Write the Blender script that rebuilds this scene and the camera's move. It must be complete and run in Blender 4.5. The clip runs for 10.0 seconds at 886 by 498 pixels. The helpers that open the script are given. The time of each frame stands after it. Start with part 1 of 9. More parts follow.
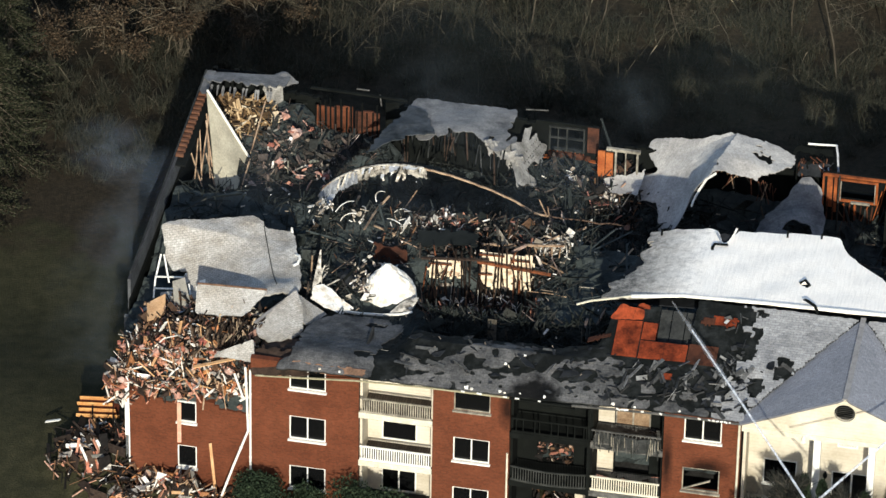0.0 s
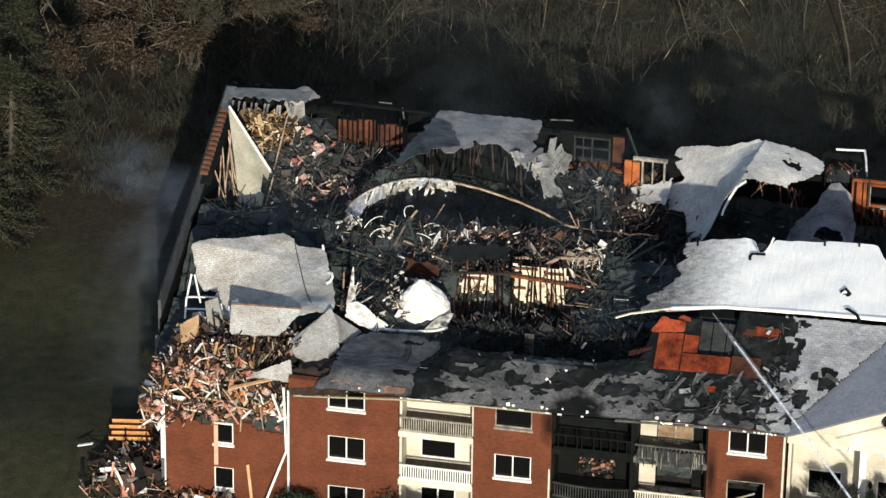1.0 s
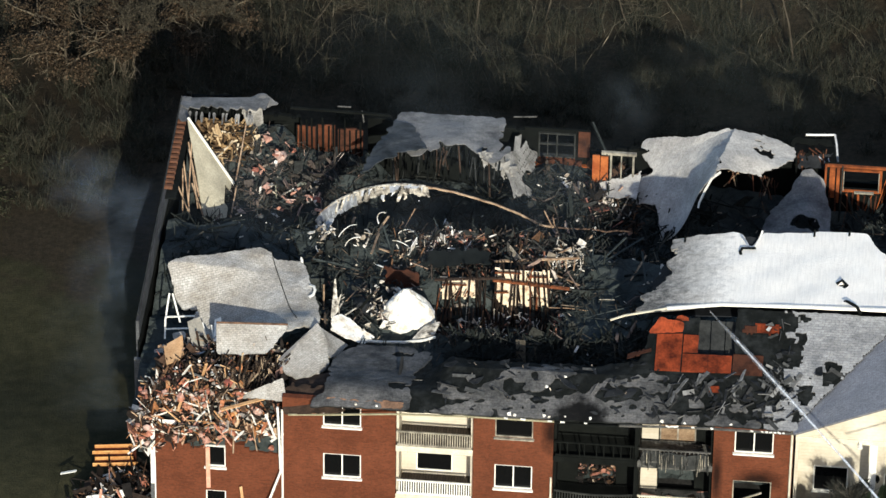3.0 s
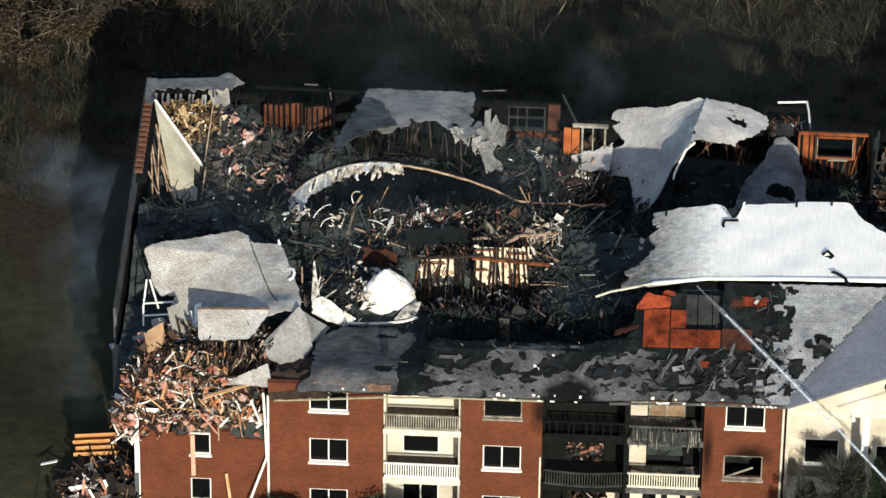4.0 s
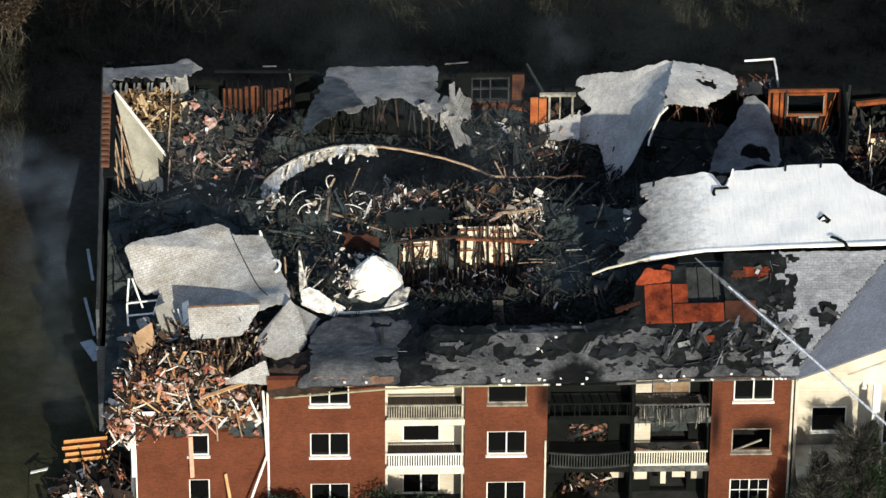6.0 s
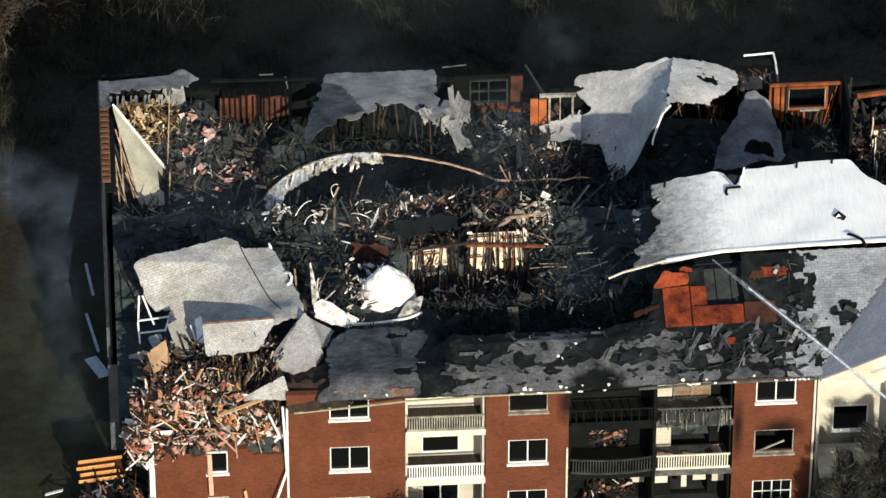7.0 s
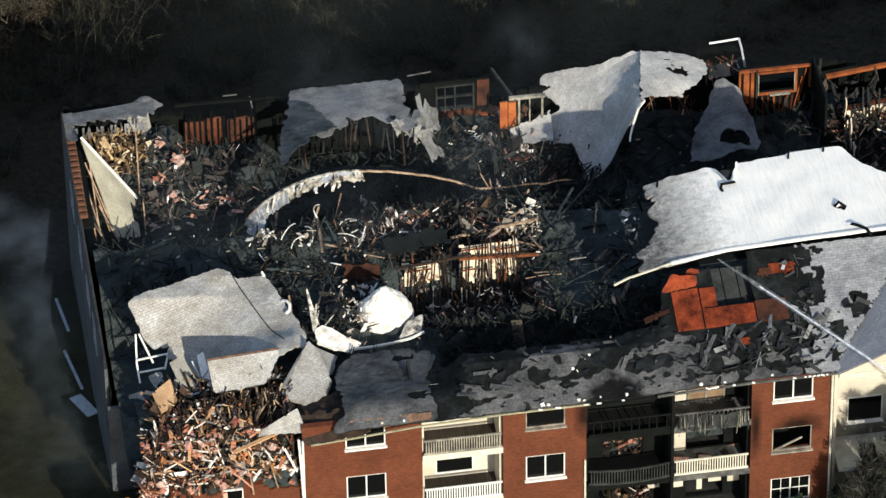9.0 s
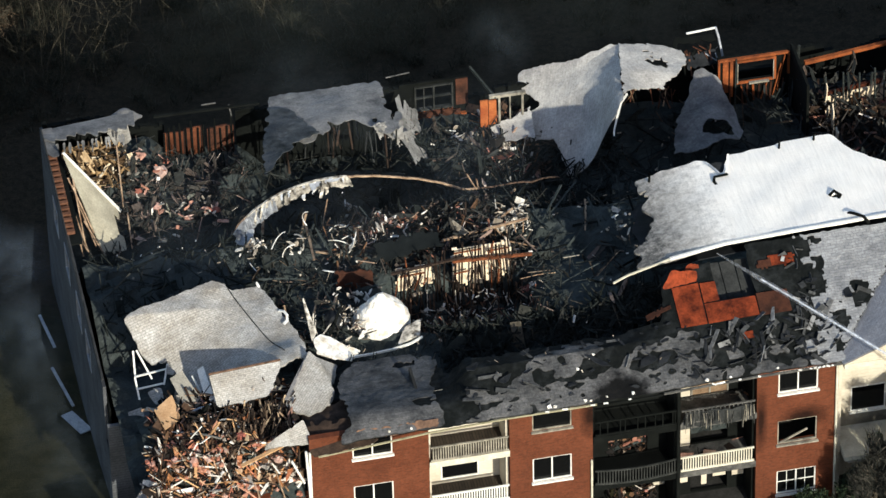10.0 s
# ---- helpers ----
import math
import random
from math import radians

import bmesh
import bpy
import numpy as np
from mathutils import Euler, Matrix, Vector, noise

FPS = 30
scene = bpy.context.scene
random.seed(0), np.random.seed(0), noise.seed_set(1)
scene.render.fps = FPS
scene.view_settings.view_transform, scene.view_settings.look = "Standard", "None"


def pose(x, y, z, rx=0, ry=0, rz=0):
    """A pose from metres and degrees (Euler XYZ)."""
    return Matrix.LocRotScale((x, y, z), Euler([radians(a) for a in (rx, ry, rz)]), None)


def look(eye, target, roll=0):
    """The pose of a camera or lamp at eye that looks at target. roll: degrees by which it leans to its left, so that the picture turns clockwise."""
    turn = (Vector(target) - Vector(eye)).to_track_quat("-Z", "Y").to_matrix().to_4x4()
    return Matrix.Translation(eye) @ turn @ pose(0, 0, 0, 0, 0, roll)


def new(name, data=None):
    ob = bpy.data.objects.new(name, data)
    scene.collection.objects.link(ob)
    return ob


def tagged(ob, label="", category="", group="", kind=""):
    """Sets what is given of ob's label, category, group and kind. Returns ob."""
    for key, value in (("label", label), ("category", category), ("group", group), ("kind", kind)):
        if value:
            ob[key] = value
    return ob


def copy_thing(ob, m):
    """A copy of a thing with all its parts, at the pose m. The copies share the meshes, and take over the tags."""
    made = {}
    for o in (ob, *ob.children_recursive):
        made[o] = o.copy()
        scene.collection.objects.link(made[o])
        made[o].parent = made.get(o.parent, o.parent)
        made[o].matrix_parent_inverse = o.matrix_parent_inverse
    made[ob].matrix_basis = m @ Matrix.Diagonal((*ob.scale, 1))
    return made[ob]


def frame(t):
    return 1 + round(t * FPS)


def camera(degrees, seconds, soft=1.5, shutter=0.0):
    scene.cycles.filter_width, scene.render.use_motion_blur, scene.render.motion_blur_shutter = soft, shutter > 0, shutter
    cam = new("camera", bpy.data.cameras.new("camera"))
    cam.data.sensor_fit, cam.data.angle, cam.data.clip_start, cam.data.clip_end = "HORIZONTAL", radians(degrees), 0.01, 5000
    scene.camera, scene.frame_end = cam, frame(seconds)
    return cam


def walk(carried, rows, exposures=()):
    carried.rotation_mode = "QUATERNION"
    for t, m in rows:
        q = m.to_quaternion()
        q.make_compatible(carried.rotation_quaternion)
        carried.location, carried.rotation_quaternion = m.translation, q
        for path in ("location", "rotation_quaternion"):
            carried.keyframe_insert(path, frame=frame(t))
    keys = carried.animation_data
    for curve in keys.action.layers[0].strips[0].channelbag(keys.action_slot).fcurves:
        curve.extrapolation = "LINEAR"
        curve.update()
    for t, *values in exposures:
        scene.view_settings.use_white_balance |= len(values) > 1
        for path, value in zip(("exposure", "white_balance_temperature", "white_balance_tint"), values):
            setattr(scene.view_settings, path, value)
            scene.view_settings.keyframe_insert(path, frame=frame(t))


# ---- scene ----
cam = camera(8.145, 10.0)
PATH = [
    (0, (52.722, -237.687, 195.529), (10.012, -0.330, 17.098), 1.086),
    (0.5, (48.405, -236.639, 195.369), (8.825, 0.919, 16.485), 0.971),
    (1, (44.121, -235.785, 195.159), (7.633, 2.063, 16.003), 0.887),
    (1.5, (39.809, -234.797, 194.910), (7.025, 3.381, 15.475), 0.772),
    (2, (35.710, -233.590, 194.745), (7.031, 4.696, 14.752), 0.737),
    (2.5, (31.420, -232.215, 194.643), (7.118, 5.997, 13.909), 0.754),
    (4, (18.817, -227.555, 194.485), (8.225, 8.928, 10.193), 0.751),
    (4.5, (14.762, -225.861, 194.558), (8.409, 9.866, 9.106), 0.687),
    (5, (10.673, -223.918, 194.694), (8.846, 10.918, 8.016), 0.642),
    (6.5, (-1.787, -218.013, 195.385), (8.702, 13.831, 5.284), 0.240),
    (7, (-6.009, -215.912, 195.616), (8.559, 15.013, 4.668), 0.054),
    (7.5, (-10.341, -213.698, 195.904), (8.168, 16.149, 3.998), -0.123),
    (8, (-14.428, -211.458, 196.269), (7.988, 17.173, 3.330), -0.448),
    (8.5, (-18.637, -209.199, 196.842), (8.862, 17.918, 2.776), -0.658),
    (9, (-22.790, -206.844, 197.370), (9.669, 18.718, 2.259), -0.880),
    (9.5, (-27.018, -204.728, 197.879), (10.179, 19.294, 1.841), -1.153),
    (10, (-31.213, -202.417, 198.219), (10.496, 19.935, 1.192), -1.452),
]
walk(cam, [(t, look(eye, target, roll)) for t, eye, target, roll in PATH])

# ---- light ----
SUN_AZ, SUN_EL = radians(12), radians(25)
to_sun = Vector((math.sin(SUN_AZ) * math.cos(SUN_EL), -math.cos(SUN_AZ) * math.cos(SUN_EL), math.sin(SUN_EL)))
world = bpy.data.worlds.new("world")
scene.world = world
world.use_nodes = True
wn = world.node_tree
sky = wn.nodes.new("ShaderNodeTexSky")
sky.sky_type, sky.sun_disc = "NISHITA", False
sky.sun_elevation, sky.sun_rotation = SUN_EL, math.pi - SUN_AZ
wn.links.new(sky.outputs[0], wn.nodes["Background"].inputs[0])
wn.nodes["Background"].inputs[1].default_value = 0.15
sun = new("sun", bpy.data.lights.new("sun", "SUN"))
sun.data.energy, sun.data.angle, sun.data.color = 4.9, radians(0.5), (0.995, 0.962, 0.84)
sun.matrix_world = look(to_sun * 200, (0, 0, 0))
scene.view_settings.exposure = 0.38


# ---- materials ----
def material(name, rough=0.8, metal=0.0):
    m = bpy.data.materials.new(name)
    m.use_nodes = True
    b = m.node_tree.nodes["Principled BSDF"]
    b.inputs["Roughness"].default_value, b.inputs["Metallic"].default_value = rough, metal
    b.inputs["Specular IOR Level"].default_value = 0.08
    return m, m.node_tree, b


def ramp(nt, source, stops):
    r = nt.nodes.new("ShaderNodeValToRGB")
    e = r.color_ramp.elements
    while len(e) < len(stops):
        e.new(0.5)
    for el, (p, c) in zip(e, stops):
        el.position, el.color = p, (*c, 1)
    nt.links.new(source, r.inputs[0])
    return r.outputs[0]


def noise_node(nt, scale, detail=4, rough=0.6, vec=None):
    n = nt.nodes.new("ShaderNodeTexNoise")
    n.inputs["Scale"].default_value, n.inputs["Detail"].default_value, n.inputs["Roughness"].default_value = scale, detail, rough
    if vec is None:
        g = nt.nodes.new("ShaderNodeNewGeometry")
        vec = g.outputs["Position"]
    nt.links.new(vec, n.inputs["Vector"])
    return n.outputs[0]


def blend(nt, a, b, fac, mode="MIX"):
    x = nt.nodes.new("ShaderNodeMix")
    x.data_type, x.blend_type = "RGBA", mode
    for val, sock in ((fac, x.inputs[0]), (a, x.inputs[6]), (b, x.inputs[7])):
        if isinstance(val, (int, float)):
            sock.default_value = val
        elif isinstance(val, tuple):
            sock.default_value = (*val, 1)
        else:
            nt.links.new(val, sock)
    return x.outputs[2]


def bump(nt, b, height, strength=0.4, dist=0.05):
    n = nt.nodes.new("ShaderNodeBump")
    n.inputs["Strength"].default_value, n.inputs["Distance"].default_value = strength, dist
    nt.links.new(height, n.inputs["Height"])
    nt.links.new(n.outputs[0], b.inputs["Normal"])


def surface(name, dark, light, scale=1.5, fine=18, rough=0.8, metal=0.0, relief=0.3, lo=0.3, hi=0.7):
    """A weathered plain surface: broad stains and a fine grain."""
    m, nt, b = material(name, rough, metal)
    broad = ramp(nt, noise_node(nt, scale, 6, 0.65), [(lo, dark), (hi, light)])
    grain = ramp(nt, noise_node(nt, fine, 3), [(0.25, (0.72, 0.72, 0.72)), (0.75, (1.15, 1.15, 1.15))])
    nt.links.new(blend(nt, broad, grain, 1.0, "MULTIPLY"), b.inputs["Base Color"])
    bump(nt, b, noise_node(nt, fine, 4), relief)
    return m


def islands(name, stops, rough=0.85, fine=6):
    """Loose pieces, each with a colour of its own, soiled."""
    m, nt, b = material(name, rough)
    g = nt.nodes.new("ShaderNodeNewGeometry")
    col = ramp(nt, g.outputs["Random Per Island"], stops)
    dirt = ramp(nt, noise_node(nt, fine, 5), [(0.3, (0.45, 0.43, 0.42)), (0.62, (1.05, 1.05, 1.05))])
    nt.links.new(blend(nt, col, dirt, 1.0, "MULTIPLY"), b.inputs["Base Color"])
    bump(nt, b, noise_node(nt, 20, 3), 0.3)
    return m


def courses(name, c1, c2, joint, width, height, axes, mortar=0.012, stain=(0.7, 0.7, 0.7), rough=0.85, uv=False, lo=0.35, hi=0.65, broad=0.5, soot_and_shade_spots=(), grain=(0.7, 1.2), soot=((0.4, 0.14), (1.25, 1.0))):
    """Bricks, shingles or siding in courses. axes: which world axes run along and across the courses."""
    m, nt, b = material(name, rough)
    if uv:
        vec = nt.nodes.new("ShaderNodeUVMap").outputs[0]
    else:
        g = nt.nodes.new("ShaderNodeNewGeometry")
        s = nt.nodes.new("ShaderNodeSeparateXYZ")
        c = nt.nodes.new("ShaderNodeCombineXYZ")
        nt.links.new(g.outputs["Position"], s.inputs[0])
        nt.links.new(s.outputs["XYZ".index(axes[0])], c.inputs[0])
        nt.links.new(s.outputs["XYZ".index(axes[1])], c.inputs[1])
        vec = c.outputs[0]
    t = nt.nodes.new("ShaderNodeTexBrick")
    nt.links.new(vec, t.inputs["Vector"])
    t.inputs["Scale"].default_value = 1.0
    t.inputs["Brick Width"].default_value, t.inputs["Row Height"].default_value = width, height
    t.inputs["Mortar Size"].default_value, t.inputs["Mortar Smooth"].default_value = mortar, 0.3
    for key, c in (("Color1", c1), ("Color2", c2), ("Mortar", joint)):
        t.inputs[key].default_value = (*c, 1)
    st = ramp(nt, noise_node(nt, broad, 6, 0.65), [(lo, stain), (hi, (1.05, 1.05, 1.05))])
    gr = ramp(nt, noise_node(nt, 9, 4), [(0.25, (grain[0],) * 3), (0.75, (grain[1],) * 3)])
    col = blend(nt, blend(nt, t.outputs[0], st, 1.0, "MULTIPLY"), gr, 1.0, "MULTIPLY")
    for spot, size in soot_and_shade_spots:
        # a soot plume licked up from a burnt opening; on the porch also painted shade
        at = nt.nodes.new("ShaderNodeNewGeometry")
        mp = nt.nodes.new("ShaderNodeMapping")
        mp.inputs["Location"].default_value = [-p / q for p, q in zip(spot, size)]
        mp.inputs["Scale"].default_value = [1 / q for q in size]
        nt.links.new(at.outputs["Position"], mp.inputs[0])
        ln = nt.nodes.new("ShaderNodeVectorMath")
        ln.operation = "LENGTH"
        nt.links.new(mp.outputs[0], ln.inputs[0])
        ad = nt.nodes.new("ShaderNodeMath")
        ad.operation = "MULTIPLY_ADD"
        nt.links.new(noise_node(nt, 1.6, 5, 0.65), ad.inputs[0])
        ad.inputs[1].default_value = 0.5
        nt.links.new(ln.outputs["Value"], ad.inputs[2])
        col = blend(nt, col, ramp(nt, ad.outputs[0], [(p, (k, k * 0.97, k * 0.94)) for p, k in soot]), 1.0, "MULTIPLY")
    nt.links.new(col, b.inputs["Base Color"])
    bump(nt, b, t.outputs["Fac"], 0.5, 0.02)
    b.inputs["Specular IOR Level"].default_value = 0.15
    return m


M_BRICK = courses("red_brick", (0.141, 0.0448, 0.0215), (0.103, 0.0327, 0.0158), (0.098, 0.05, 0.033), 0.21, 0.075, "XZ", 0.006, (0.75, 0.72, 0.7), soot_and_shade_spots=(((23.3, 0, 5.55), (1.9, 2, 1.0)), ((13.3, 0, 7.6), (0.7, 2, 2.2)), ((21.3, 0, 5.6), (0.5, 2, 3.0))))
# the low porch ellipses put shade as well as soot into the siding
M_SIDING = courses("cream_siding", (0.57, 0.55, 0.478), (0.56, 0.54, 0.468), (0.485, 0.466, 0.4), 40.0, 0.2, "XZ", 0.01, (0.74, 0.71, 0.66), grain=(0.93, 1.05), soot_and_shade_spots=(((27.2, 1.5, 3.0), (3.8, 3, 3.0)), ((31.5, 1.5, 2.8), (3.8, 3, 3.3))))
# grey lowered so the colour carries the west side's shade and smoke
M_WSIDING = courses("shade_darkened_siding", (0.115, 0.12, 0.125), (0.1, 0.105, 0.11), (0.055, 0.055, 0.058), 4.0, 0.15, "YZ", 0.012, (0.5, 0.5, 0.5))
M_BURNT = surface("burnt_wall", (0.003, 0.0036, 0.0032), (0.0078, 0.009, 0.008), 1.2, 14, 0.95)
M_SHINGLE = courses("grey_shingle", (0.47, 0.452, 0.42), (0.39, 0.375, 0.35), (0.29, 0.28, 0.26), 0.22, 0.11, "XY", 0.014, (0.66, 0.62, 0.57), uv=True, broad=0.7, grain=(0.6, 1.25))
M_BEAM = surface("scorched_beam", (0.1, 0.05, 0.028), (0.5, 0.36, 0.24), 2.4, 12, 0.85)
M_ROOFDECK = surface("ash_dusted_deck", (0.0055, 0.0066, 0.0064), (0.022, 0.0245, 0.025), 1.6, 9, 0.9, 0.0, 0.4, 0.46, 0.74)
M_DECK = surface("charred_deck", (0.006, 0.0074, 0.007), (0.0125, 0.0148, 0.0142), 1.8, 16, 0.85)
M_SOOTY = courses("sooty_shingle", (0.115, 0.12, 0.126), (0.092, 0.096, 0.102), (0.064, 0.067, 0.07), 0.33, 0.14, "XY", 0.008, (0.3, 0.32, 0.34), uv=True, broad=0.8, lo=0.36, hi=0.6, grain=(0.55, 1.3), soot_and_shade_spots=(((14.65, -1.3, 8.9), (2.5, 3.0, 6.0)), ((13.6, 3.0, 9.0), (1.0, 0.8, 3.0))), soot=((0.75, 0.05), (1.3, 1.0)))
M_EASTSH = courses("grey_roof_shingle", (0.29, 0.295, 0.3), (0.23, 0.235, 0.24), (0.15, 0.15, 0.155), 0.33, 0.14, "XY", 0.01, (0.6, 0.6, 0.62), uv=True, broad=0.6)
M_GABLE_ROOF = courses("gable_shingle", (0.26, 0.27, 0.3), (0.21, 0.22, 0.25), (0.13, 0.13, 0.14), 0.33, 0.14, "XY", 0.012, (0.85, 0.85, 0.85), uv=True)
M_BACKROOF = courses("foamed_shingle", (0.215, 0.21, 0.205), (0.18, 0.176, 0.172), (0.15, 0.147, 0.143), 0.33, 0.14, "XY", 0.006, (0.3, 0.31, 0.33), uv=True, broad=0.4, lo=0.36, hi=0.6)
M_FOAM = courses("foam_whitened_shingle", (0.5, 0.475, 0.44), (0.43, 0.41, 0.38), (0.36, 0.34, 0.315), 0.33, 0.14, "XY", 0.006, (0.62, 0.62, 0.63), uv=True, broad=0.5)
M_PALEROOF = courses("torn_roofing_back", (0.34, 0.325, 0.3), (0.28, 0.27, 0.25), (0.22, 0.21, 0.2), 0.33, 0.14, "XY", 0.006, (0.45, 0.44, 0.42), uv=True, broad=1.2)
M_FELT = surface("charred_felt", (0.008, 0.009, 0.01), (0.024, 0.026, 0.029), 1.8, 16, 0.75)
M_SHEATH = courses("orange_sheathing", (0.21, 0.037, 0.012), (0.185, 0.033, 0.011), (0.07, 0.018, 0.008), 2.44, 2.44, "XY", 0.008, (0.22, 0.2, 0.2), uv=True, lo=0.32, hi=0.6, broad=1.3, grain=(0.55, 1.2))
M_SHEATHV = courses("brown_sheathing", (0.14, 0.046, 0.021), (0.09, 0.03, 0.015), (0.02, 0.014, 0.012), 0.42, 3.0, "XZ", 0.03, (0.35, 0.33, 0.33), broad=0.8)
def white_roof_material():
    m, nt, b = material("white_membrane", 0.45)
    broad = ramp(nt, noise_node(nt, 0.7, 6, 0.65), [(0.3, (0.96, 0.893, 0.8)), (0.7, (0.99, 0.932, 0.842))])
    g = nt.nodes.new("ShaderNodeNewGeometry")
    mp = nt.nodes.new("ShaderNodeMapping")
    mp.inputs["Scale"].default_value = (9.0, 0.6, 1.0)
    nt.links.new(g.outputs["Position"], mp.inputs[0])
    streak = ramp(nt, noise_node(nt, 1.4, 5, 0.6, mp.outputs[0]), [(0.3, (0.86, 0.86, 0.86)), (0.6, (1.0, 1.0, 1.0))])
    # soot blown over the burnt end
    s = nt.nodes.new("ShaderNodeSeparateXYZ")
    nt.links.new(g.outputs["Position"], s.inputs[0])
    end = nt.nodes.new("ShaderNodeMapRange")
    end.inputs[1].default_value, end.inputs[2].default_value = 18.0, 25.0
    nt.links.new(s.outputs[0], end.inputs[0])
    add = nt.nodes.new("ShaderNodeMath")
    nt.links.new(end.outputs[0], add.inputs[0])
    nt.links.new(noise_node(nt, 2.6, 9, 0.82), add.inputs[1])
    soot = ramp(nt, add.outputs[0], [(0.46, (0.1, 0.1, 0.1)), (0.72, (0.52, 0.51, 0.5)), (1.1, (1.0, 1.0, 1.0))])
    nt.links.new(blend(nt, blend(nt, broad, streak, 1.0, "MULTIPLY"), soot, 1.0, "MULTIPLY"), b.inputs["Base Color"])
    bump(nt, b, noise_node(nt, 7, 6, 0.7), 0.45, 0.06)
    return m


M_WHITE = white_roof_material()
M_CHAR = islands("charred_wood", [(0.0, (0.022, 0.027, 0.026)), (0.8, (0.042, 0.047, 0.044)), (0.93, (0.05, 0.042, 0.035)), (0.98, (0.1, 0.07, 0.048)), (1.0, (0.4, 0.35, 0.28))])
M_HEAP = surface("charred_rubble", (0.028, 0.035, 0.034), (0.058, 0.067, 0.065), 1.6, 12, 0.95, 0.0, 0.8)
M_WOOD = islands("splintered_wood", [(0.0, (0.013, 0.011, 0.01)), (0.44, (0.05, 0.034, 0.026)), (0.56, (0.2, 0.11, 0.065)), (0.66, (0.46, 0.2, 0.08)), (0.74, (0.4, 0.15, 0.1)), (0.81, (0.55, 0.38, 0.24)), (0.86, (0.18, 0.17, 0.165)), (0.92, (0.74, 0.66, 0.56)), (1.0, (0.88, 0.84, 0.77))])
M_MIXED = islands("burnt_debris", [(0.0, (0.009, 0.009, 0.009)), (0.5, (0.02, 0.016, 0.014)), (0.7, (0.07, 0.042, 0.028)), (0.82, (0.2, 0.11, 0.06)), (0.89, (0.28, 0.11, 0.09)), (0.95, (0.42, 0.32, 0.23)), (1.0, (0.75, 0.7, 0.64))])
M_PINK = islands("pink_insulation", [(0.0, (0.3, 0.1, 0.075)), (0.4, (0.42, 0.2, 0.13)), (0.7, (0.46, 0.27, 0.22)), (1.0, (0.6, 0.45, 0.38))])
M_RAFTER = islands("smoked_rafter", [(0.0, (0.012, 0.01, 0.009)), (0.55, (0.045, 0.032, 0.024)), (0.8, (0.12, 0.085, 0.06)), (0.93, (0.26, 0.2, 0.14)), (1.0, (0.5, 0.36, 0.22))])
M_TRIM = surface("white_trim", (0.66, 0.64, 0.58), (0.8, 0.78, 0.72), 2.5, 20, 0.55)
M_CREAM = surface("cream_trim", (0.46, 0.42, 0.32), (0.66, 0.62, 0.5), 2.0, 20, 0.6)
M_SOOTTRIM = surface("sooty_trim", (0.05, 0.045, 0.04), (0.42, 0.38, 0.3), 1.4, 14, 0.7)
M_GYPSUM = surface("scorched_gypsum", (0.26, 0.13, 0.075), (0.78, 0.64, 0.46), 2.2, 9, 0.9, 0.0, 0.4, 0.3, 0.5)
M_TORN = surface("torn_lining", (0.05, 0.04, 0.03), (0.7, 0.64, 0.54), 3.0, 10, 0.9, 0.0, 0.6, 0.36, 0.6)
M_BATT = surface("white_batting", (0.56, 0.46, 0.33), (0.86, 0.84, 0.78), 2.2, 10, 0.95, 0.0, 0.8, 0.31, 0.57)
M_METAL = surface("weathered_aluminium", (0.25, 0.26, 0.28), (0.5, 0.52, 0.55), 2.0, 14, 0.5, 0.3)
# near-black colour stands in for the unlit depth behind openings
M_ROOM_SHADE = surface("painted_room_shade", (0.016, 0.016, 0.015), (0.042, 0.041, 0.039), 1.0, 8, 0.95)
M_BARK = surface("grey_bark", (0.04, 0.033, 0.024), (0.1, 0.083, 0.06), 1.2, 16, 0.9, 0.0, 0.6)
M_TWIG = islands("bare_twigs", [(0.0, (0.028, 0.025, 0.018)), (0.6, (0.05, 0.044, 0.03)), (1.0, (0.098, 0.084, 0.058))])
M_BRUSH = islands("dry_brush", [(0.0, (0.021, 0.024, 0.0175)), (0.5, (0.034, 0.035, 0.0245)), (0.85, (0.051, 0.045, 0.03)), (1.0, (0.09, 0.082, 0.058))])
M_PINE = islands("pine_needles", [(0.0, (0.014, 0.016, 0.009)), (0.6, (0.026, 0.029, 0.016)), (1.0, (0.042, 0.044, 0.026))])
M_SHRUB = islands("evergreen_leaves", [(0.0, (0.008, 0.014, 0.008)), (0.6, (0.02, 0.032, 0.018)), (1.0, (0.04, 0.055, 0.03))])


def glass():
    m, nt, b = material("window_glass", 0.06)
    b.inputs["Base Color"].default_value = (0.004, 0.0042, 0.0044, 1)
    b.inputs["Specular IOR Level"].default_value = 0.22
    return m


M_GLASS = glass()


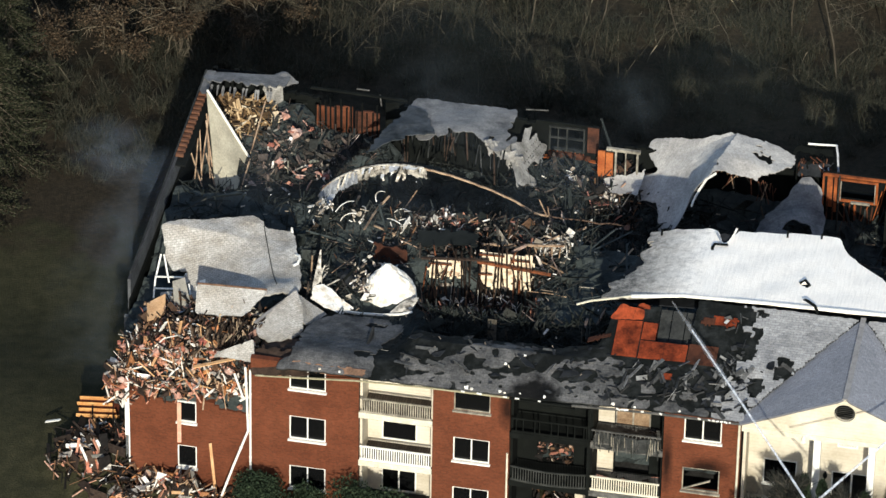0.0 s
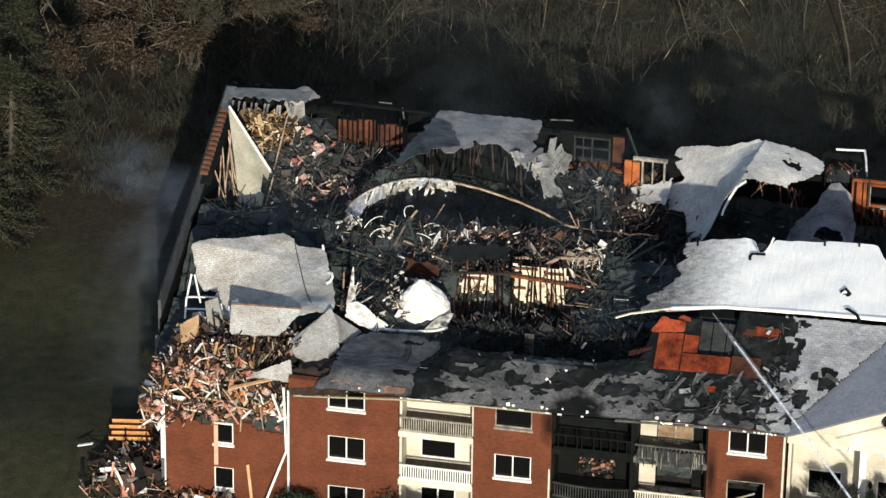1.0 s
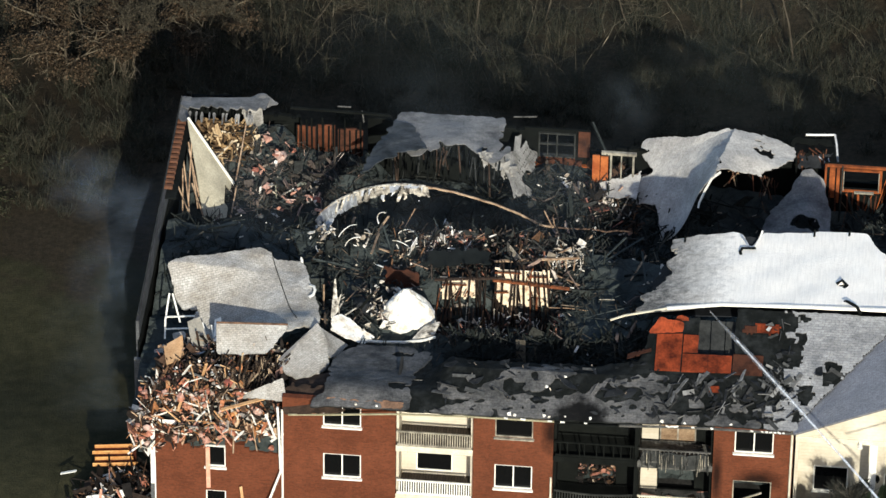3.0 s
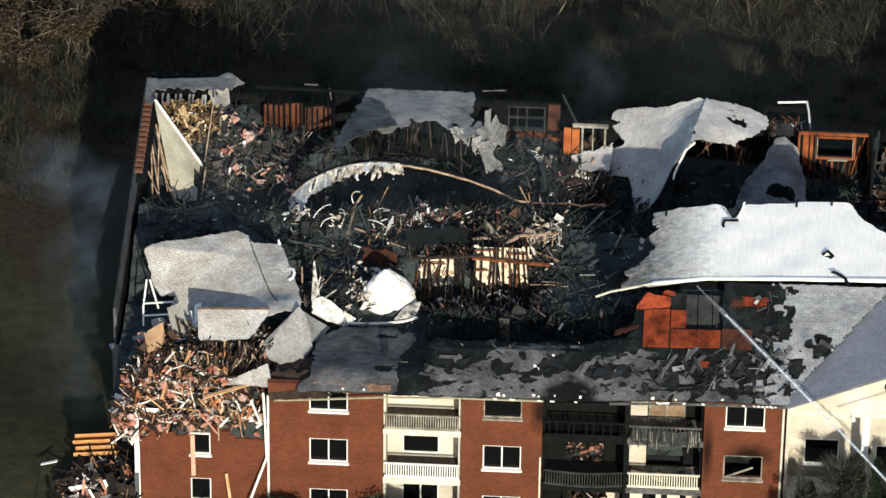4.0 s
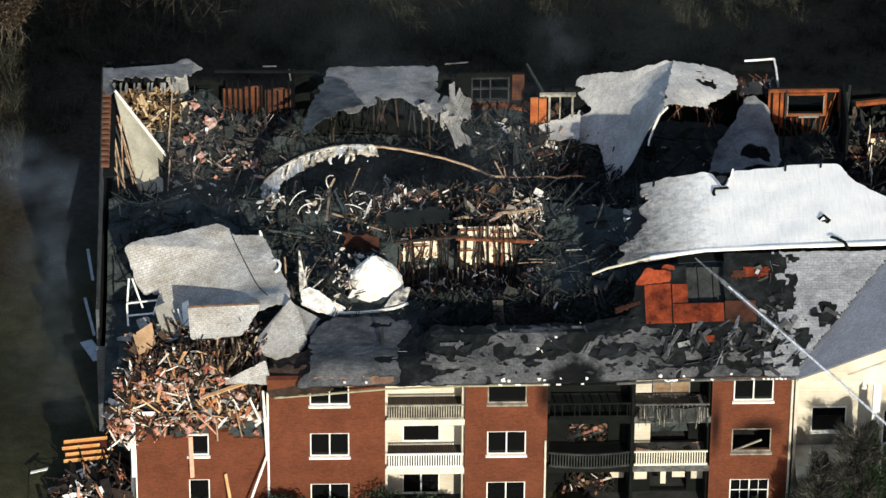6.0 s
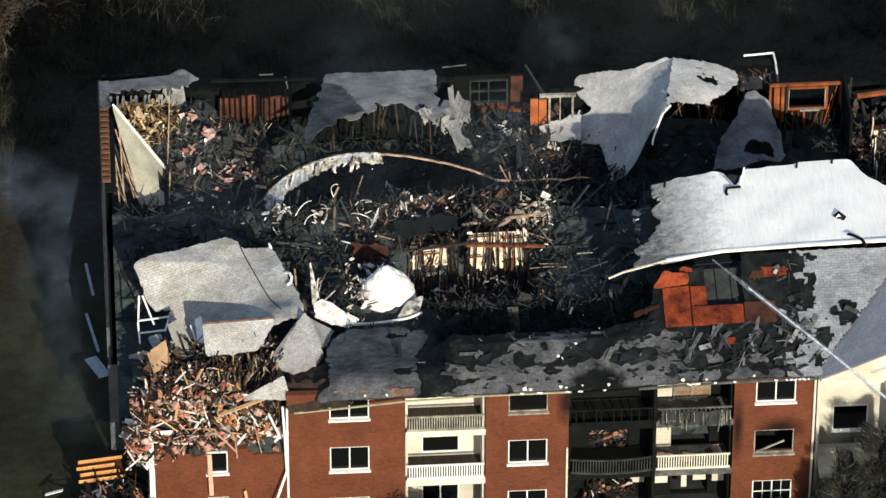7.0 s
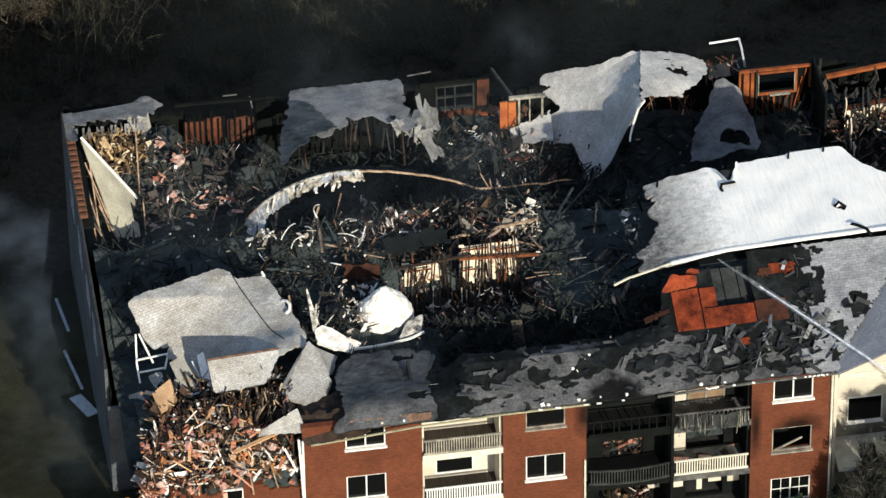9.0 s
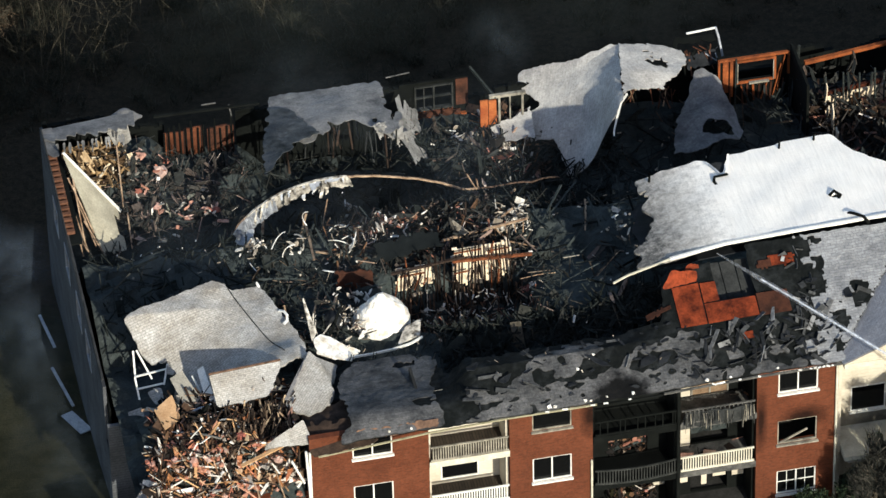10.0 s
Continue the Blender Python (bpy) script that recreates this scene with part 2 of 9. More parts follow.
def ground_material():
    m, nt, b = material("lawn_and_leaf_litter", 0.95)
    grass = ramp(nt, noise_node(nt, 1.2, 6), [(0.3, (0.022, 0.022, 0.012)), (0.7, (0.042, 0.039, 0.021))])
    litter = ramp(nt, noise_node(nt, 3.0, 6), [(0.3, (0.02, 0.017, 0.0115)), (0.7, (0.044, 0.034, 0.022))])
    g = nt.nodes.new("ShaderNodeNewGeometry")
    s = nt.nodes.new("ShaderNodeSeparateXYZ")
    nt.links.new(g.outputs["Position"], s.inputs[0])
    # litter under the woods, grass near the house
    woods = nt.nodes.new("ShaderNodeMath")
    woods.operation = "MULTIPLY_ADD"
    nt.links.new(s.outputs[1], woods.inputs[0])
    woods.inputs[1].default_value, woods.inputs[2].default_value = 0.05, -1.2
    add = nt.nodes.new("ShaderNodeMath")
    nt.links.new(woods.outputs[0], add.inputs[0])
    nt.links.new(noise_node(nt, 0.25, 5), add.inputs[1])
    f = ramp(nt, add.outputs[0], [(0.45, (0, 0, 0)), (0.6, (1, 1, 1))])
    fine = ramp(nt, noise_node(nt, 14, 4), [(0.25, (0.5, 0.5, 0.5)), (0.8, (1.5, 1.5, 1.5))])
    nt.links.new(blend(nt, blend(nt, grass, litter, f), fine, 1.0, "MULTIPLY"), b.inputs["Base Color"])
    bump(nt, b, noise_node(nt, 9, 5), 0.6, 0.1)
    b.inputs["Specular IOR Level"].default_value = 0.05
    return m


M_GROUND = ground_material()


# ---- mesh helpers ----
def thing(name, label, category, at=(0, 0, 0), group="", kind=""):
    ob = new(name)
    ob.empty_display_size = 0.2
    ob.location = at
    return tagged(ob, label, category, group, kind)


def mesh_of(name, bm, mat):
    me = bpy.data.meshes.new(name)
    bm.to_mesh(me)
    bm.free()
    me.materials.append(mat)
    return me


def part(name, bm, mat, parent=None, label=""):
    ob = new(name, mesh_of(name, bm, mat))
    if parent is not None:
        ob.parent = parent
        ob.matrix_parent_inverse = Matrix.Translation(-parent.location) if parent.parent is None else Matrix()
    if label:
        ob["label"] = label
    return ob


def structure(name, bm, mat, label, category):
    return tagged(part(name, bm, mat), label, category, kind="structure")


def box(bm, x0, x1, y0, y1, z0, z1):
    v = [bm.verts.new((x, y, z)) for z in (z0, z1) for y in (y0, y1) for x in (x0, x1)]
    for f in ((0, 2, 3, 1), (4, 5, 7, 6), (0, 1, 5, 4), (2, 6, 7, 3), (0, 4, 6, 2), (1, 3, 7, 5)):
        bm.faces.new([v[i] for i in f])
    return bm


def pierced_wall(x0, x1, z0, z1, y0, y1, holes):
    """A wall in one piece with openings (hx0, hx1, hz0, hz1) cut right through it."""
    bm = bmesh.new()
    xs = sorted({x0, x1, *(h[0] for h in holes), *(h[1] for h in holes)})
    zs = sorted({z0, z1, *(h[2] for h in holes), *(h[3] for h in holes)})
    solid = {(i, j) for i in range(len(xs) - 1) for j in range(len(zs) - 1)
             if not any(h[0] <= xs[i] < h[1] and h[2] <= zs[j] < h[3] for h in holes)}
    at = {}

    def corner(i, j, y):
        if (i, j, y) not in at:
            at[i, j, y] = bm.verts.new((xs[i], y, zs[j]))
        return at[i, j, y]
    for i, j in sorted(solid):
        ring = ((i, j), (i + 1, j), (i + 1, j + 1), (i, j + 1))
        bm.faces.new([corner(*k, y0) for k in ring])
        bm.faces.new([corner(*k, y1) for k in ring[::-1]])
        for a, b, c in ((ring[0], ring[1], (i, j - 1)), (ring[1], ring[2], (i + 1, j)), (ring[2], ring[3], (i, j + 1)), (ring[3], ring[0], (i - 1, j))):
            if c not in solid:
                bm.faces.new((corner(*b, y0), corner(*a, y0), corner(*a, y1), corner(*b, y1)))
    return bm


def boxes(*rows):
    bm = bmesh.new()
    for r in rows:
        box(bm, *r)
    return bm


def stick(bm, a, b, w, h=None, up=Vector((0, 0, 1))):
    """A square-sawn length from a to b."""
    a, b, h = Vector(a), Vector(b), h or w
    d = (b - a).normalized()
    s = d.cross(up)
    s = s.normalized() if s.length > 1e-3 else Vector((1, 0, 0))
    u = s.cross(d)
    v = [bm.verts.new(p + s * (i * w / 2) + u * (j * h / 2)) for p in (a, b) for i, j in ((-1, -1), (1, -1), (1, 1), (-1, 1))]
    for f in ((3, 2, 1, 0), (4, 5, 6, 7), (0, 1, 5, 4), (1, 2, 6, 5), (2, 3, 7, 6), (3, 0, 4, 7)):
        bm.faces.new([v[i] for i in f])
    return bm


def pipe(bm, pts, r, sides=8):
    """A round pipe through the points."""
    rings = []
    pts = [Vector(p) for p in pts]
    for i, p in enumerate(pts):
        d = (pts[min(i + 1, len(pts) - 1)] - pts[max(i - 1, 0)]).normalized()
        s = d.cross(Vector((0.31, 0.95, 0.07))).normalized()
        u = s.cross(d)
        rr = r[i] if isinstance(r, (list, tuple)) else r
        rings.append([bm.verts.new(p + (s * math.cos(2 * math.pi * k / sides) + u * math.sin(2 * math.pi * k / sides)) * rr) for k in range(sides)])
    for q, w in zip(rings, rings[1:]):
        for k in range(sides):
            bm.faces.new((q[k], q[(k + 1) % sides], w[(k + 1) % sides], w[k]))
    bm.faces.new(rings[0][::-1])
    bm.faces.new(rings[-1])
    return bm


def rough_at(x, y, z=0.0):
    return noise.noise((x, y, z))


def sheet(tl, tr, br, bl, res=0.15, thick=0.05, tear=(0, 0, 0, 0), wavy=0.0, lift=None, cut=None, seed=0.0, grain=1.6, ease=3):
    """A bent slab between four corners, its sides (top, right, bottom, left) torn away by up to so many metres."""
    tl, tr, br, bl = map(Vector, (tl, tr, br, bl))
    wide, high = max((tr - tl).length, (br - bl).length), max((bl - tl).length, (br - tr).length)
    nx, ny = max(2, round(wide / res)), max(2, round(high / res))
    n = (tr - tl).cross(bl - tl).normalized()
    n = -n if n.z < 0 else n
    bm = bmesh.new()
    bm.loops.layers.uv.new("UVMap")
    top = {}
    for j in range(ny + 1):
        for i in range(nx + 1):
            u, v = i / nx, j / ny
            p = tl.lerp(tr, u).lerp(bl.lerp(br, u), v)
            off = wavy * rough_at(u * wide * 0.6 + seed, v * high * 0.6, seed) + (lift(u, v) if lift else 0)
            top[i, j] = p + n * off
    keep = set()
    for j in range(ny):
        for i in range(nx):
            u, v = (i + 0.5) / nx, (j + 0.5) / ny
            x, y = u * wide, v * high
            k = 0.5 + 0.5 * rough_at(x * grain + seed, y * grain, 7.7 + seed) + 0.25 * rough_at(x * grain * 3, y * grain * 3 + seed, 3.1)
            gone = (y < tear[0] * k * 1.6 or wide - x < tear[1] * k * 1.6 or high - y < tear[2] * k * 1.6 or x < tear[3] * k * 1.6)
            if not gone and not (cut and cut(u, v, x, y)):
                keep.add((i, j))
    return shell(bm, keep, top, n, thick, lambda k: (k[0] / nx * wide, k[1] / ny * high), ease)


def shell(bm, keep, place, n, thick, uv_of, ease=3):
    """Closes the kept cells of a grid into a slab whose torn outline runs smoothly."""
    uv = bm.loops.layers.uv.verify()
    near = {}
    for i, j in keep:
        for a, b, c in (((i, j), (i, j + 1), (i - 1, j)), ((i, j + 1), (i + 1, j + 1), (i, j + 1)), ((i + 1, j + 1), (i + 1, j), (i + 1, j)), ((i + 1, j), (i, j), (i, j - 1))):
            if c not in keep:
                near.setdefault(a, []).append(b)
                near.setdefault(b, []).append(a)
    pos = {}
    for i, j in keep:
        for k in ((i, j), (i, j + 1), (i + 1, j + 1), (i + 1, j)):
            pos[k] = place[k]
    for _ in range(ease):
        pos.update({k: pos[k] * 0.4 + (pos[q[0]] + pos[q[1]]) * 0.3 for k, q in near.items() if len(q) == 2})
    vt = {k: bm.verts.new(p) for k, p in pos.items()}
    vl = {k: bm.verts.new(p - n * thick) for k, p in pos.items()}
    for i, j in sorted(keep):
        q = [(i, j), (i, j + 1), (i + 1, j + 1), (i + 1, j)]
        f = bm.faces.new([vt[k] for k in q])
        for loop, k in zip(f.loops, q):
            loop[uv].uv = uv_of(k)
        bm.faces.new([vl[k] for k in q[::-1]])
        for (a, b), c in (((q[0], q[1]), (i - 1, j)), ((q[1], q[2]), (i, j + 1)), ((q[2], q[3]), (i + 1, j)), ((q[3], q[0]), (i, j - 1))):
            if c not in keep:
                bm.faces.new([vt[b], vt[a], vl[a], vl[b]])
    bmesh.ops.recalc_face_normals(bm, faces=bm.faces)
    return bm


def within(outline, x, y):
    """Whether a point lies inside a plan outline."""
    hit = False
    for (ax, ay), (bx, by) in zip(outline, outline[1:] + outline[:1]):
        if (ay > y) != (by > y) and x < (bx - ax) * (y - ay) / (by - ay) + ax:
            hit = not hit
    return hit


def slab(outline, height, res=0.12, thick=0.07, jag=0.08, seed=0.0, turn=0.0, gone=None, ease=2, wavy=0.0):
    """A broken slab over a plan outline, lying at height(x, y), its edges uneven by jag metres."""
    outline = list(outline)
    x0, x1 = min(p[0] for p in outline) - jag, max(p[0] for p in outline) + jag
    y0, y1 = min(p[1] for p in outline) - jag, max(p[1] for p in outline) + jag
    nx, ny = max(2, round((x1 - x0) / res)), max(2, round((y1 - y0) / res))
    at = lambda i, j: (x0 + (x1 - x0) * i / nx, y0 + (y1 - y0) * j / ny)
    keep, place = set(), {}
    for i in range(nx):
        for j in range(ny):
            x, y = at(i + 0.5, j + 0.5)
            dx = 1.6 * jag * rough_at(x * 2.1 + seed, y * 2.1, 3.0) + jag * rough_at(x * 6.0, y * 6.0 + seed, 5.0)
            dy = 1.6 * jag * rough_at(x * 2.1, y * 2.1 + seed, 9.0) + jag * rough_at(x * 6.0 + seed, y * 6.0, 1.0)
            if within(outline, x + dx, y + dy) and not (gone and gone(x, y)):
                keep.add((i, j))
                for k in ((i, j), (i + 1, j), (i + 1, j + 1), (i, j + 1)):
                    px, py = at(*k)
                    place[k] = Vector((px, py, height(px, py) + wavy * rough_at(px * 0.8 + seed, py * 0.8, 2.0) + 0.25 * wavy * rough_at(px * 3.1, py * 3.1 + seed, 6.0)))
    bm = bmesh.new()
    bm.loops.layers.uv.new("UVMap")
    c, t = math.cos(turn), math.sin(turn)
    return shell(bm, keep, place, Vector((0, 0, 1)), thick, lambda k: (at(*k)[0] * c + at(*k)[1] * t, (at(*k)[1] * c - at(*k)[0] * t) * 1.1), ease)


def strip(bm, pts, w, h):
    """A square bar bent through the points."""
    pts = [Vector(p) for p in pts]
    rings = []
    for i, p in enumerate(pts):
        d = (pts[min(i + 1, len(pts) - 1)] - pts[max(i - 1, 0)]).normalized()
        s = d.cross(Vector((0, 0, 1))).normalized()
        u = s.cross(d)
        rings.append([bm.verts.new(p + s * (a * w / 2) + u * (b * h / 2)) for a, b in ((-1, -1), (1, -1), (1, 1), (-1, 1))])
    for q, r in zip(rings, rings[1:]):
        for k in range(4):
            bm.faces.new((q[k], q[(k + 1) % 4], r[(k + 1) % 4], r[k]))
    bm.faces.new(rings[0][::-1])
    bm.faces.new(rings[-1])
    return bm


class Litter:
    """Loose lengths and boards, all in one mesh."""

    def __init__(self):
        self.v, self.f = [], []

    def add(self, c, d, length, w, h):
        d = Vector(d).normalized()
        s = d.cross(Vector((random.uniform(-1, 1), random.uniform(-1, 1), random.uniform(-1, 1)))).normalized()
        u = s.cross(d)
        c, k = Vector(c), len(self.v)
        for e in (-length / 2, length / 2):
            for i, j in ((-1, -1), (1, -1), (1, 1), (-1, 1)):
                self.v.append(c + d * e + s * (i * w / 2) + u * (j * h / 2))
        self.f += [tuple(k + i for i in f) for f in ((3, 2, 1, 0), (4, 5, 6, 7), (0, 1, 5, 4), (1, 2, 6, 5), (2, 3, 7, 6), (3, 0, 4, 7))]

    def flake(self, c, size, tilt=0.6, thick=0.025, squash=0.6):
        """A torn flat piece of five to seven corners, bent once."""
        n = random.randint(5, 7)
        up = Vector((random.gauss(0, tilt), random.gauss(0, tilt), 1)).normalized()
        a = random.uniform(0, 6.283)
        u = (Vector((math.cos(a), math.sin(a), 0)) - up * up.dot(Vector((math.cos(a), math.sin(a), 0)))).normalized()
        w = up.cross(u)
        c, k, bend = Vector(c), len(self.v), random.uniform(-0.35, 0.35)
        ring = []
        for i in range(n):
            g = 6.283 * (i + random.uniform(-0.3, 0.3)) / n
            r = size * random.uniform(0.55, 1.0)
            p, q = math.cos(g) * r, math.sin(g) * r * squash
            ring.append(c + u * p + w * q + up * (bend * abs(p)))
        self.v += ring + [p - up * thick for p in ring] + [c, c - up * thick]
        for i in range(n):
            j = (i + 1) % n
            self.f += [(k + i, k + j, k + 2 * n), (k + n + j, k + n + i, k + 2 * n + 1), (k + j, k + i, k + n + i, k + n + j)]

    def flakes(self, count, xs, ys, height, size=(0.1, 0.4), tilt=0.6, rise=(0.0, 0.3), keep=None):
        for _ in range(count):
            x, y = random.uniform(*xs), random.uniform(*ys)
            if not keep or keep(x, y):
                self.flake((x, y, height(x, y) + random.uniform(*rise)), random.uniform(*size), tilt, squash=random.uniform(0.3, 0.85))
        return self

    def splinters(self, count, xs, ys, height, size=(0.2, 0.75), rise=(-0.05, 0.5)):
        """Long torn slivers standing and lying at all angles."""
        for _ in range(count):
            x, y = random.uniform(*xs), random.uniform(*ys)
            d = Vector((random.gauss(0, 0.8), random.gauss(0, 0.6), random.gauss(0.5, 0.7))).normalized()
            s = d.cross(Vector((random.gauss(0, 1), random.gauss(0, 1), random.gauss(0, 1)))).normalized()
            u = s.cross(d)
            c, k = Vector((x, y, height(x, y) + random.uniform(*rise))), len(self.v)
            ln, w, t = random.uniform(*size), random.uniform(0.03, 0.13), random.uniform(0.012, 0.03)
            ring = [c - d * ln + s * w * random.uniform(0.1, 0.9), c - d * ln * random.uniform(0.5, 0.9) - s * w, c + d * ln * random.uniform(0.3, 0.9) - s * w * random.uniform(0.3, 1.1), c + d * ln, c + d * ln * random.uniform(0.1, 0.7) + s * w]
            self.v += [p + u * t for p in ring] + [p - u * t for p in ring]
            self.f += [tuple(range(k, k + 5)), tuple(range(k + 9, k + 4, -1))] + [(k + (i + 1) % 5, k + i, k + 5 + i, k + 5 + (i + 1) % 5) for i in range(5)]
        return self

    def tuft(self, c, size):
        """A crumpled clump of soft stuff."""
        k, rows, sides = len(self.v), 4, 7
        seed = random.uniform(0, 50)
        for j in range(rows + 1):
            for i in range(sides):
                g, e = 6.283 * i / sides, math.pi * j / rows - math.pi / 2
                d = Vector((math.cos(g) * math.cos(e), math.sin(g) * math.cos(e), 0.7 * math.sin(e)))
                self.v.append(Vector(c) + d * size * (1 + 0.9 * rough_at(d.x * 1.9 + seed, d.y * 1.9, d.z * 1.9)))
        for j in range(rows):
            for i in range(sides):
                m = (i + 1) % sides
                self.f.append((k + j * sides + i, k + j * sides + m, k + (j + 1) * sides + m, k + (j + 1) * sides + i))

    def zone(self, count, xs, ys, height, length=(0.4, 1.8), w=(0.03, 0.12), flat=0.5, board=0.2, rise=(0.0, 0.5), keep=None):
        for _ in range(count):
            x, y = random.uniform(*xs), random.uniform(*ys)
            if keep and not keep(x, y):
                continue
            z = (height(x, y) if callable(height) else height) + random.uniform(*rise)
            tilt = random.gauss(0, 0.25) if random.random() < flat else random.uniform(-1.2, 1.5)
            a = random.uniform(0, 2 * math.pi)
            d = (math.cos(a) * math.cos(tilt), math.sin(a) * math.cos(tilt), math.sin(tilt))
            ww = random.uniform(*w)
            hh = ww * random.uniform(0.4, 1)
            if random.random() < board:
                ww, hh = random.uniform(0.25, 0.7), 0.03
            self.add((x, y, z), d, random.uniform(*length), ww, hh)
        return self

    def done(self, name, mat, label, category, parent=None):
        me = bpy.data.meshes.new(name)
        me.from_pydata([tuple(p) for p in self.v], [], self.f)
        me.materials.append(mat)
        ob = tagged(new(name, me), label, category, kind="stuff")
        if parent is not None:
            ob.parent = parent
        return ob


def smooth(a, b, x):
    t = min(1.0, max(0.0, (x - a) / (b - a)))
    return t * t * (3 - 2 * t)


# ---- ground ----
def ground_z(x, y):
    z = -2.9 * smooth(3, 19, y) - 1.4 * smooth(18, 36, y) - 2.6 * smooth(34, 56, y)
    z -= 1.2 * smooth(-8, -26, x)
    z += 16 * smooth(120, 420, y)
    near = smooth(200, 90, math.hypot(x, y))
    return z + near * 0.25 * rough_at(x * 0.15, y * 0.15) + near * 0.08 * rough_at(x * 0.6, y * 0.6)


def build_ground():
    bm = bmesh.new()
    xs = [-3000, -1200, -500, -250, -120] + [-80 + 2.0 * i for i in range(81)] + [120, 250, 500, 1200, 3000]
    ys = [-3000, -1200, -500, -250, -120, -60] + [-40 + 2.0 * i for i in range(66)] + [130, 200, 420, 900, 3000]
    rows = [[bm.verts.new((x, y, ground_z(x, y))) for x in xs] for y in ys]
    for a, b in zip(rows, rows[1:]):
        for i in range(len(xs) - 1):
            f = bm.faces.new((a[i], a[i + 1], b[i + 1], b[i]))
            f.smooth = True
    structure("ground", bm, M_GROUND, "dark winter lawn running into leaf litter", "ground")


build_ground()


# ---- the brick front ----
ROWS = ((0.87, 2.3), (4.0, 5.43), (7.15, 8.5))
WALL_T = 0.3
window_count = 0


def window(x0, x1, z0, z1, y=0.0, lights=2, label="white double casement window with dark glass", broken=False, bars=False, mat=None):
    global window_count
    window_count += 1
    mat = mat or M_TRIM
    th = thing("window_%d" % window_count, label, "window", ((x0 + x1) / 2, y, z0), "windows of the brick front", "structure")
    e = 0.055
    f0, f1 = (y + 0.03, y + 0.13) if y == 0.0 else (y - 0.04, y + 0.1)
    part("window_frame", boxes((x0, x0 + e, f0, f1, z0, z1), (x1 - e, x1, f0, f1, z0, z1), (x0 + e, x1 - e, f0, f1, z1 - e, z1), (x0 + e, x1 - e, f0, f1, z0, z0 + e)), mat, th)
    part("window_sill", boxes((x0 - 0.06, x1 + 0.06, y - 0.14, y - 0.003, z0 - 0.07, z0)), mat, th)
    w = (x1 - x0 - 2 * e) / lights
    for i in range(lights):
        a = x0 + e + i * w
        if i and not broken:
            part("mullion", boxes((a - 0.03, a + 0.03, f0 + 0.005, f1 - 0.01, z0 + e, z1 - e)), mat, th)
        if not broken:
            pane = part("pane", boxes((a + 0.045 * (i > 0), a + w - 0.045 * (i < lights - 1), f0 + 0.06, f0 + 0.075, z0 + e, z1 - e)), M_GLASS, th)
            if bars:
                zm = (z0 + z1) / 2
                part("glazing_bar", boxes((a + 0.05 * (i > 0), a + w - 0.05 * (i < lights - 1), f0 + 0.035, f0 + 0.058, zm - 0.02, zm + 0.02)), mat, pane)
                xb = a + w / 2
                part("glazing_bar", boxes((xb - 0.012, xb + 0.012, f0 + 0.042, f0 + 0.056, z0 + e, z1 - e)), mat, pane)
    if broken:
        bm = stick(bmesh.new(), (x0 + 0.1, y - 0.02, z0 + 0.12), (x1 - 0.45, y + 0.0, z0 + 0.75), 0.07)
        part("broken_mullion", bm, mat, th, "snapped white mullion lying across the opening")
    return th


def ragged_top(x0, x1, y0, y1, z0, tops, step=0.24):
    """A wall broken off along its top."""
    rows, n = [], round((x1 - x0) / step)
    for i in range(n):
        a, b = x0 + (x1 - x0) * i / n, x0 + (x1 - x0) * (i + 1) / n
        z = tops((a + b) / 2) + random.uniform(-0.12, 0.12)
        rows.append((a, b, y0, y1, z0, z))
    return rows


def build_front():
    for x0, x1, a0, a1 in ((0.42, 5.88, 2.38, 4.21), (9.6, 13.45, 10.65, 12.47), (21.1, 24.9, 22.1, 23.95)):
        structure("wall_south", pierced_wall(x0, x1, -0.4, 8.72, 0, WALL_T, [(a0, a1, a, b) for a, b in ROWS]), M_BRICK, "red brick front wall of three storeys", "wall")
    # broken wing: the top storey has gone
    wing = []
    top = lambda x: 5.5 + 0.25 * math.sin(x * 2.1) - 0.35 * smooth(-1.6, 0.4, x)
    wing += ragged_top(-5.75, -3.32, 0, WALL_T, -0.4, top)
    wing += ragged_top(-2.35, 0.415, 0, WALL_T, -0.4, top)
    wing += [(-3.32, -2.35, 0, WALL_T, -0.4, 1.3), (-3.32, -2.35, 0, WALL_T, 2.66, 4.15)]
    structure("wall_south_west", boxes(*wing), M_BRICK, "red brick wing wall broken off above the second storey", "wall")
    for x0, x1 in ((2.38, 4.21), (10.65, 12.47), (22.1, 23.95)):
        for k, (a, b) in enumerate(ROWS):
            burnt = (x0 > 20 and k == 1)
            empty = 10 < x0 < 13 and k == 2
            window(x0, x1, a, b, lights=1 if empty else 2, broken=burnt, bars=(k == 0 and x0 > 20), mat=M_SOOTTRIM if empty or burnt else None,
                   label="sooty white window frame with its sashes burnt out" if burnt or empty else "white double window with dark glass in brick")
    window(-3.32, -2.35, 1.3, 2.66, lights=1, label="white single window with a grey blind")
    window(-3.32, -2.35, 4.15, 5.4, lights=1, label="white single window, its glass gone")


build_front()


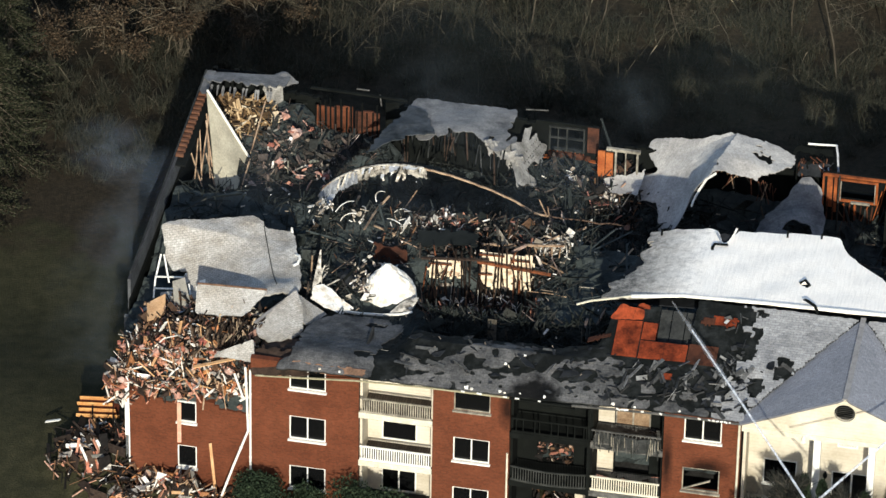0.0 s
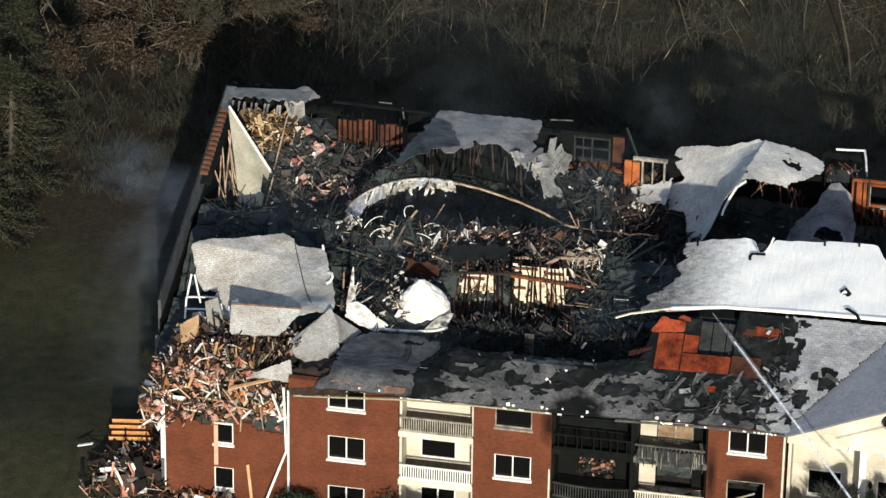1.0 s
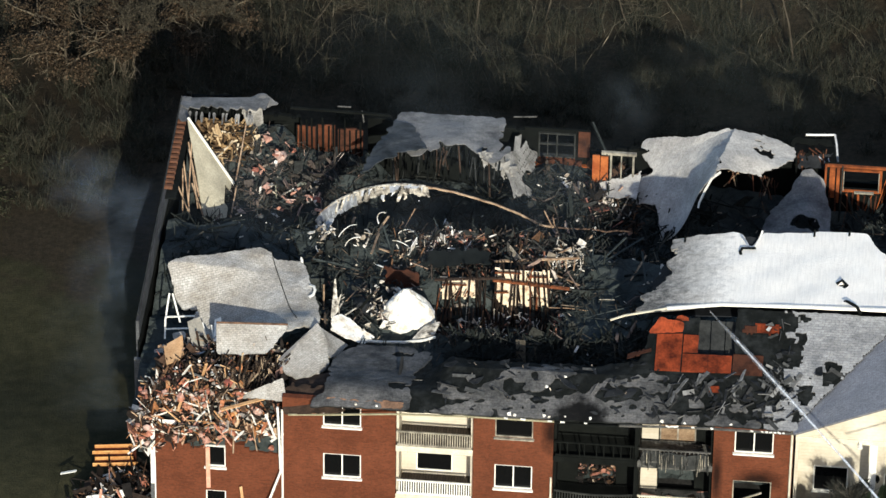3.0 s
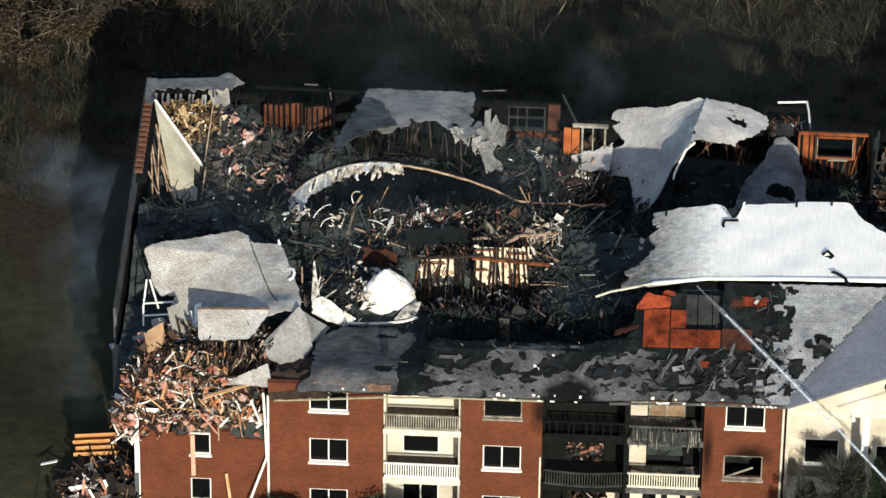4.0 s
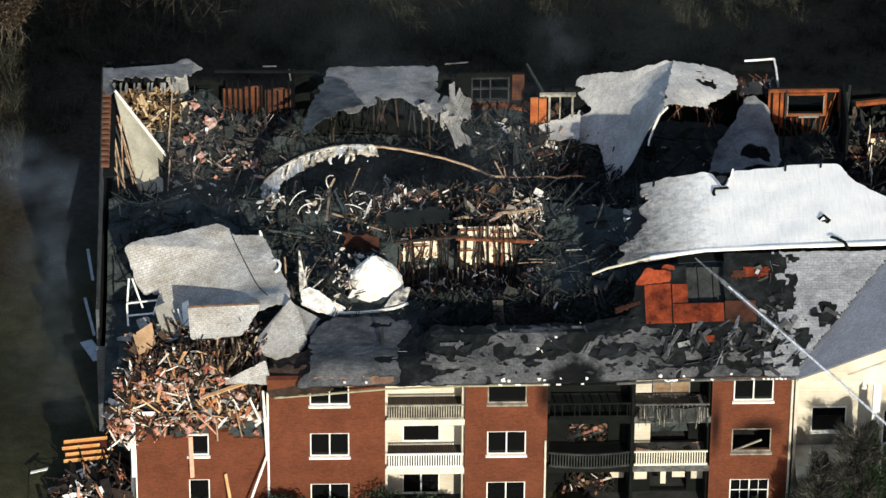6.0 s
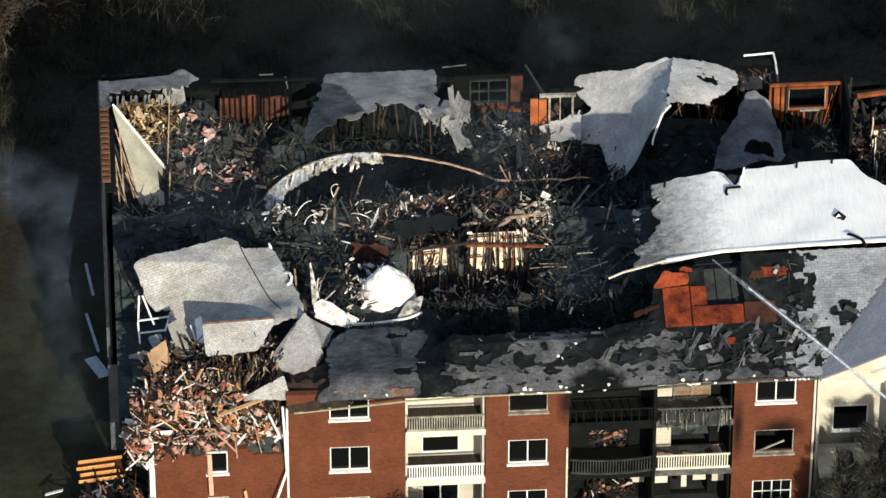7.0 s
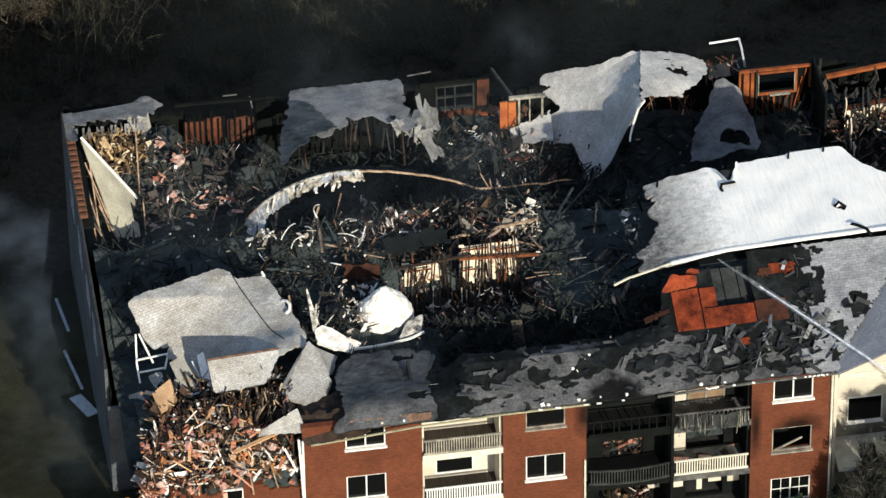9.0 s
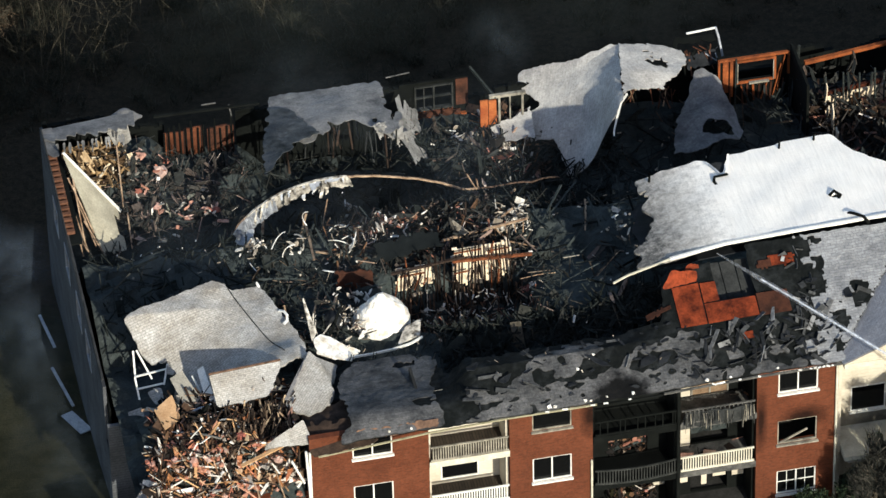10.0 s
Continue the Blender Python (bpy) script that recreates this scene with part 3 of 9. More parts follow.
def railing(x0, x1, y, z, h=1.05, mat=None, bend=0.0, label="cream balcony railing with upright balusters", gap=0.115, drop=()):
    mat = mat or M_CREAM
    th = thing("balcony_railing", label, "railing", ((x0 + x1) / 2, y, z), "balcony railings")
    yy = lambda x: y - bend * math.sin(math.pi * (x - x0) / (x1 - x0))
    n = 6 if bend else 1
    for nm, zz, hh in (("top_rail", z + h - 0.07, 0.07), ("bottom_rail", z + 0.17, 0.1)):
        part(nm, strip(bmesh.new(), [(x0 + (x1 - x0) * i / n, yy(x0 + (x1 - x0) * i / n), zz + hh / 2) for i in range(n + 1)], 0.07, hh), mat, th)
    k = int((x1 - x0) / gap)
    me = mesh_of("baluster", boxes((-0.026, 0.026, -0.022, 0.022, 0, h - 0.34)), mat)
    for i in range(1, k):
        if i in drop:
            continue
        x = x0 + (x1 - x0) * i / k
        ob = new("baluster", me)
        ob.parent = th
        ob.location = (x - th.location.x, yy(x) - th.location.y, 0.27)
    return th


def balcony(x0, x1, zs, wall_mat, deck_mat, holes, depth=1.8, name="balcony", label=""):
    """A recess in the front with a deck at each level."""
    th = thing(name, label, "balcony", ((x0 + x1) / 2, 0, zs[0]), "balconies of the front")
    part("back_wall", pierced_wall(x0, x1, -0.4, 8.7, depth, depth + 0.2, holes), wall_mat, th)
    part("side_wall", boxes((x0, x0 + 0.12, WALL_T + 0.003, depth, -0.4, 8.7)), wall_mat, th)
    part("side_wall", boxes((x1 - 0.12, x1, WALL_T + 0.003, depth, -0.4, 8.7)), wall_mat, th)
    for z in zs:
        part("deck", boxes((x0 + 0.003, x1 - 0.003, -0.02, depth, z - 0.25, z)), M_FLOORBOARD if deck_mat is M_CREAM else deck_mat, th)
        part("fascia_board", boxes((x0, x1, -0.07, -0.023, z - 0.2, z + 0.14)), deck_mat, th)
    return th


def door_unit(x0, x1, z0, z1, y, label, mat=None, lights=2, slim=0.07, pane_mat=None):
    th = thing("balcony_door", label, "door", ((x0 + x1) / 2, y, z0), "balcony doors")
    mat = mat or M_TRIM
    e = slim
    part("door_frame", boxes((x0, x0 + e, y - 0.05, y + 0.05, z0, z1), (x1 - e, x1, y - 0.05, y + 0.05, z0, z1), (x0 + e, x1 - e, y - 0.05, y + 0.05, z1 - e, z1), (x0 + e, x1 - e, y - 0.05, y + 0.05, z0, z0 + e)), mat, th)
    w = (x1 - x0 - 2 * e) / lights
    for i in range(lights):
        a = x0 + e + i * w
        if i:
            part("door_stile", boxes((a - 0.04, a + 0.04, y - 0.045, y + 0.045, z0 + e, z1 - e)), mat, th)
        part("pane", boxes((a + 0.04 * (i > 0), a + w - 0.04 * (i < lights - 1), y, y + 0.015, z0 + e, z1 - e)), pane_mat or M_GLASS, th)
    return th


M_GREYCAP = surface("grey_ridge_cap", (0.17, 0.165, 0.165), (0.27, 0.265, 0.26), 2.0, 14, 0.8)
M_FLOORBOARD = courses("weathered_deck_boards", (0.07, 0.055, 0.042), (0.05, 0.04, 0.032), (0.015, 0.016, 0.014), 0.14, 6.0, "XY", 0.012, (0.5, 0.48, 0.45))
M_TANBLIND = surface("dirty_tan_blind", (0.16, 0.1, 0.06), (0.3, 0.21, 0.13), 1.5, 12, 0.5)
M_EAVE = surface("brown_eave_board", (0.05, 0.032, 0.024), (0.24, 0.14, 0.09), 2.2, 12, 0.85)
M_BROWNDARK = surface("smoked_brown_board", (0.014, 0.011, 0.009), (0.07, 0.045, 0.032), 2.2, 12, 0.85)
M_GUTTER = surface("dull_olive_gutter", (0.2, 0.18, 0.11), (0.36, 0.33, 0.22), 2.0, 14, 0.6)
M_REDBURNT = surface("scorched_sheathing", (0.016, 0.009, 0.0075), (0.07, 0.026, 0.015), 1.4, 9, 0.85)
M_ATTIC = surface("smoked_board", (0.012, 0.013, 0.0135), (0.05, 0.052, 0.05), 1.8, 12, 0.85)
M_ASHY = surface("ash_grey_plastic", (0.025, 0.026, 0.025), (0.13, 0.125, 0.115), 2.2, 9, 0.8)
M_DARKRAIL = surface("smoke_blackened_paint", (0.01, 0.0115, 0.0105), (0.05, 0.051, 0.047), 1.6, 12, 0.85)
M_SCRAP = islands("shingle_scrap", [(0.0, (0.02, 0.02, 0.02)), (0.5, (0.055, 0.058, 0.06)), (0.85, (0.12, 0.122, 0.122)), (0.97, (0.26, 0.26, 0.255)), (1.0, (0.5, 0.5, 0.48))])


def build_balconies():
    d = 1.8
    # cream pair of balconies
    balcony(5.89, 9.59, (0.0, 3.1, 6.1), M_SIDING, M_CREAM, [(6.72, 8.5, 0.1, 2.15), (6.72, 8.5, 3.35, 5.25), (6.72, 8.5, 7.1, 8.4)], label="cream recessed balcony with white decks")
    door_unit(6.72, 8.5, 0.1, 2.15, d, "white glazed balcony door")
    door_unit(6.72, 8.5, 3.35, 5.25, d, "wide white window behind the balcony", lights=1)
    door_unit(6.72, 8.5, 7.1, 8.4, d, "wide white window behind the top balcony", lights=1)
    railing(5.95, 9.55, -0.04, 3.1, mat=M_TRIM, label="white balcony railing with upright balusters")
    railing(5.95, 9.55, -0.04, 6.1, mat=M_SOOTTRIM, label="soot-stained cream railing, its lower part charred")
    # gutted double balcony
    balcony(13.46, 17.42, (0.0, 3.1, 6.1), M_BURNT, M_BURNT, [(14.57, 16.41, 0.1, 2.15), (14.57, 16.41, 3.2, 4.75), (14.57, 16.41, 6.7, 8.2)], label="gutted balcony burnt black")
    railing(13.55, 17.4, -0.04, 3.1, mat=M_DARKRAIL, bend=0.18, gap=0.13, label="scorched railing bowed outwards by heat")
    railing(13.55, 17.4, -0.04, 6.1, mat=M_BURNT, label="charred black railing of the gutted balcony", drop=(1, 3, 4, 6, 7, 8, 9, 11, 13, 14, 15, 16, 18, 19, 21, 22, 23, 25, 26, 28, 29, 30))
    balcony(17.44, 21.09, (0.0, 3.1, 6.1), M_BURNT, M_ASHY, [(18.45, 20.2, 0.1, 2.15), (18.45, 20.2, 3.2, 5.3), (18.45, 20.2, 6.12, 8.2)], label="burnt balcony with remains of pale siding")
    railing(17.55, 21.0, -0.04, 3.1, mat=M_CREAM, label="cream railing below the burnt deck")
    railing(17.55, 21.0, -0.1, 6.1, h=1.0, mat=M_ASHY, label="warped grey railing hung with burnt scraps", gap=0.2)
    door_unit(18.45, 20.2, 6.12, 8.2, d, "sooty glazed balcony door with tan blinds", mat=M_SOOTTRIM, pane_mat=M_TANBLIND)
    for z0, z1 in ((3.15, 5.5), (6.2, 8.4)):
        bm = boxes((17.6, 18.4, d - 0.06, d - 0.003, z0, z1))
        tagged(part("siding_panel", bm, M_SIDING), "pale siding panel remaining on the burnt wall", "panel", "siding panels")
    for x0, x1, z0, z1 in ((16.55, 17.2, 1.0, 1.75), (17.7, 18.3, 0.9, 1.7), (18.95, 19.2, 0.6, 1.8), (19.5, 20.1, 1.0, 1.8), (20.4, 20.95, 0.9, 1.75)):
        tagged(part("siding_panel", boxes((x0, x1, d - 0.1, d - 0.063, z0, z1)), M_SIDING), "white siding panel remaining behind the burnt balcony", "panel", "siding panels")
    post = thing("balcony_post", "charred post between the burnt balconies", "post", (17.43, -0.1, 0))
    part("shaft", boxes((17.36, 17.5, -0.16, -0.075, -0.2, 8.6)), M_BURNT, post)
    part("cap", boxes((17.32, 17.54, -0.2, -0.075, 8.6, 8.75)), M_SOOTTRIM, post)
    bm = sheet((17.6, -0.16, 7.05), (20.9, -0.16, 7.1), (20.95, -0.3, 5.95), (17.55, -0.32, 5.85), 0.1, 0.03, tear=(0.15, 0.1, 0.35, 0.1), wavy=0.25, seed=80.0, grain=2.2)
    screen = thing("warped_screen", "warped ash-grey screen hanging in shreds over the burnt railing", "screen", (19.2, -0.2, 6.5))
    part("mesh", bm, M_ATTIC, screen)
    rnd = random.Random(44)
    for k in range(60):
        x = rnd.uniform(17.6, 20.95)
        top = Vector((x, -0.3 + rnd.uniform(-0.05, 0.03), rnd.uniform(6.75, 7.1)))
        part("hanging_shred", stick(bmesh.new(), top, top + Vector((rnd.gauss(0, 0.04), -0.04, -rnd.uniform(0.4, 1.05))), rnd.uniform(0.015, 0.045), 0.015), rnd.choice((M_ASHY, M_DARKRAIL, M_DARKRAIL, M_DARKRAIL, M_SOOTTRIM)), screen)
    mess = Litter()
    mess.splinters(110, (14.6, 16.4), (1.75, 2.2), lambda x, y: 3.2, (0.08, 0.3), (0.0, 1.5))
    mess.flakes(90, (14.6, 16.4), (1.75, 2.1), lambda x, y: 3.25, (0.05, 0.16), 1.0, (0.0, 1.4))
    mess.splinters(70, (14.3, 16.7), (0.6, 1.7), lambda x, y: 0.4, (0.1, 0.4), (0.2, 1.5))
    mess.zone(16, (17.6, 21.0), (0.1, 1.7), 3.12, (0.2, 0.8), (0.03, 0.08), 0.8, 0.3, (0.0, 0.15))
    mess.zone(5, (20.3, 21.0), (0.1, 1.7), 6.12, (0.2, 0.8), (0.03, 0.08), 0.8, 0.3, (0.0, 0.2))
    mess.done("room_debris", M_MIXED, "burnt household debris heaped in the balcony", "debris")


build_balconies()


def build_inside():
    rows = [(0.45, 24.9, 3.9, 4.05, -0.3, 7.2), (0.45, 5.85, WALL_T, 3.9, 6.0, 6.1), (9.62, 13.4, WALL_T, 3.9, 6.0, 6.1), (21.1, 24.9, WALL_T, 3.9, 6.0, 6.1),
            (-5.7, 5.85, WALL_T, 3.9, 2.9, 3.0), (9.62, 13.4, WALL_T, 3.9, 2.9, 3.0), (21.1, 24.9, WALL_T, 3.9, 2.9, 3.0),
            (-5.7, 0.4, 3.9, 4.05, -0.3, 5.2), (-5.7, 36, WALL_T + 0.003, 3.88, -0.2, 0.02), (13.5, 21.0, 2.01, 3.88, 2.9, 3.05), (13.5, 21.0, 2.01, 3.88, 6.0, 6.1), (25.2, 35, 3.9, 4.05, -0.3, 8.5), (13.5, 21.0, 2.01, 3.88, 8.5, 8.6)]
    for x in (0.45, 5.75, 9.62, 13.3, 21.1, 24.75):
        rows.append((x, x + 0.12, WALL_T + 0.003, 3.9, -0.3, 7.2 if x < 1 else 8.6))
    structure("partition", boxes(*rows), M_ROOM_SHADE, "room partitions and floors behind the windows, shade put into their colour", "wall")


build_inside()


def build_drains():
    def pipe_thing(name, pts, r, mat, label):
        th = thing(name, label, "downpipe", pts[0], "downpipes")
        part("pipe", pipe(bmesh.new(), pts, r), mat, th)
        for p, q in zip(pts, pts[1:]):
            m = Vector(p).lerp(Vector(q), 0.5)
            d = (Vector(q) - Vector(p)).normalized() * 0.04
            part("bracket", pipe(bmesh.new(), [m - d, m + d], r * 1.25), mat, th)
    pipe_thing("downpipe", [(0.42, -0.09, 8.0), (0.42, -0.09, 5.0), (0.42, -0.09, 0.1)], 0.055, M_TRIM, "white downpipe at the corner of the brick front")
    pipe_thing("downpipe", [(0.22, -0.3, 8.3), (0.3, -0.32, 6.4), (0.36, -0.35, 4.4), (-0.3, -0.7, 2.4), (-0.95, -1.1, 0.3)], 0.06, M_TRIM, "bent white downpipe leaning off the wall")
    pipe_thing("downpipe", [(13.38, -0.09, 4.9), (13.38, -0.09, 2.5), (13.38, -0.09, 0.1)], 0.05, M_CREAM, "cream downpipe broken off at half height")
    pipe_thing("downpipe", [(24.82, -0.09, 8.7), (24.82, -0.09, 4.5), (24.82, -0.09, 0.1)], 0.06, M_CREAM, "cream downpipe beside the gable porch")
    edge_b = thing("corner_board", "white corner board on the broken wing", "board", (-5.8, -0.03, 2.6))
    part("board", boxes((-5.98, -5.76, -0.07, -0.003, 2.9, 6.2)), M_TRIM, edge_b)
    part("edging", boxes((-5.80, -5.74, -0.1, -0.073, 0.2, 4.6)), M_TRIM, edge_b)
    g = thing("eave_gutter", "cream gutter and fascia sagging along the eave", "gutter", (5, -0.6, 8.8))
    pts = [(0.75, -0.45, 8.02), (3.0, -0.5, 8.25), (5.8, -0.6, 8.6), (9.5, -0.64, 8.78), (13.5, -0.66, 8.82)]
    part("gutter", strip(bmesh.new(), pts, 0.07, 0.07), M_GUTTER, g)
    pts = [(16.6, -0.66, 8.84), (19.0, -0.68, 8.97), (21, -0.68, 9.04), (24.95, -0.68, 9.05)]
    part("gutter", strip(bmesh.new(), pts, 0.08, 0.1), M_ASHY, g, "sooty gutter")
    part("gutter", strip(bmesh.new(), [(13.5, -0.66, 8.8), (15.0, -0.6, 8.7), (16.55, -0.64, 8.77)], 0.08, 0.1), M_BURNT, g, "burnt black gutter")
    bits = Litter()
    for x in (11.2, 12.0, 12.1, 13.3, 13.9, 15.0, 18.9, 19.1, 19.3, 20.1, 21.0, 22.9, 23.4, 23.6, 23.8, 24.0, 24.2, 24.4):
        bits.add((x, -0.74, 8.9 + 0.2 * smooth(14, 21, x)), (1, random.uniform(-0.3, 0.3), random.uniform(-0.3, 0.3)), random.uniform(0.08, 0.22), 0.07, 0.05)
    bits.done("gutter_scraps", M_TRIM, "bright bits of melted gutter along the eave", "scraps")
    hang = thing("hanging_trim", "loose cream trim board below the eave", "board", (2, -0.2, 7.9))
    part("board", stick(bmesh.new(), (0.45, -0.12, 8.0), (2.35, -0.12, 8.02), 0.04, 0.06), M_GUTTER, hang)


build_drains()


# ---- the gable porch ----
def build_gable():
    xm, xl, xr, ze, zp, yf = 29.95, 25.0, 34.9, 9.2, 11.45, -0.6
    th = thing("gable_porch", "cream gabled porch with a round vent", "porch", (29.95, 0, 0))
    bm = bmesh.new()
    c = (xm, 10.5)

    def outline(a):
        # the triangle's edge seen from the vent's centre
        dx, dz = math.cos(a), math.sin(a)
        best = 1e9
        for (px, pz), (qx, qz) in (((xl, 8.9), (xr, 8.9)), ((xr, 8.9), (xr, ze)), ((xr, ze), (xm, zp)), ((xm, zp), (xl, ze)), ((xl, ze), (xl, 8.9))):
            den = dx * (qz - pz) - dz * (qx - px)
            if abs(den) > 1e-9:
                t = ((px - c[0]) * (qz - pz) - (pz - c[1]) * (qx - px)) / den
                s = ((px - c[0]) * dz - (pz - c[1]) * dx) / den
                if t > 0 and -1e-6 <= s <= 1 + 1e-6:
                    best = min(best, t)
        return c[0] + dx * best, c[1] + dz * best

    angs = sorted([2 * math.pi * k / 48 for k in range(48)] + [math.atan2(z - c[1], x - c[0]) % (2 * math.pi) for x, z in ((xl, 8.9), (xr, 8.9), (xr, ze), (xm, zp), (xl, ze))])
    loops = []
    for y in (yf, yf + 0.15):
        loops.append([(bm.verts.new((c[0] + 0.52 * math.cos(a), y, c[1] + 0.52 * math.sin(a))), bm.verts.new((outline(a)[0], y, outline(a)[1]))) for a in angs])
    n = len(angs)
    for k in range(n):
        k2 = (k + 1) % n
        (a, b), (p, q) = loops[0][k], loops[0][k2]
        (c1, d1), (e1, f1) = loops[1][k], loops[1][k2]
        bm.faces.new((a, b, q, p))
        bm.faces.new((c1, e1, f1, d1))
        bm.faces.new((a, p, e1, c1))
        bm.faces.new((b, d1, f1, q))
    bmesh.ops.recalc_face_normals(bm, faces=bm.faces)
    part("gable_wall", bm, M_SIDING, th)
    # the disc's colour paints the darkness inside the vent
    vent = part("round_vent", pipe(bmesh.new(), [(xm, yf + 0.16, 10.5), (xm, yf + 0.2, 10.5)], 0.55, 24), M_ROOM_SHADE, th, "round attic vent backed by a disc in painted shade")
    bm = bmesh.new()
    for k in range(32):
        a, b = 2 * math.pi * k / 32, 2 * math.pi * (k + 1) / 32
        stick(bm, (xm + 0.54 * math.cos(a), yf - 0.02, 10.5 + 0.54 * math.sin(a)), (xm + 0.54 * math.cos(b), yf - 0.02, 10.5 + 0.54 * math.sin(b)), 0.05, 0.06, Vector((0, 1, 0)))
    part("vent_rim", bm, M_CREAM, vent)
    for k in range(6):
        z = 10.2 + 0.12 * k
        part("louvre", boxes((xm - 0.38, xm + 0.38, yf + 0.05, yf + 0.1, z, z + 0.03)), M_BURNT, vent)
    # raking boards and beam
    for a, b in (((xl - 0.1, yf - 0.06, ze - 0.12), (xm, yf - 0.06, zp - 0.1)), ((xm, yf - 0.06, zp - 0.1), (xr + 0.1, yf - 0.06, ze - 0.12))):
        part("rake_board", stick(bmesh.new(), a, b, 0.08, 0.16), M_CREAM, th)
    part("porch_beam", boxes((xl, xr, yf - 0.05, yf + 0.25, 8.62, 8.9)), M_CREAM, th)
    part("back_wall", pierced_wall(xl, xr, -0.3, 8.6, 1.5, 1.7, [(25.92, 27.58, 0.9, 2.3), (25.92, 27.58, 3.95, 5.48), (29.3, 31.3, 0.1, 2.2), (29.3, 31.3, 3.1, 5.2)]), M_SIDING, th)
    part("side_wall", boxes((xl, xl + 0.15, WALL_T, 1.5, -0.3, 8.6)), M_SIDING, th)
    for x in (28.72, 31.4):
        part("column", boxes((x - 0.17, x + 0.17, yf, yf + 0.32, -0.2, 8.62)), M_TRIM, th)
    part("deck", boxes((xl + 0.16, xr, yf, 1.5, 2.85, 3.1)), M_CREAM, th)
    window(25.92, 27.58, 3.95, 5.48, y=1.5, label="dark window in the cream porch wall", lights=1)
    window(25.92, 27.58, 0.9, 2.3, y=1.5, label="dark lower window in the cream porch wall", lights=2)
    door_unit(29.3, 31.3, 3.1, 5.2, 1.55, "white glazed door of the porch")
    box_v = thing("louvre_box", "white louvred vent box under the gable beam", "vent", (30.2, -0.4, 8.5))
    part("casing", boxes((29.7, 29.78, -0.5, -0.2, 8.3, 8.6), (30.62, 30.7, -0.5, -0.2, 8.3, 8.6), (29.78, 30.62, -0.5, -0.2, 8.3, 8.36), (29.78, 30.62, -0.24, -0.2, 8.36, 8.6)), M_TRIM, box_v)
    for k in range(6):
        part("louvre", boxes((29.84 + 0.13 * k, 29.88 + 0.13 * k, -0.46, -0.26, 8.37, 8.6)), M_TRIM, box_v)
    lan = thing("wall_lantern", "black wall lantern beside the porch door", "lamp", (29.0, 1.4, 5.0))
    part("bracket", boxes((28.97, 29.03, 1.4, 1.5, 5.0, 5.1)), M_BURNT, lan)
    part("lantern", pipe(bmesh.new(), [(29.0, 1.36, 4.72), (29.0, 1.36, 4.95), (29.0, 1.36, 5.2)], [0.03, 0.13, 0.03], 6), M_BURNT, lan)
    lamp = thing("flood_light", "white flood lamp under the gable beam", "lamp", (28.1, -0.7, 8.7))
    part("bracket", boxes((28.0, 28.12, -0.78, -0.66, 8.72, 8.86)), M_TRIM, lamp)
    part("head", pipe(bmesh.new(), [(28.06, -0.72, 8.8), (28.06, -1.0, 8.68)], [0.07, 0.13]), M_TRIM, lamp)
    # gable roof, running back into the front slope
    for nm, ex, s in (("gable_roof_slope", xl - 0.15, 1), ("gable_roof_slope", xr + 0.15, -1)):
        yb = 5.6
        bm = sheet((ex, 0.3, ze - 0.05), (xm, yb + 0.2, zp + 0.03), (xm, yf - 0.25, zp + 0.03), (ex, yf - 0.25, ze - 0.05), 0.25, 0.1, wavy=0.02)
        part(nm, bm, M_GABLE_ROOF, th, "blue-grey shingle slope")
    part("ridge_cap", stick(bmesh.new(), (xm, yf - 0.25, zp + 0.06), (xm, 5.8, zp + 0.06), 0.26, 0.05), M_GREYCAP, th)


build_gable()


# ---- front slope of the roof ----
def roof_z(x, y):
    plane = 8.86 + 0.3 * smooth(12, 22, x) + 0.364 * (y + 0.6)
    # the west end has folded down into the rooms behind
    d = plane - (9.22 - 0.4 * (y - 0.75) + 0.12 * max(0.0, y - 3.2))
    folded = plane - 0.5 * (d + math.sqrt(d * d + 0.09))
    z = plane + (folded - plane) * smooth(8.6, 6.9, x) - 0.5 * smooth(2.6, 0.4, x) * smooth(1.5, -0.6, y)
    z -= 0.75 * smooth(18.5, 15, x) * smooth(7.0, 9.0, x) * max(0.0, y - 1.9)
    return z + 0.05 * rough_at(x * 0.7, y * 0.7)


def roof_reach(x):
    """How far up the slope the boards are left."""
    far = 6.25 - 1.4 * smooth(4.4, 2.2, x)
    far -= 3.2 * smooth(6.9, 7.4, x) * smooth(18.6, 17.2, x) + 2.4 * smooth(6.15, 6.5, x) * smooth(7.2, 6.9, x) * 0.3
    far += 1.2 * smooth(17.2, 18.2, x)
    return min(5.7 - 0.75 * smooth(20.4, 19.8, x) * smooth(7.0, 8.0, x) + 1.2 * smooth(8.0, 7.0, x), far + 0.35 * rough_at(x * 0.9, 2.2) + 0.2 * rough_at(x * 2.7, 5.2))


def in_gable(x, y):
    # under the gable roof, where its valley meets the slope
    zs = 9.2 + (11.45 - 9.2) * (1 - abs(x - 29.95) / 4.95)
    return abs(x - 29.95) < 4.95 and zs > 8.95 + 0.364 * (y + 0.6) + 0.12


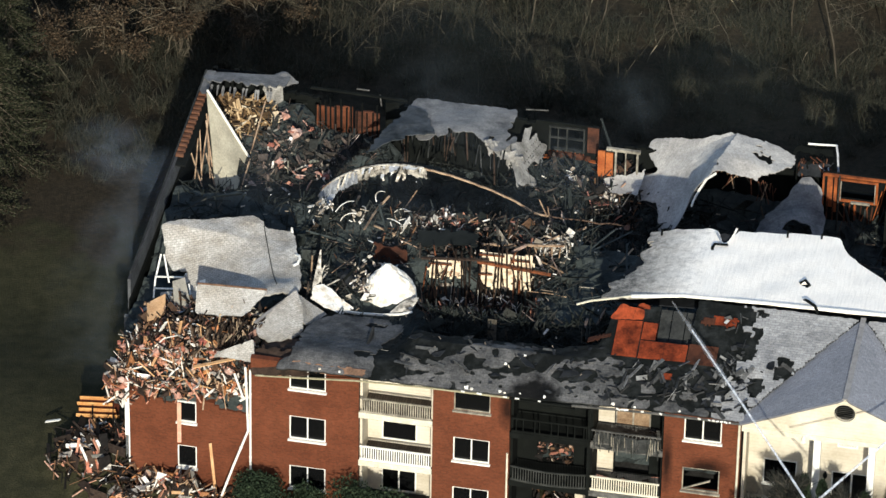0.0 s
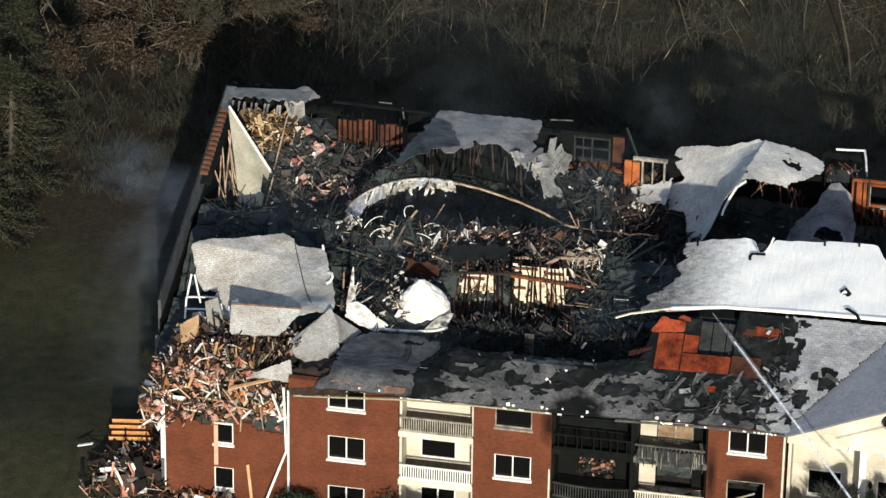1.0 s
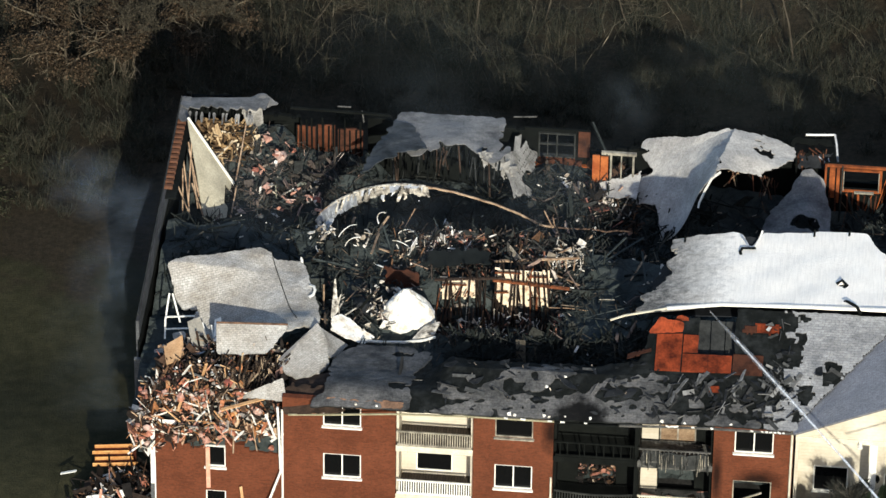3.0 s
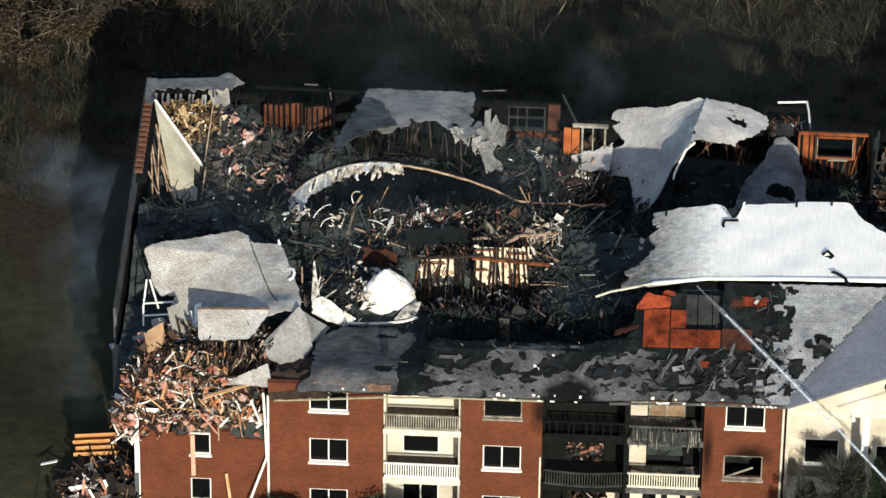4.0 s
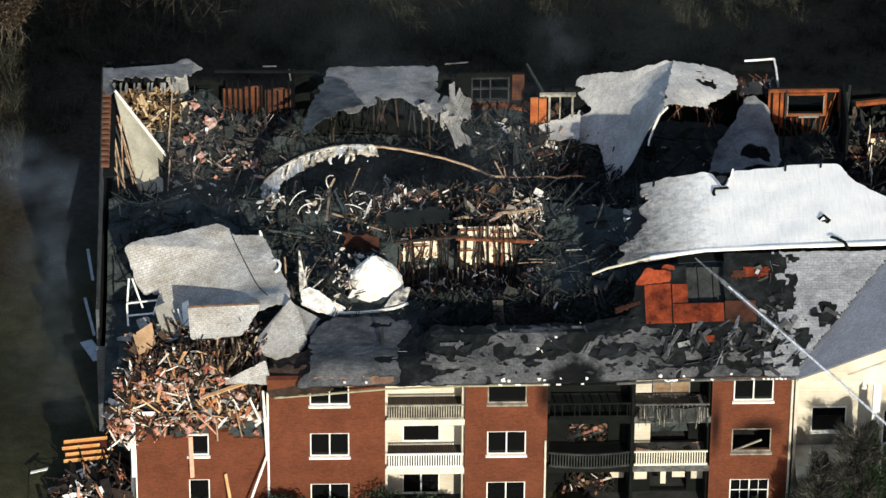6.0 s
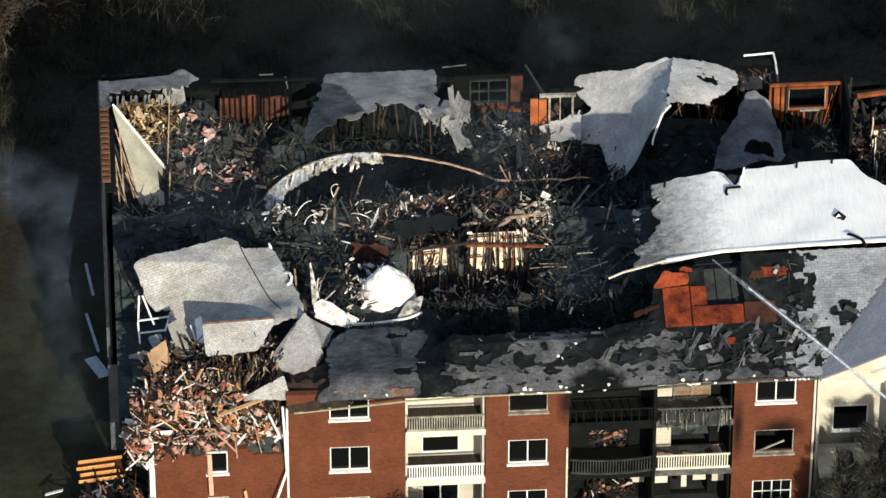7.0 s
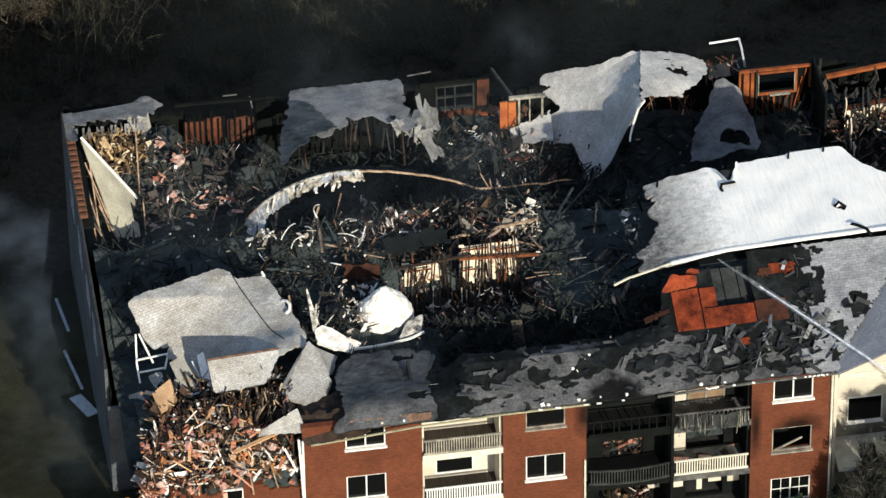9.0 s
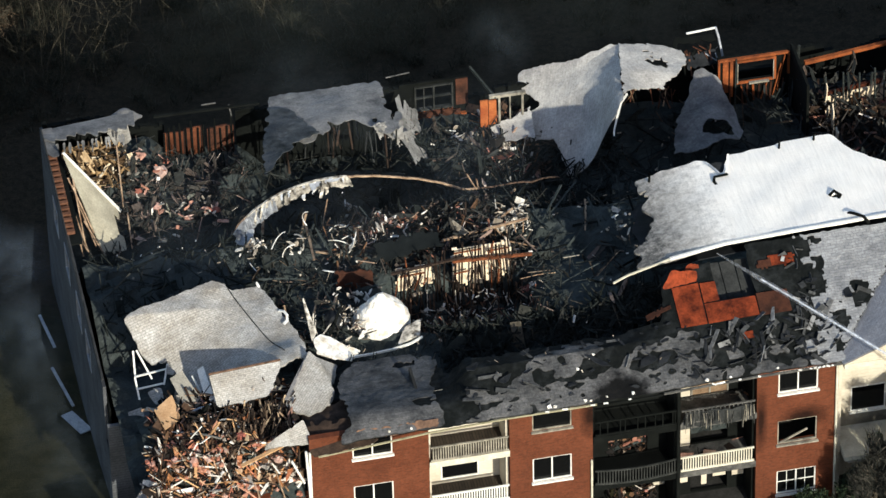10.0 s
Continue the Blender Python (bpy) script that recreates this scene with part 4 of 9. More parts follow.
# where ash-grey shingles are left on the slope, and where they are burnt off inside that
WEST_PIECE = [(1.0, -0.8), (6.2, -0.8), (6.6, -0.35), (6.4, 1.0), (6.5, 3.0), (7.2, 4.6), (7.2, 7.0), (1.0, 7.0)]
MIDDLE_PIECE = [(7.7, 1.0), (8.3, 0.86), (9.2, 0.43), (9.9, 0.9), (10.7, 1.5), (11.4, 2.3), (12.2, 2.5), (13.3, 3.4), (14.0, 2.6), (14.4, 1.8), (13.6, 1.5), (12.9, 1.0), (11.8, 0.67), (12.6, 0.55), (14.9, 0.86), (15.4, 1.3), (16.0, 1.64), (17.1, 1.82), (17.9, 2.0), (18.8, 1.8), (18.7, 1.0), (18.4, 0.55), (19.2, 0.41), (19.5, -0.8), (7.0, -0.8), (7.7, -0.4), (9.2, 0.06), (8.1, 0.27)]
EAVE_PIECE = [(19.4, -0.8), (23.6, -0.8), (23.6, -0.1), (22.4, -0.25), (21.6, 0.1), (20.4, -0.2), (19.6, -0.1)]
ISLAND_A = [(19.7, 0.25), (20.5, 0.3), (20.4, 0.85), (19.9, 0.8)]
ISLAND_B = [(21.7, 0.2), (22.6, 0.15), (22.5, 0.7), (21.9, 0.75)]
EAST_PIECE = [(23.4, -0.8), (36.0, -0.8), (36.0, 6.5), (24.1, 6.5), (24.2, 0.5), (23.4, 0.5)]
LEFT = (WEST_PIECE, MIDDLE_PIECE, EAVE_PIECE, ISLAND_A, ISLAND_B, EAST_PIECE)
HOLES_WEST = [[(5.4, 0.6), (6.3, 0.7), (6.2, 1.5), (5.6, 1.4)],
              [(5.2, 4.9), (6.3, 4.9), (6.2, 5.3), (5.3, 5.3)],
              [(10.9, 1.3), (11.2, 1.5), (11.9, 1.1), (11.8, 0.7), (11.4, 0.5), (11.0, 0.64)],
              [(15.5, 1.0), (16.0, 1.35), (16.8, 1.23), (17.4, 1.29), (17.7, 0.75), (17.5, 0.5), (15.8, 0.4), (15.3, 0.57)],
              [(12.2, 0.44), (12.7, 0.58), (13.2, 0.41), (12.9, 0.15), (12.4, 0.17)]]
HOLES_EAST = [[(12.9, 0.9), (13.2, 1.4), (14.0, 1.75), (14.6, 1.6), (14.7, 1.0), (13.9, 0.75)],
              [(17.9, 0.15), (18.4, 0.2), (18.9, -0.2), (18.2, -0.25)],
              [(24.0, 2.5), (25.0, 2.5), (25.0, 4.1), (24.0, 4.1)],
              [(26.1, 1.8), (27.0, 1.8), (27.0, 3.0), (26.1, 3.0)],
              [(24.0, 4.5), (24.7, 4.5), (24.7, 5.6), (24.0, 5.6)],
              [(24.9, 0.9), (25.7, 0.9), (25.7, 1.7), (24.9, 1.7)]]
BURNT_OFF = HOLES_WEST + HOLES_EAST


def missing_shingles(x, y):
    row = math.floor(y / 0.15) * 0.15 if x > 23.4 else y
    p = x + 0.2 * rough_at(x * 1.9, row * 1.9, 11.0) + 0.16 * rough_at(x * 5.1, row * 5.1, 4.0)
    q = row + 0.14 * rough_at(x * 2.1, row * 2.1, 21.0) + 0.12 * rough_at(x * 5.3, row * 5.3, 8.0)
    return not any(within(e, p, q) for e in LEFT) or any(within(e, p, q) for e in BURNT_OFF) or (rough_at(x * 1.3, row * 1.7, 17.0) > 0.27 and 19 < x < 25.5) or (rough_at(x * 2.3, y * 2.9, 27.0) > 0.34 and 7 < x < 19)


def bare_sheathing(x, y):
    w = 0.18 * rough_at(x * 1.7, y * 1.7, 6.0) + 0.08 * rough_at(x * 5, y * 5, 2.0)
    a = 18.05 + w - 0.25 * (y - 2.1) * 0.4 < x < 20.1 and 2.1 + w < y < 4.05 + w
    b = 20.1 <= x < 23.2 + w and 2.05 + w * 0.6 < y < 3.1 + w * 0.4
    c = 21.9 + w < x < 24.0 + w and 4.1 + 0.25 * (x - 22) * 0.5 + w < y < 4.95 + w
    e = 20.6 + w < x < 21.25 + w and 1.0 < y < 1.42 + w
    f = 18.6 + w < x < 19.35 and 4.75 < y < 5.6
    return a or b or c or e or f


def roof_hole(x, y):
    return 20.05 < x < 21.8 and 3.05 < y < 5.6


def build_front_roof():
    step = 0.11
    nx, ny = int((36.0 - 0.45) / step), int(6.7 / step)

    def layer(test, off, thick, ease=1):
        bm = bmesh.new()
        bm.loops.layers.uv.new("UVMap")
        cells = set()
        for i in range(nx):
            for j in range(ny):
                x, y = 0.45 + (i + 0.5) * step, -0.62 + (j + 0.5) * step
                lost = x < 2.45 - 0.7 * smooth(0.4, -0.5, y) + 0.55 * smooth(3.6, 6.0, y) + 0.25 * rough_at(y * 2, 3.0)
                if not lost and y < roof_reach(x) and not in_gable(x, y) and test(x, y):
                    cells.add((i, j))
        place = {}
        for i, j in cells:
            for k in ((i, j), (i, j + 1), (i + 1, j + 1), (i + 1, j)):
                x, y = 0.45 + k[0] * step, -0.62 + k[1] * step
                place[k] = Vector((x + 0.1 * rough_at(x * 3.7, y * 3.7, 1.0), y + 0.1 * rough_at(x * 3.7, y * 3.7, 8.0), roof_z(x, y) + off))
        return shell(bm, cells, place, Vector((0, 0, 1)), thick, lambda k: (k[0] * step, k[1] * step * 1.06), ease)

    th = thing("front_roof", "grey shingle roof slope, burnt through and stripped in patches", "roof", (12, 2, 9), kind="structure")
    part("charred_deck", layer(lambda x, y: not roof_hole(x, y), 0.0, 0.04), M_ROOFDECK, th, "black charred roof deck")
    # sheathing boards laid bare
    boards = ((18.05, 19.28, 2.1, 4.1, M_SHEATH), (19.34, 20.05, 3.1, 4.05, M_SHEATH), (19.34, 21.7, 2.1, 3.06, M_SHEATH), (21.76, 23.2, 2.05, 3.15, M_REDBURNT),
              (20.6, 21.2, 1.05, 1.4, M_SHEATH), (16.6, 18.0, 3.0, 3.55, M_REDBURNT), (21.9, 22.9, 4.15, 4.85, M_REDBURNT), (22.6, 23.95, 4.25, 4.95, M_SHEATH))
    for k, (x0, x1, y0, y1, mat) in enumerate(boards):
        e = lambda x, y: (x, y, roof_z(x, y) + 0.1)
        rag = 0.0 if k < 5 else 0.2
        bm = sheet(e(x0, y1), e(x1, y1), e(x1, y0), e(x0, y0), 0.1, 0.025, tear=(rag, rag, rag, rag), wavy=0.03, seed=86.0 + k, grain=2.2, ease=0)
        part("sheathing_board", bm, mat, th, "bare orange sheathing board" if mat is M_SHEATH else "scorched red-brown sheathing board")
    worn = lambda x, y: not bare_sheathing(x, y) and not missing_shingles(x, y) and not roof_hole(x, y)
    part("shingles", layer(lambda x, y: x < 23.4 and worn(x, y), 0.05, 0.045, 1), M_SOOTY, th, "sooty grey shingles")
    part("shingles", layer(lambda x, y: x >= 23.4 and worn(x, y), 0.05, 0.045, 0), M_EASTSH, th, "cleaner grey shingles")
    for k, (xa, xb) in enumerate(((20.0, 20.55), (20.6, 21.25), (21.3, 21.85))):
        bm = stick(bmesh.new(), ((xa + xb) / 2, 5.5, 10.7), ((xa + xb) / 2 + 0.05, 3.0, 9.72 - 0.05 * k), xb - xa, 0.04)
        part("attic_board", bm, M_ATTIC, th, "grey boards seen through the hole")
    # lifted, curled tongues of sheathing at the upper edge
    for k, (xa, xb, y0, y1) in enumerate(((17.5, 19.3, 4.15, 4.6), (18.5, 19.5, 4.55, 5.1))):
        za, zb = 8.98 + 0.364 * (y0 + 0.6), 8.98 + 0.364 * (y1 + 0.6)
        bm = sheet((xa + 0.5, y1, zb + 0.75 - 0.3 * k), (xb, y1 - 0.15, zb + 0.55 - 0.25 * k), (xb, y0, za + 0.1), (xa, y0, za + 0.05), 0.1, 0.03, tear=(0.15, 0.05, 0.05, 0.2), wavy=0.2, seed=84.0 + k, grain=2.0)
        part("curled_board", bm, M_SHEATH, th, "curled tongue of orange sheathing")
    bm = sheet((2.4, -0.05, 9.12), (6.6, -0.2, 9.14), (6.6, -0.64, 8.95), (2.4, -0.64, 8.75), 0.08, 0.03, tear=(0.25, 0.5, 0.06, 0.2), wavy=0.1, seed=97.0, grain=2.2, ease=1)
    part("broken_eave_boards", bm, M_EAVE, th, "scorched brown boards along the broken eave")
    bm = sheet((0.45, 1.7, 8.5), (3.2, 1.1, 8.9), (3.7, -0.62, 8.55), (0.45, -0.55, 8.02), 0.08, 0.06, tear=(0.45, 0.4, 0.14, 0.05), wavy=0.2, seed=95.0, grain=2.6, ease=1)
    part("broken_eave_boards", bm, M_BROWNDARK, th, "dark brown broken boards at the sagging eave")
    bm = sheet((0.5, 3.0, 7.95), (2.9, 3.2, 8.0), (2.9, 0.3, 8.55), (0.5, 0.3, 8.1), 0.1, 0.04, tear=(0.3, 0.1, 0.1, 0.05), wavy=0.2, seed=99.0, grain=2.4, ease=1)
    part("attic_floor", bm, M_BROWNDARK, th, "dark brown attic boards under the missing roof")
    # curled scraps of shingle
    scr, dark = Litter(), Litter()
    for _ in range(60):
        x, y = random.uniform(1.5, 27), random.uniform(-0.5, 5.5)
        if y < roof_reach(x) - 0.1 and not in_gable(x, y) and not bare_sheathing(x, y) and x > 9 and (missing_shingles(x, y) and y < 2.6 or random.random() < 0.08):
            a = random.uniform(0, 3.14)
            scr.add((x, y, roof_z(x, y) + 0.1), (math.cos(a), math.sin(a), random.uniform(-0.2, 0.5)), random.uniform(0.2, 0.9), random.uniform(0.04, 0.26), 0.02)
    for _ in range(230):
        x, y = random.uniform(7.4, 25.6), random.uniform(-0.55, 2.7)
        if y < roof_reach(x) - 0.1 and not in_gable(x, y) and not bare_sheathing(x, y) and (x > 17.5 or random.random() < 0.3):
            z = roof_z(x, y) + random.uniform(0.09, 0.2)
            if x < 18.5 or random.random() < 0.72:
                dark.flake((x, y, z), random.uniform(0.12, 0.42), 0.25, 0.02, random.uniform(0.2, 0.5))
            else:
                a = random.gauss(0.8, 0.9)
                scr.add((x, y, z + 0.04), (math.cos(a), math.sin(a), random.uniform(0.0, 0.6)), random.uniform(0.3, 0.95), random.uniform(0.08, 0.26), 0.02)
    for x, y, size in ((9.6, 1.0, 0.5), (8.3, 1.9, 0.5), (14.0, 1.2, 0.7), (16.2, 0.85, 0.8), (17.0, 0.85, 0.6), (12.6, 0.38, 0.35), (21.4, 0.4, 0.6), (22.6, 0.9, 0.6), (23.2, 0.5, 0.55), (25.9, 2.4, 0.5), (24.4, 3.3, 0.5)):
        dark.flake((x, y, roof_z(x, y) + 0.16), size, 0.12, 0.03, 0.5)
    dark.done("charred_flaps", M_FELT, "charred black flaps of roofing lifted off the slope", "scraps")
    for _ in range(48):
        x, y = random.gauss(21.5, 2.0), random.uniform(-0.3, 2.0)
        if 17.5 < x < 25.5 and missing_shingles(x, y):
            a = random.gauss(0.9, 0.9)
            scr.add((x, y, roof_z(x, y) + 0.16), (math.cos(a), math.sin(a), random.uniform(0.0, 0.6)), random.uniform(0.4, 1.0), random.uniform(0.1, 0.28), 0.02)
    for _ in range(45):
        x, y = random.uniform(23.3, 26.0), random.uniform(1.2, 5.4)
        if missing_shingles(x, y) or random.random() < 0.25 and y > 2.5:
            a = random.uniform(0, 3.14)
            scr.add((x, y, roof_z(x, y) + 0.14), (math.cos(a), math.sin(a), random.uniform(0.0, 0.8)), random.uniform(0.15, 0.6), random.uniform(0.08, 0.3), 0.02)
    # broad strips of roofing slid down the charred boards, and curled dark tongues at the broken edges
    for x, y, a, ln, w in ((8.3, 0.75, -0.2, 1.1, 0.2), (9.0, 1.3, 0.02, 1.1, 0.16), (9.6, 0.5, -0.25, 1.0, 0.22), (10.9, 0.55, -0.55, 1.1, 0.16), (8.0, 0.35, -0.1, 0.9, 0.16), (19.4, 1.3, 1.0, 1.0, 0.2), (20.3, 1.7, 0.9, 1.1, 0.22), (18.9, 0.9, 1.4, 0.9, 0.18), (15.3, 1.0, 1.1, 0.7, 0.14), (20.0, 1.2, -0.8, 0.8, 0.2)):
        scr.add((x, y, roof_z(x, y) + 0.14), (math.cos(a), math.sin(a), 0.36 * math.sin(a)), ln, w, 0.025)
    scr.done("shingle_scraps", M_SCRAP, "curled grey shingle scraps strewn on the slope", "scraps")


build_front_roof()


def build_eave_clumps():
    """Clots of white foam and plaster caught on the front eave."""
    white = Litter()
    for x, y, q in ((11.35, -0.5, 0.2), (11.6, -0.55, 0.14), (13.0, -0.5, 0.15), (13.25, -0.56, 0.1), (14.0, -0.5, 0.09), (15.2, -0.5, 0.14), (18.6, -0.55, 0.18), (19.7, -0.6, 0.12), (21.9, -0.56, 0.1), (4.0, -0.5, 0.12), (5.0, -0.55, 0.12), (13.0, 1.05, 0.12), (13.7, 1.5, 0.14), (13.85, 1.62, 0.12)):
        white.tuft((x, y, roof_z(x, y) + 0.1), q * 0.6)
    white.done("foam_clots", M_BATT, "small white clots of foam caught along the burnt eave", "foam")


build_eave_clumps()


# ---- white flat roof ----
def build_white_roof():
    def cut(u, v, x, y):
        X, Y = 16.0 + u * 17.0, 13.3 - v * 7.35
        k = 0.25 * rough_at(X * 1.2, Y * 1.2, 2.0) + 0.12 * rough_at(X * 4, Y * 4, 5.0)
        west = 18.3 - 1.5 * smooth(9.5, 6.0, Y) + 2.2 * k
        east = 27.9 + 4.6 * smooth(13.1, 6.0, Y) + k * 0.5
        notch = abs(X - 22.2 - 0.3 * k) < 0.12 + 0.42 * smooth(11.5, 13.0, Y) and Y > 11.5 + 0.3 * k
        slope_top = Y > 12.8 + 0.35 * smooth(21, 27, X) + k * 0.35
        hole = math.hypot((X - 26.75) / 1.4, Y - 8.1) < 0.17 + 0.15 * k
        return X < west or X > east or notch or slope_top or hole
    th = thing("white_roof", "white membrane flat roof wet with foam, its far edge torn", "roof", (23, 9, 11), kind="structure")
    sag = lambda u, v: -0.65 * smooth(0.32, 0.02, u) + 0.02 * math.sin(u * 23)
    bm = sheet((16, 13.3, 10.3), (33, 13.3, 10.95), (33, 5.95, 11.82), (16, 5.95, 11.28), 0.14, 0.12, wavy=0.05, lift=sag, cut=cut, seed=3.0, ease=2)
    part("membrane", bm, M_WHITE, th)
    pts = [(15.7, 5.7, 10.2), (16.4, 5.78, 10.48), (17.2, 5.82, 10.68), (18.4, 5.88, 11.0), (21, 5.9, 11.42), (25, 5.9, 11.6), (29, 5.9, 11.73), (33, 5.9, 11.85)]
    part("kerb", strip(bmesh.new(), pts[3:], 0.12, 0.13), M_TRIM, th, "bright white roof kerb")
    part("kerb", strip(bmesh.new(), pts[:4], 0.07, 0.08), M_CREAM, th, "thin drooping end of the kerb")
    for x, y, z, h in ((25.2, 12.7, 10.6, 0.55), (26.9, 12.85, 10.65, 0.45), (18.9, 12.3, 10.2, 0.35)):
        tagged(part("vent_pipe", pipe(bmesh.new(), [(x, y, z), (x + 0.02, y, z + h)], [0.06, 0.05]), M_BURNT), "blackened vent pipe at the roof's torn edge", "pipe", "vent pipes")
    for k, pts2 in enumerate((((26.45, 8.1, 11.42), (26.7, 8.25, 11.55), (26.95, 8.0, 11.45), (26.8, 7.8, 11.4)), ((26.9, 6.4, 11.75), (27.1, 6.1, 11.9), (27.5, 5.9, 11.8), (27.7, 5.6, 11.6)))):
        tagged(part("curled_scrap", strip(bmesh.new(), pts2, 0.16, 0.05), M_BURNT), "black curled scrap of roofing on the white roof", "scrap", "scraps on the white roof")
    tear = thing("roof_flap", "roofing curled up in pale and black strips at a tear", "flap", (22.2, 11.67, 10.75))
    part("curl", strip(bmesh.new(), [(22.38, 11.47, 10.85), (22.5, 11.77, 10.91), (22.6, 12.07, 10.99), (22.68, 12.37, 11.13)], 0.09, 0.04), M_TRIM, tear, "pale curled membrane edge")
    part("curl", strip(bmesh.new(), [(22.05, 11.42, 10.83), (21.9, 11.77, 10.85), (21.7, 12.17, 10.85)], 0.1, 0.04), M_METAL, tear)
    part("black_edge", strip(bmesh.new(), [(22.4, 11.27, 10.87), (22.05, 11.19, 10.9), (21.75, 11.17, 10.9), (21.66, 10.92, 10.85), (21.72, 10.62, 10.85)], 0.14, 0.05), M_BURNT, tear, "blackened roofing edge")
    part("hanging_felt", sheet((21.8, 12.47, 10.7), (22.6, 12.52, 10.8), (22.35, 11.37, 10.35), (22.05, 11.37, 10.35), 0.1, 0.03, tear=(0.2, 0.1, 0, 0.1), wavy=0.15, seed=9.0), M_FELT, tear, "black felt hanging in the tear")
    bm = sheet((17.5, 12.6, 9.0), (33, 12.7, 9.8), (33, 6.1, 11.3), (16.5, 6.1, 10.3), 0.4, 0.05, tear=(0.4, 2.0, 0.0, 0.8), seed=5.0, cut=lambda u, v, x, y: 16.9 + u * 16 > 27.5 + 4.6 * v)
    structure("roof_deck", bm, M_FELT, "charred deck under the white roof", "roof")


build_white_roof()


# ---- gutted inside ----
def heap_z(x, y):
    z = 6.5 - 0.7 * smooth(8, 13, y) - 2.3 * smooth(16.5, 20, y)
    z += 0.7 * smooth(12.5, 17, x) * smooth(13.5, 9, y)
    z -= 1.4 * smooth(1.0, -1.5, x) * smooth(14, 10, y)
    z -= 1.7 * smooth(5.6, 7.0, x) * smooth(13.4, 12.4, x) * smooth(8.0, 10.0, y) * smooth(13.2, 12.4, y)
    z -= 1.2 * smooth(12, 18, x) * smooth(15, 19, y)
    z += 1.3 * smooth(22.5, 26.0, y) * smooth(-1.6, -2.6, x)
    z -= 1.5 * smooth(1.5, 3.5, x) * smooth(10.5, 8.5, x) * smooth(19.0, 20.5, y)
    z += 0.5 * rough_at(x * 0.5, y * 0.5, 1.0) + 0.35 * rough_at(x * 1.4, y * 1.4, 2.0)
    return z


M_PALE = islands("pale_scrap", [(0.0, (0.12, 0.1, 0.08)), (0.4, (0.4, 0.34, 0.27)), (0.7, (0.6, 0.55, 0.47)), (1.0, (0.82, 0.8, 0.76))])
M_GOLDEN = islands("golden_board", [(0.0, (0.03, 0.022, 0.015)), (0.4, (0.12, 0.075, 0.04)), (0.65, (0.42, 0.27, 0.13)), (0.85, (0.6, 0.44, 0.26)), (1.0, (0.75, 0.66, 0.5))])
M_SOOTWOOD = islands("soot_black_wood", [(0.0, (0.009, 0.0115, 0.0105)), (0.75, (0.022, 0.026, 0.024)), (0.96, (0.036, 0.037, 0.033)), (1.0, (0.09, 0.078, 0.06))])
M_LATH = islands("scorched_lath", [(0.0, (0.02, 0.023, 0.022)), (0.6, (0.042, 0.041, 0.037)), (0.85, (0.08, 0.064, 0.054)), (0.94, (0.18, 0.135, 0.115)), (0.985, (0.38, 0.26, 0.21)), (1.0, (0.72, 0.65, 0.58))])


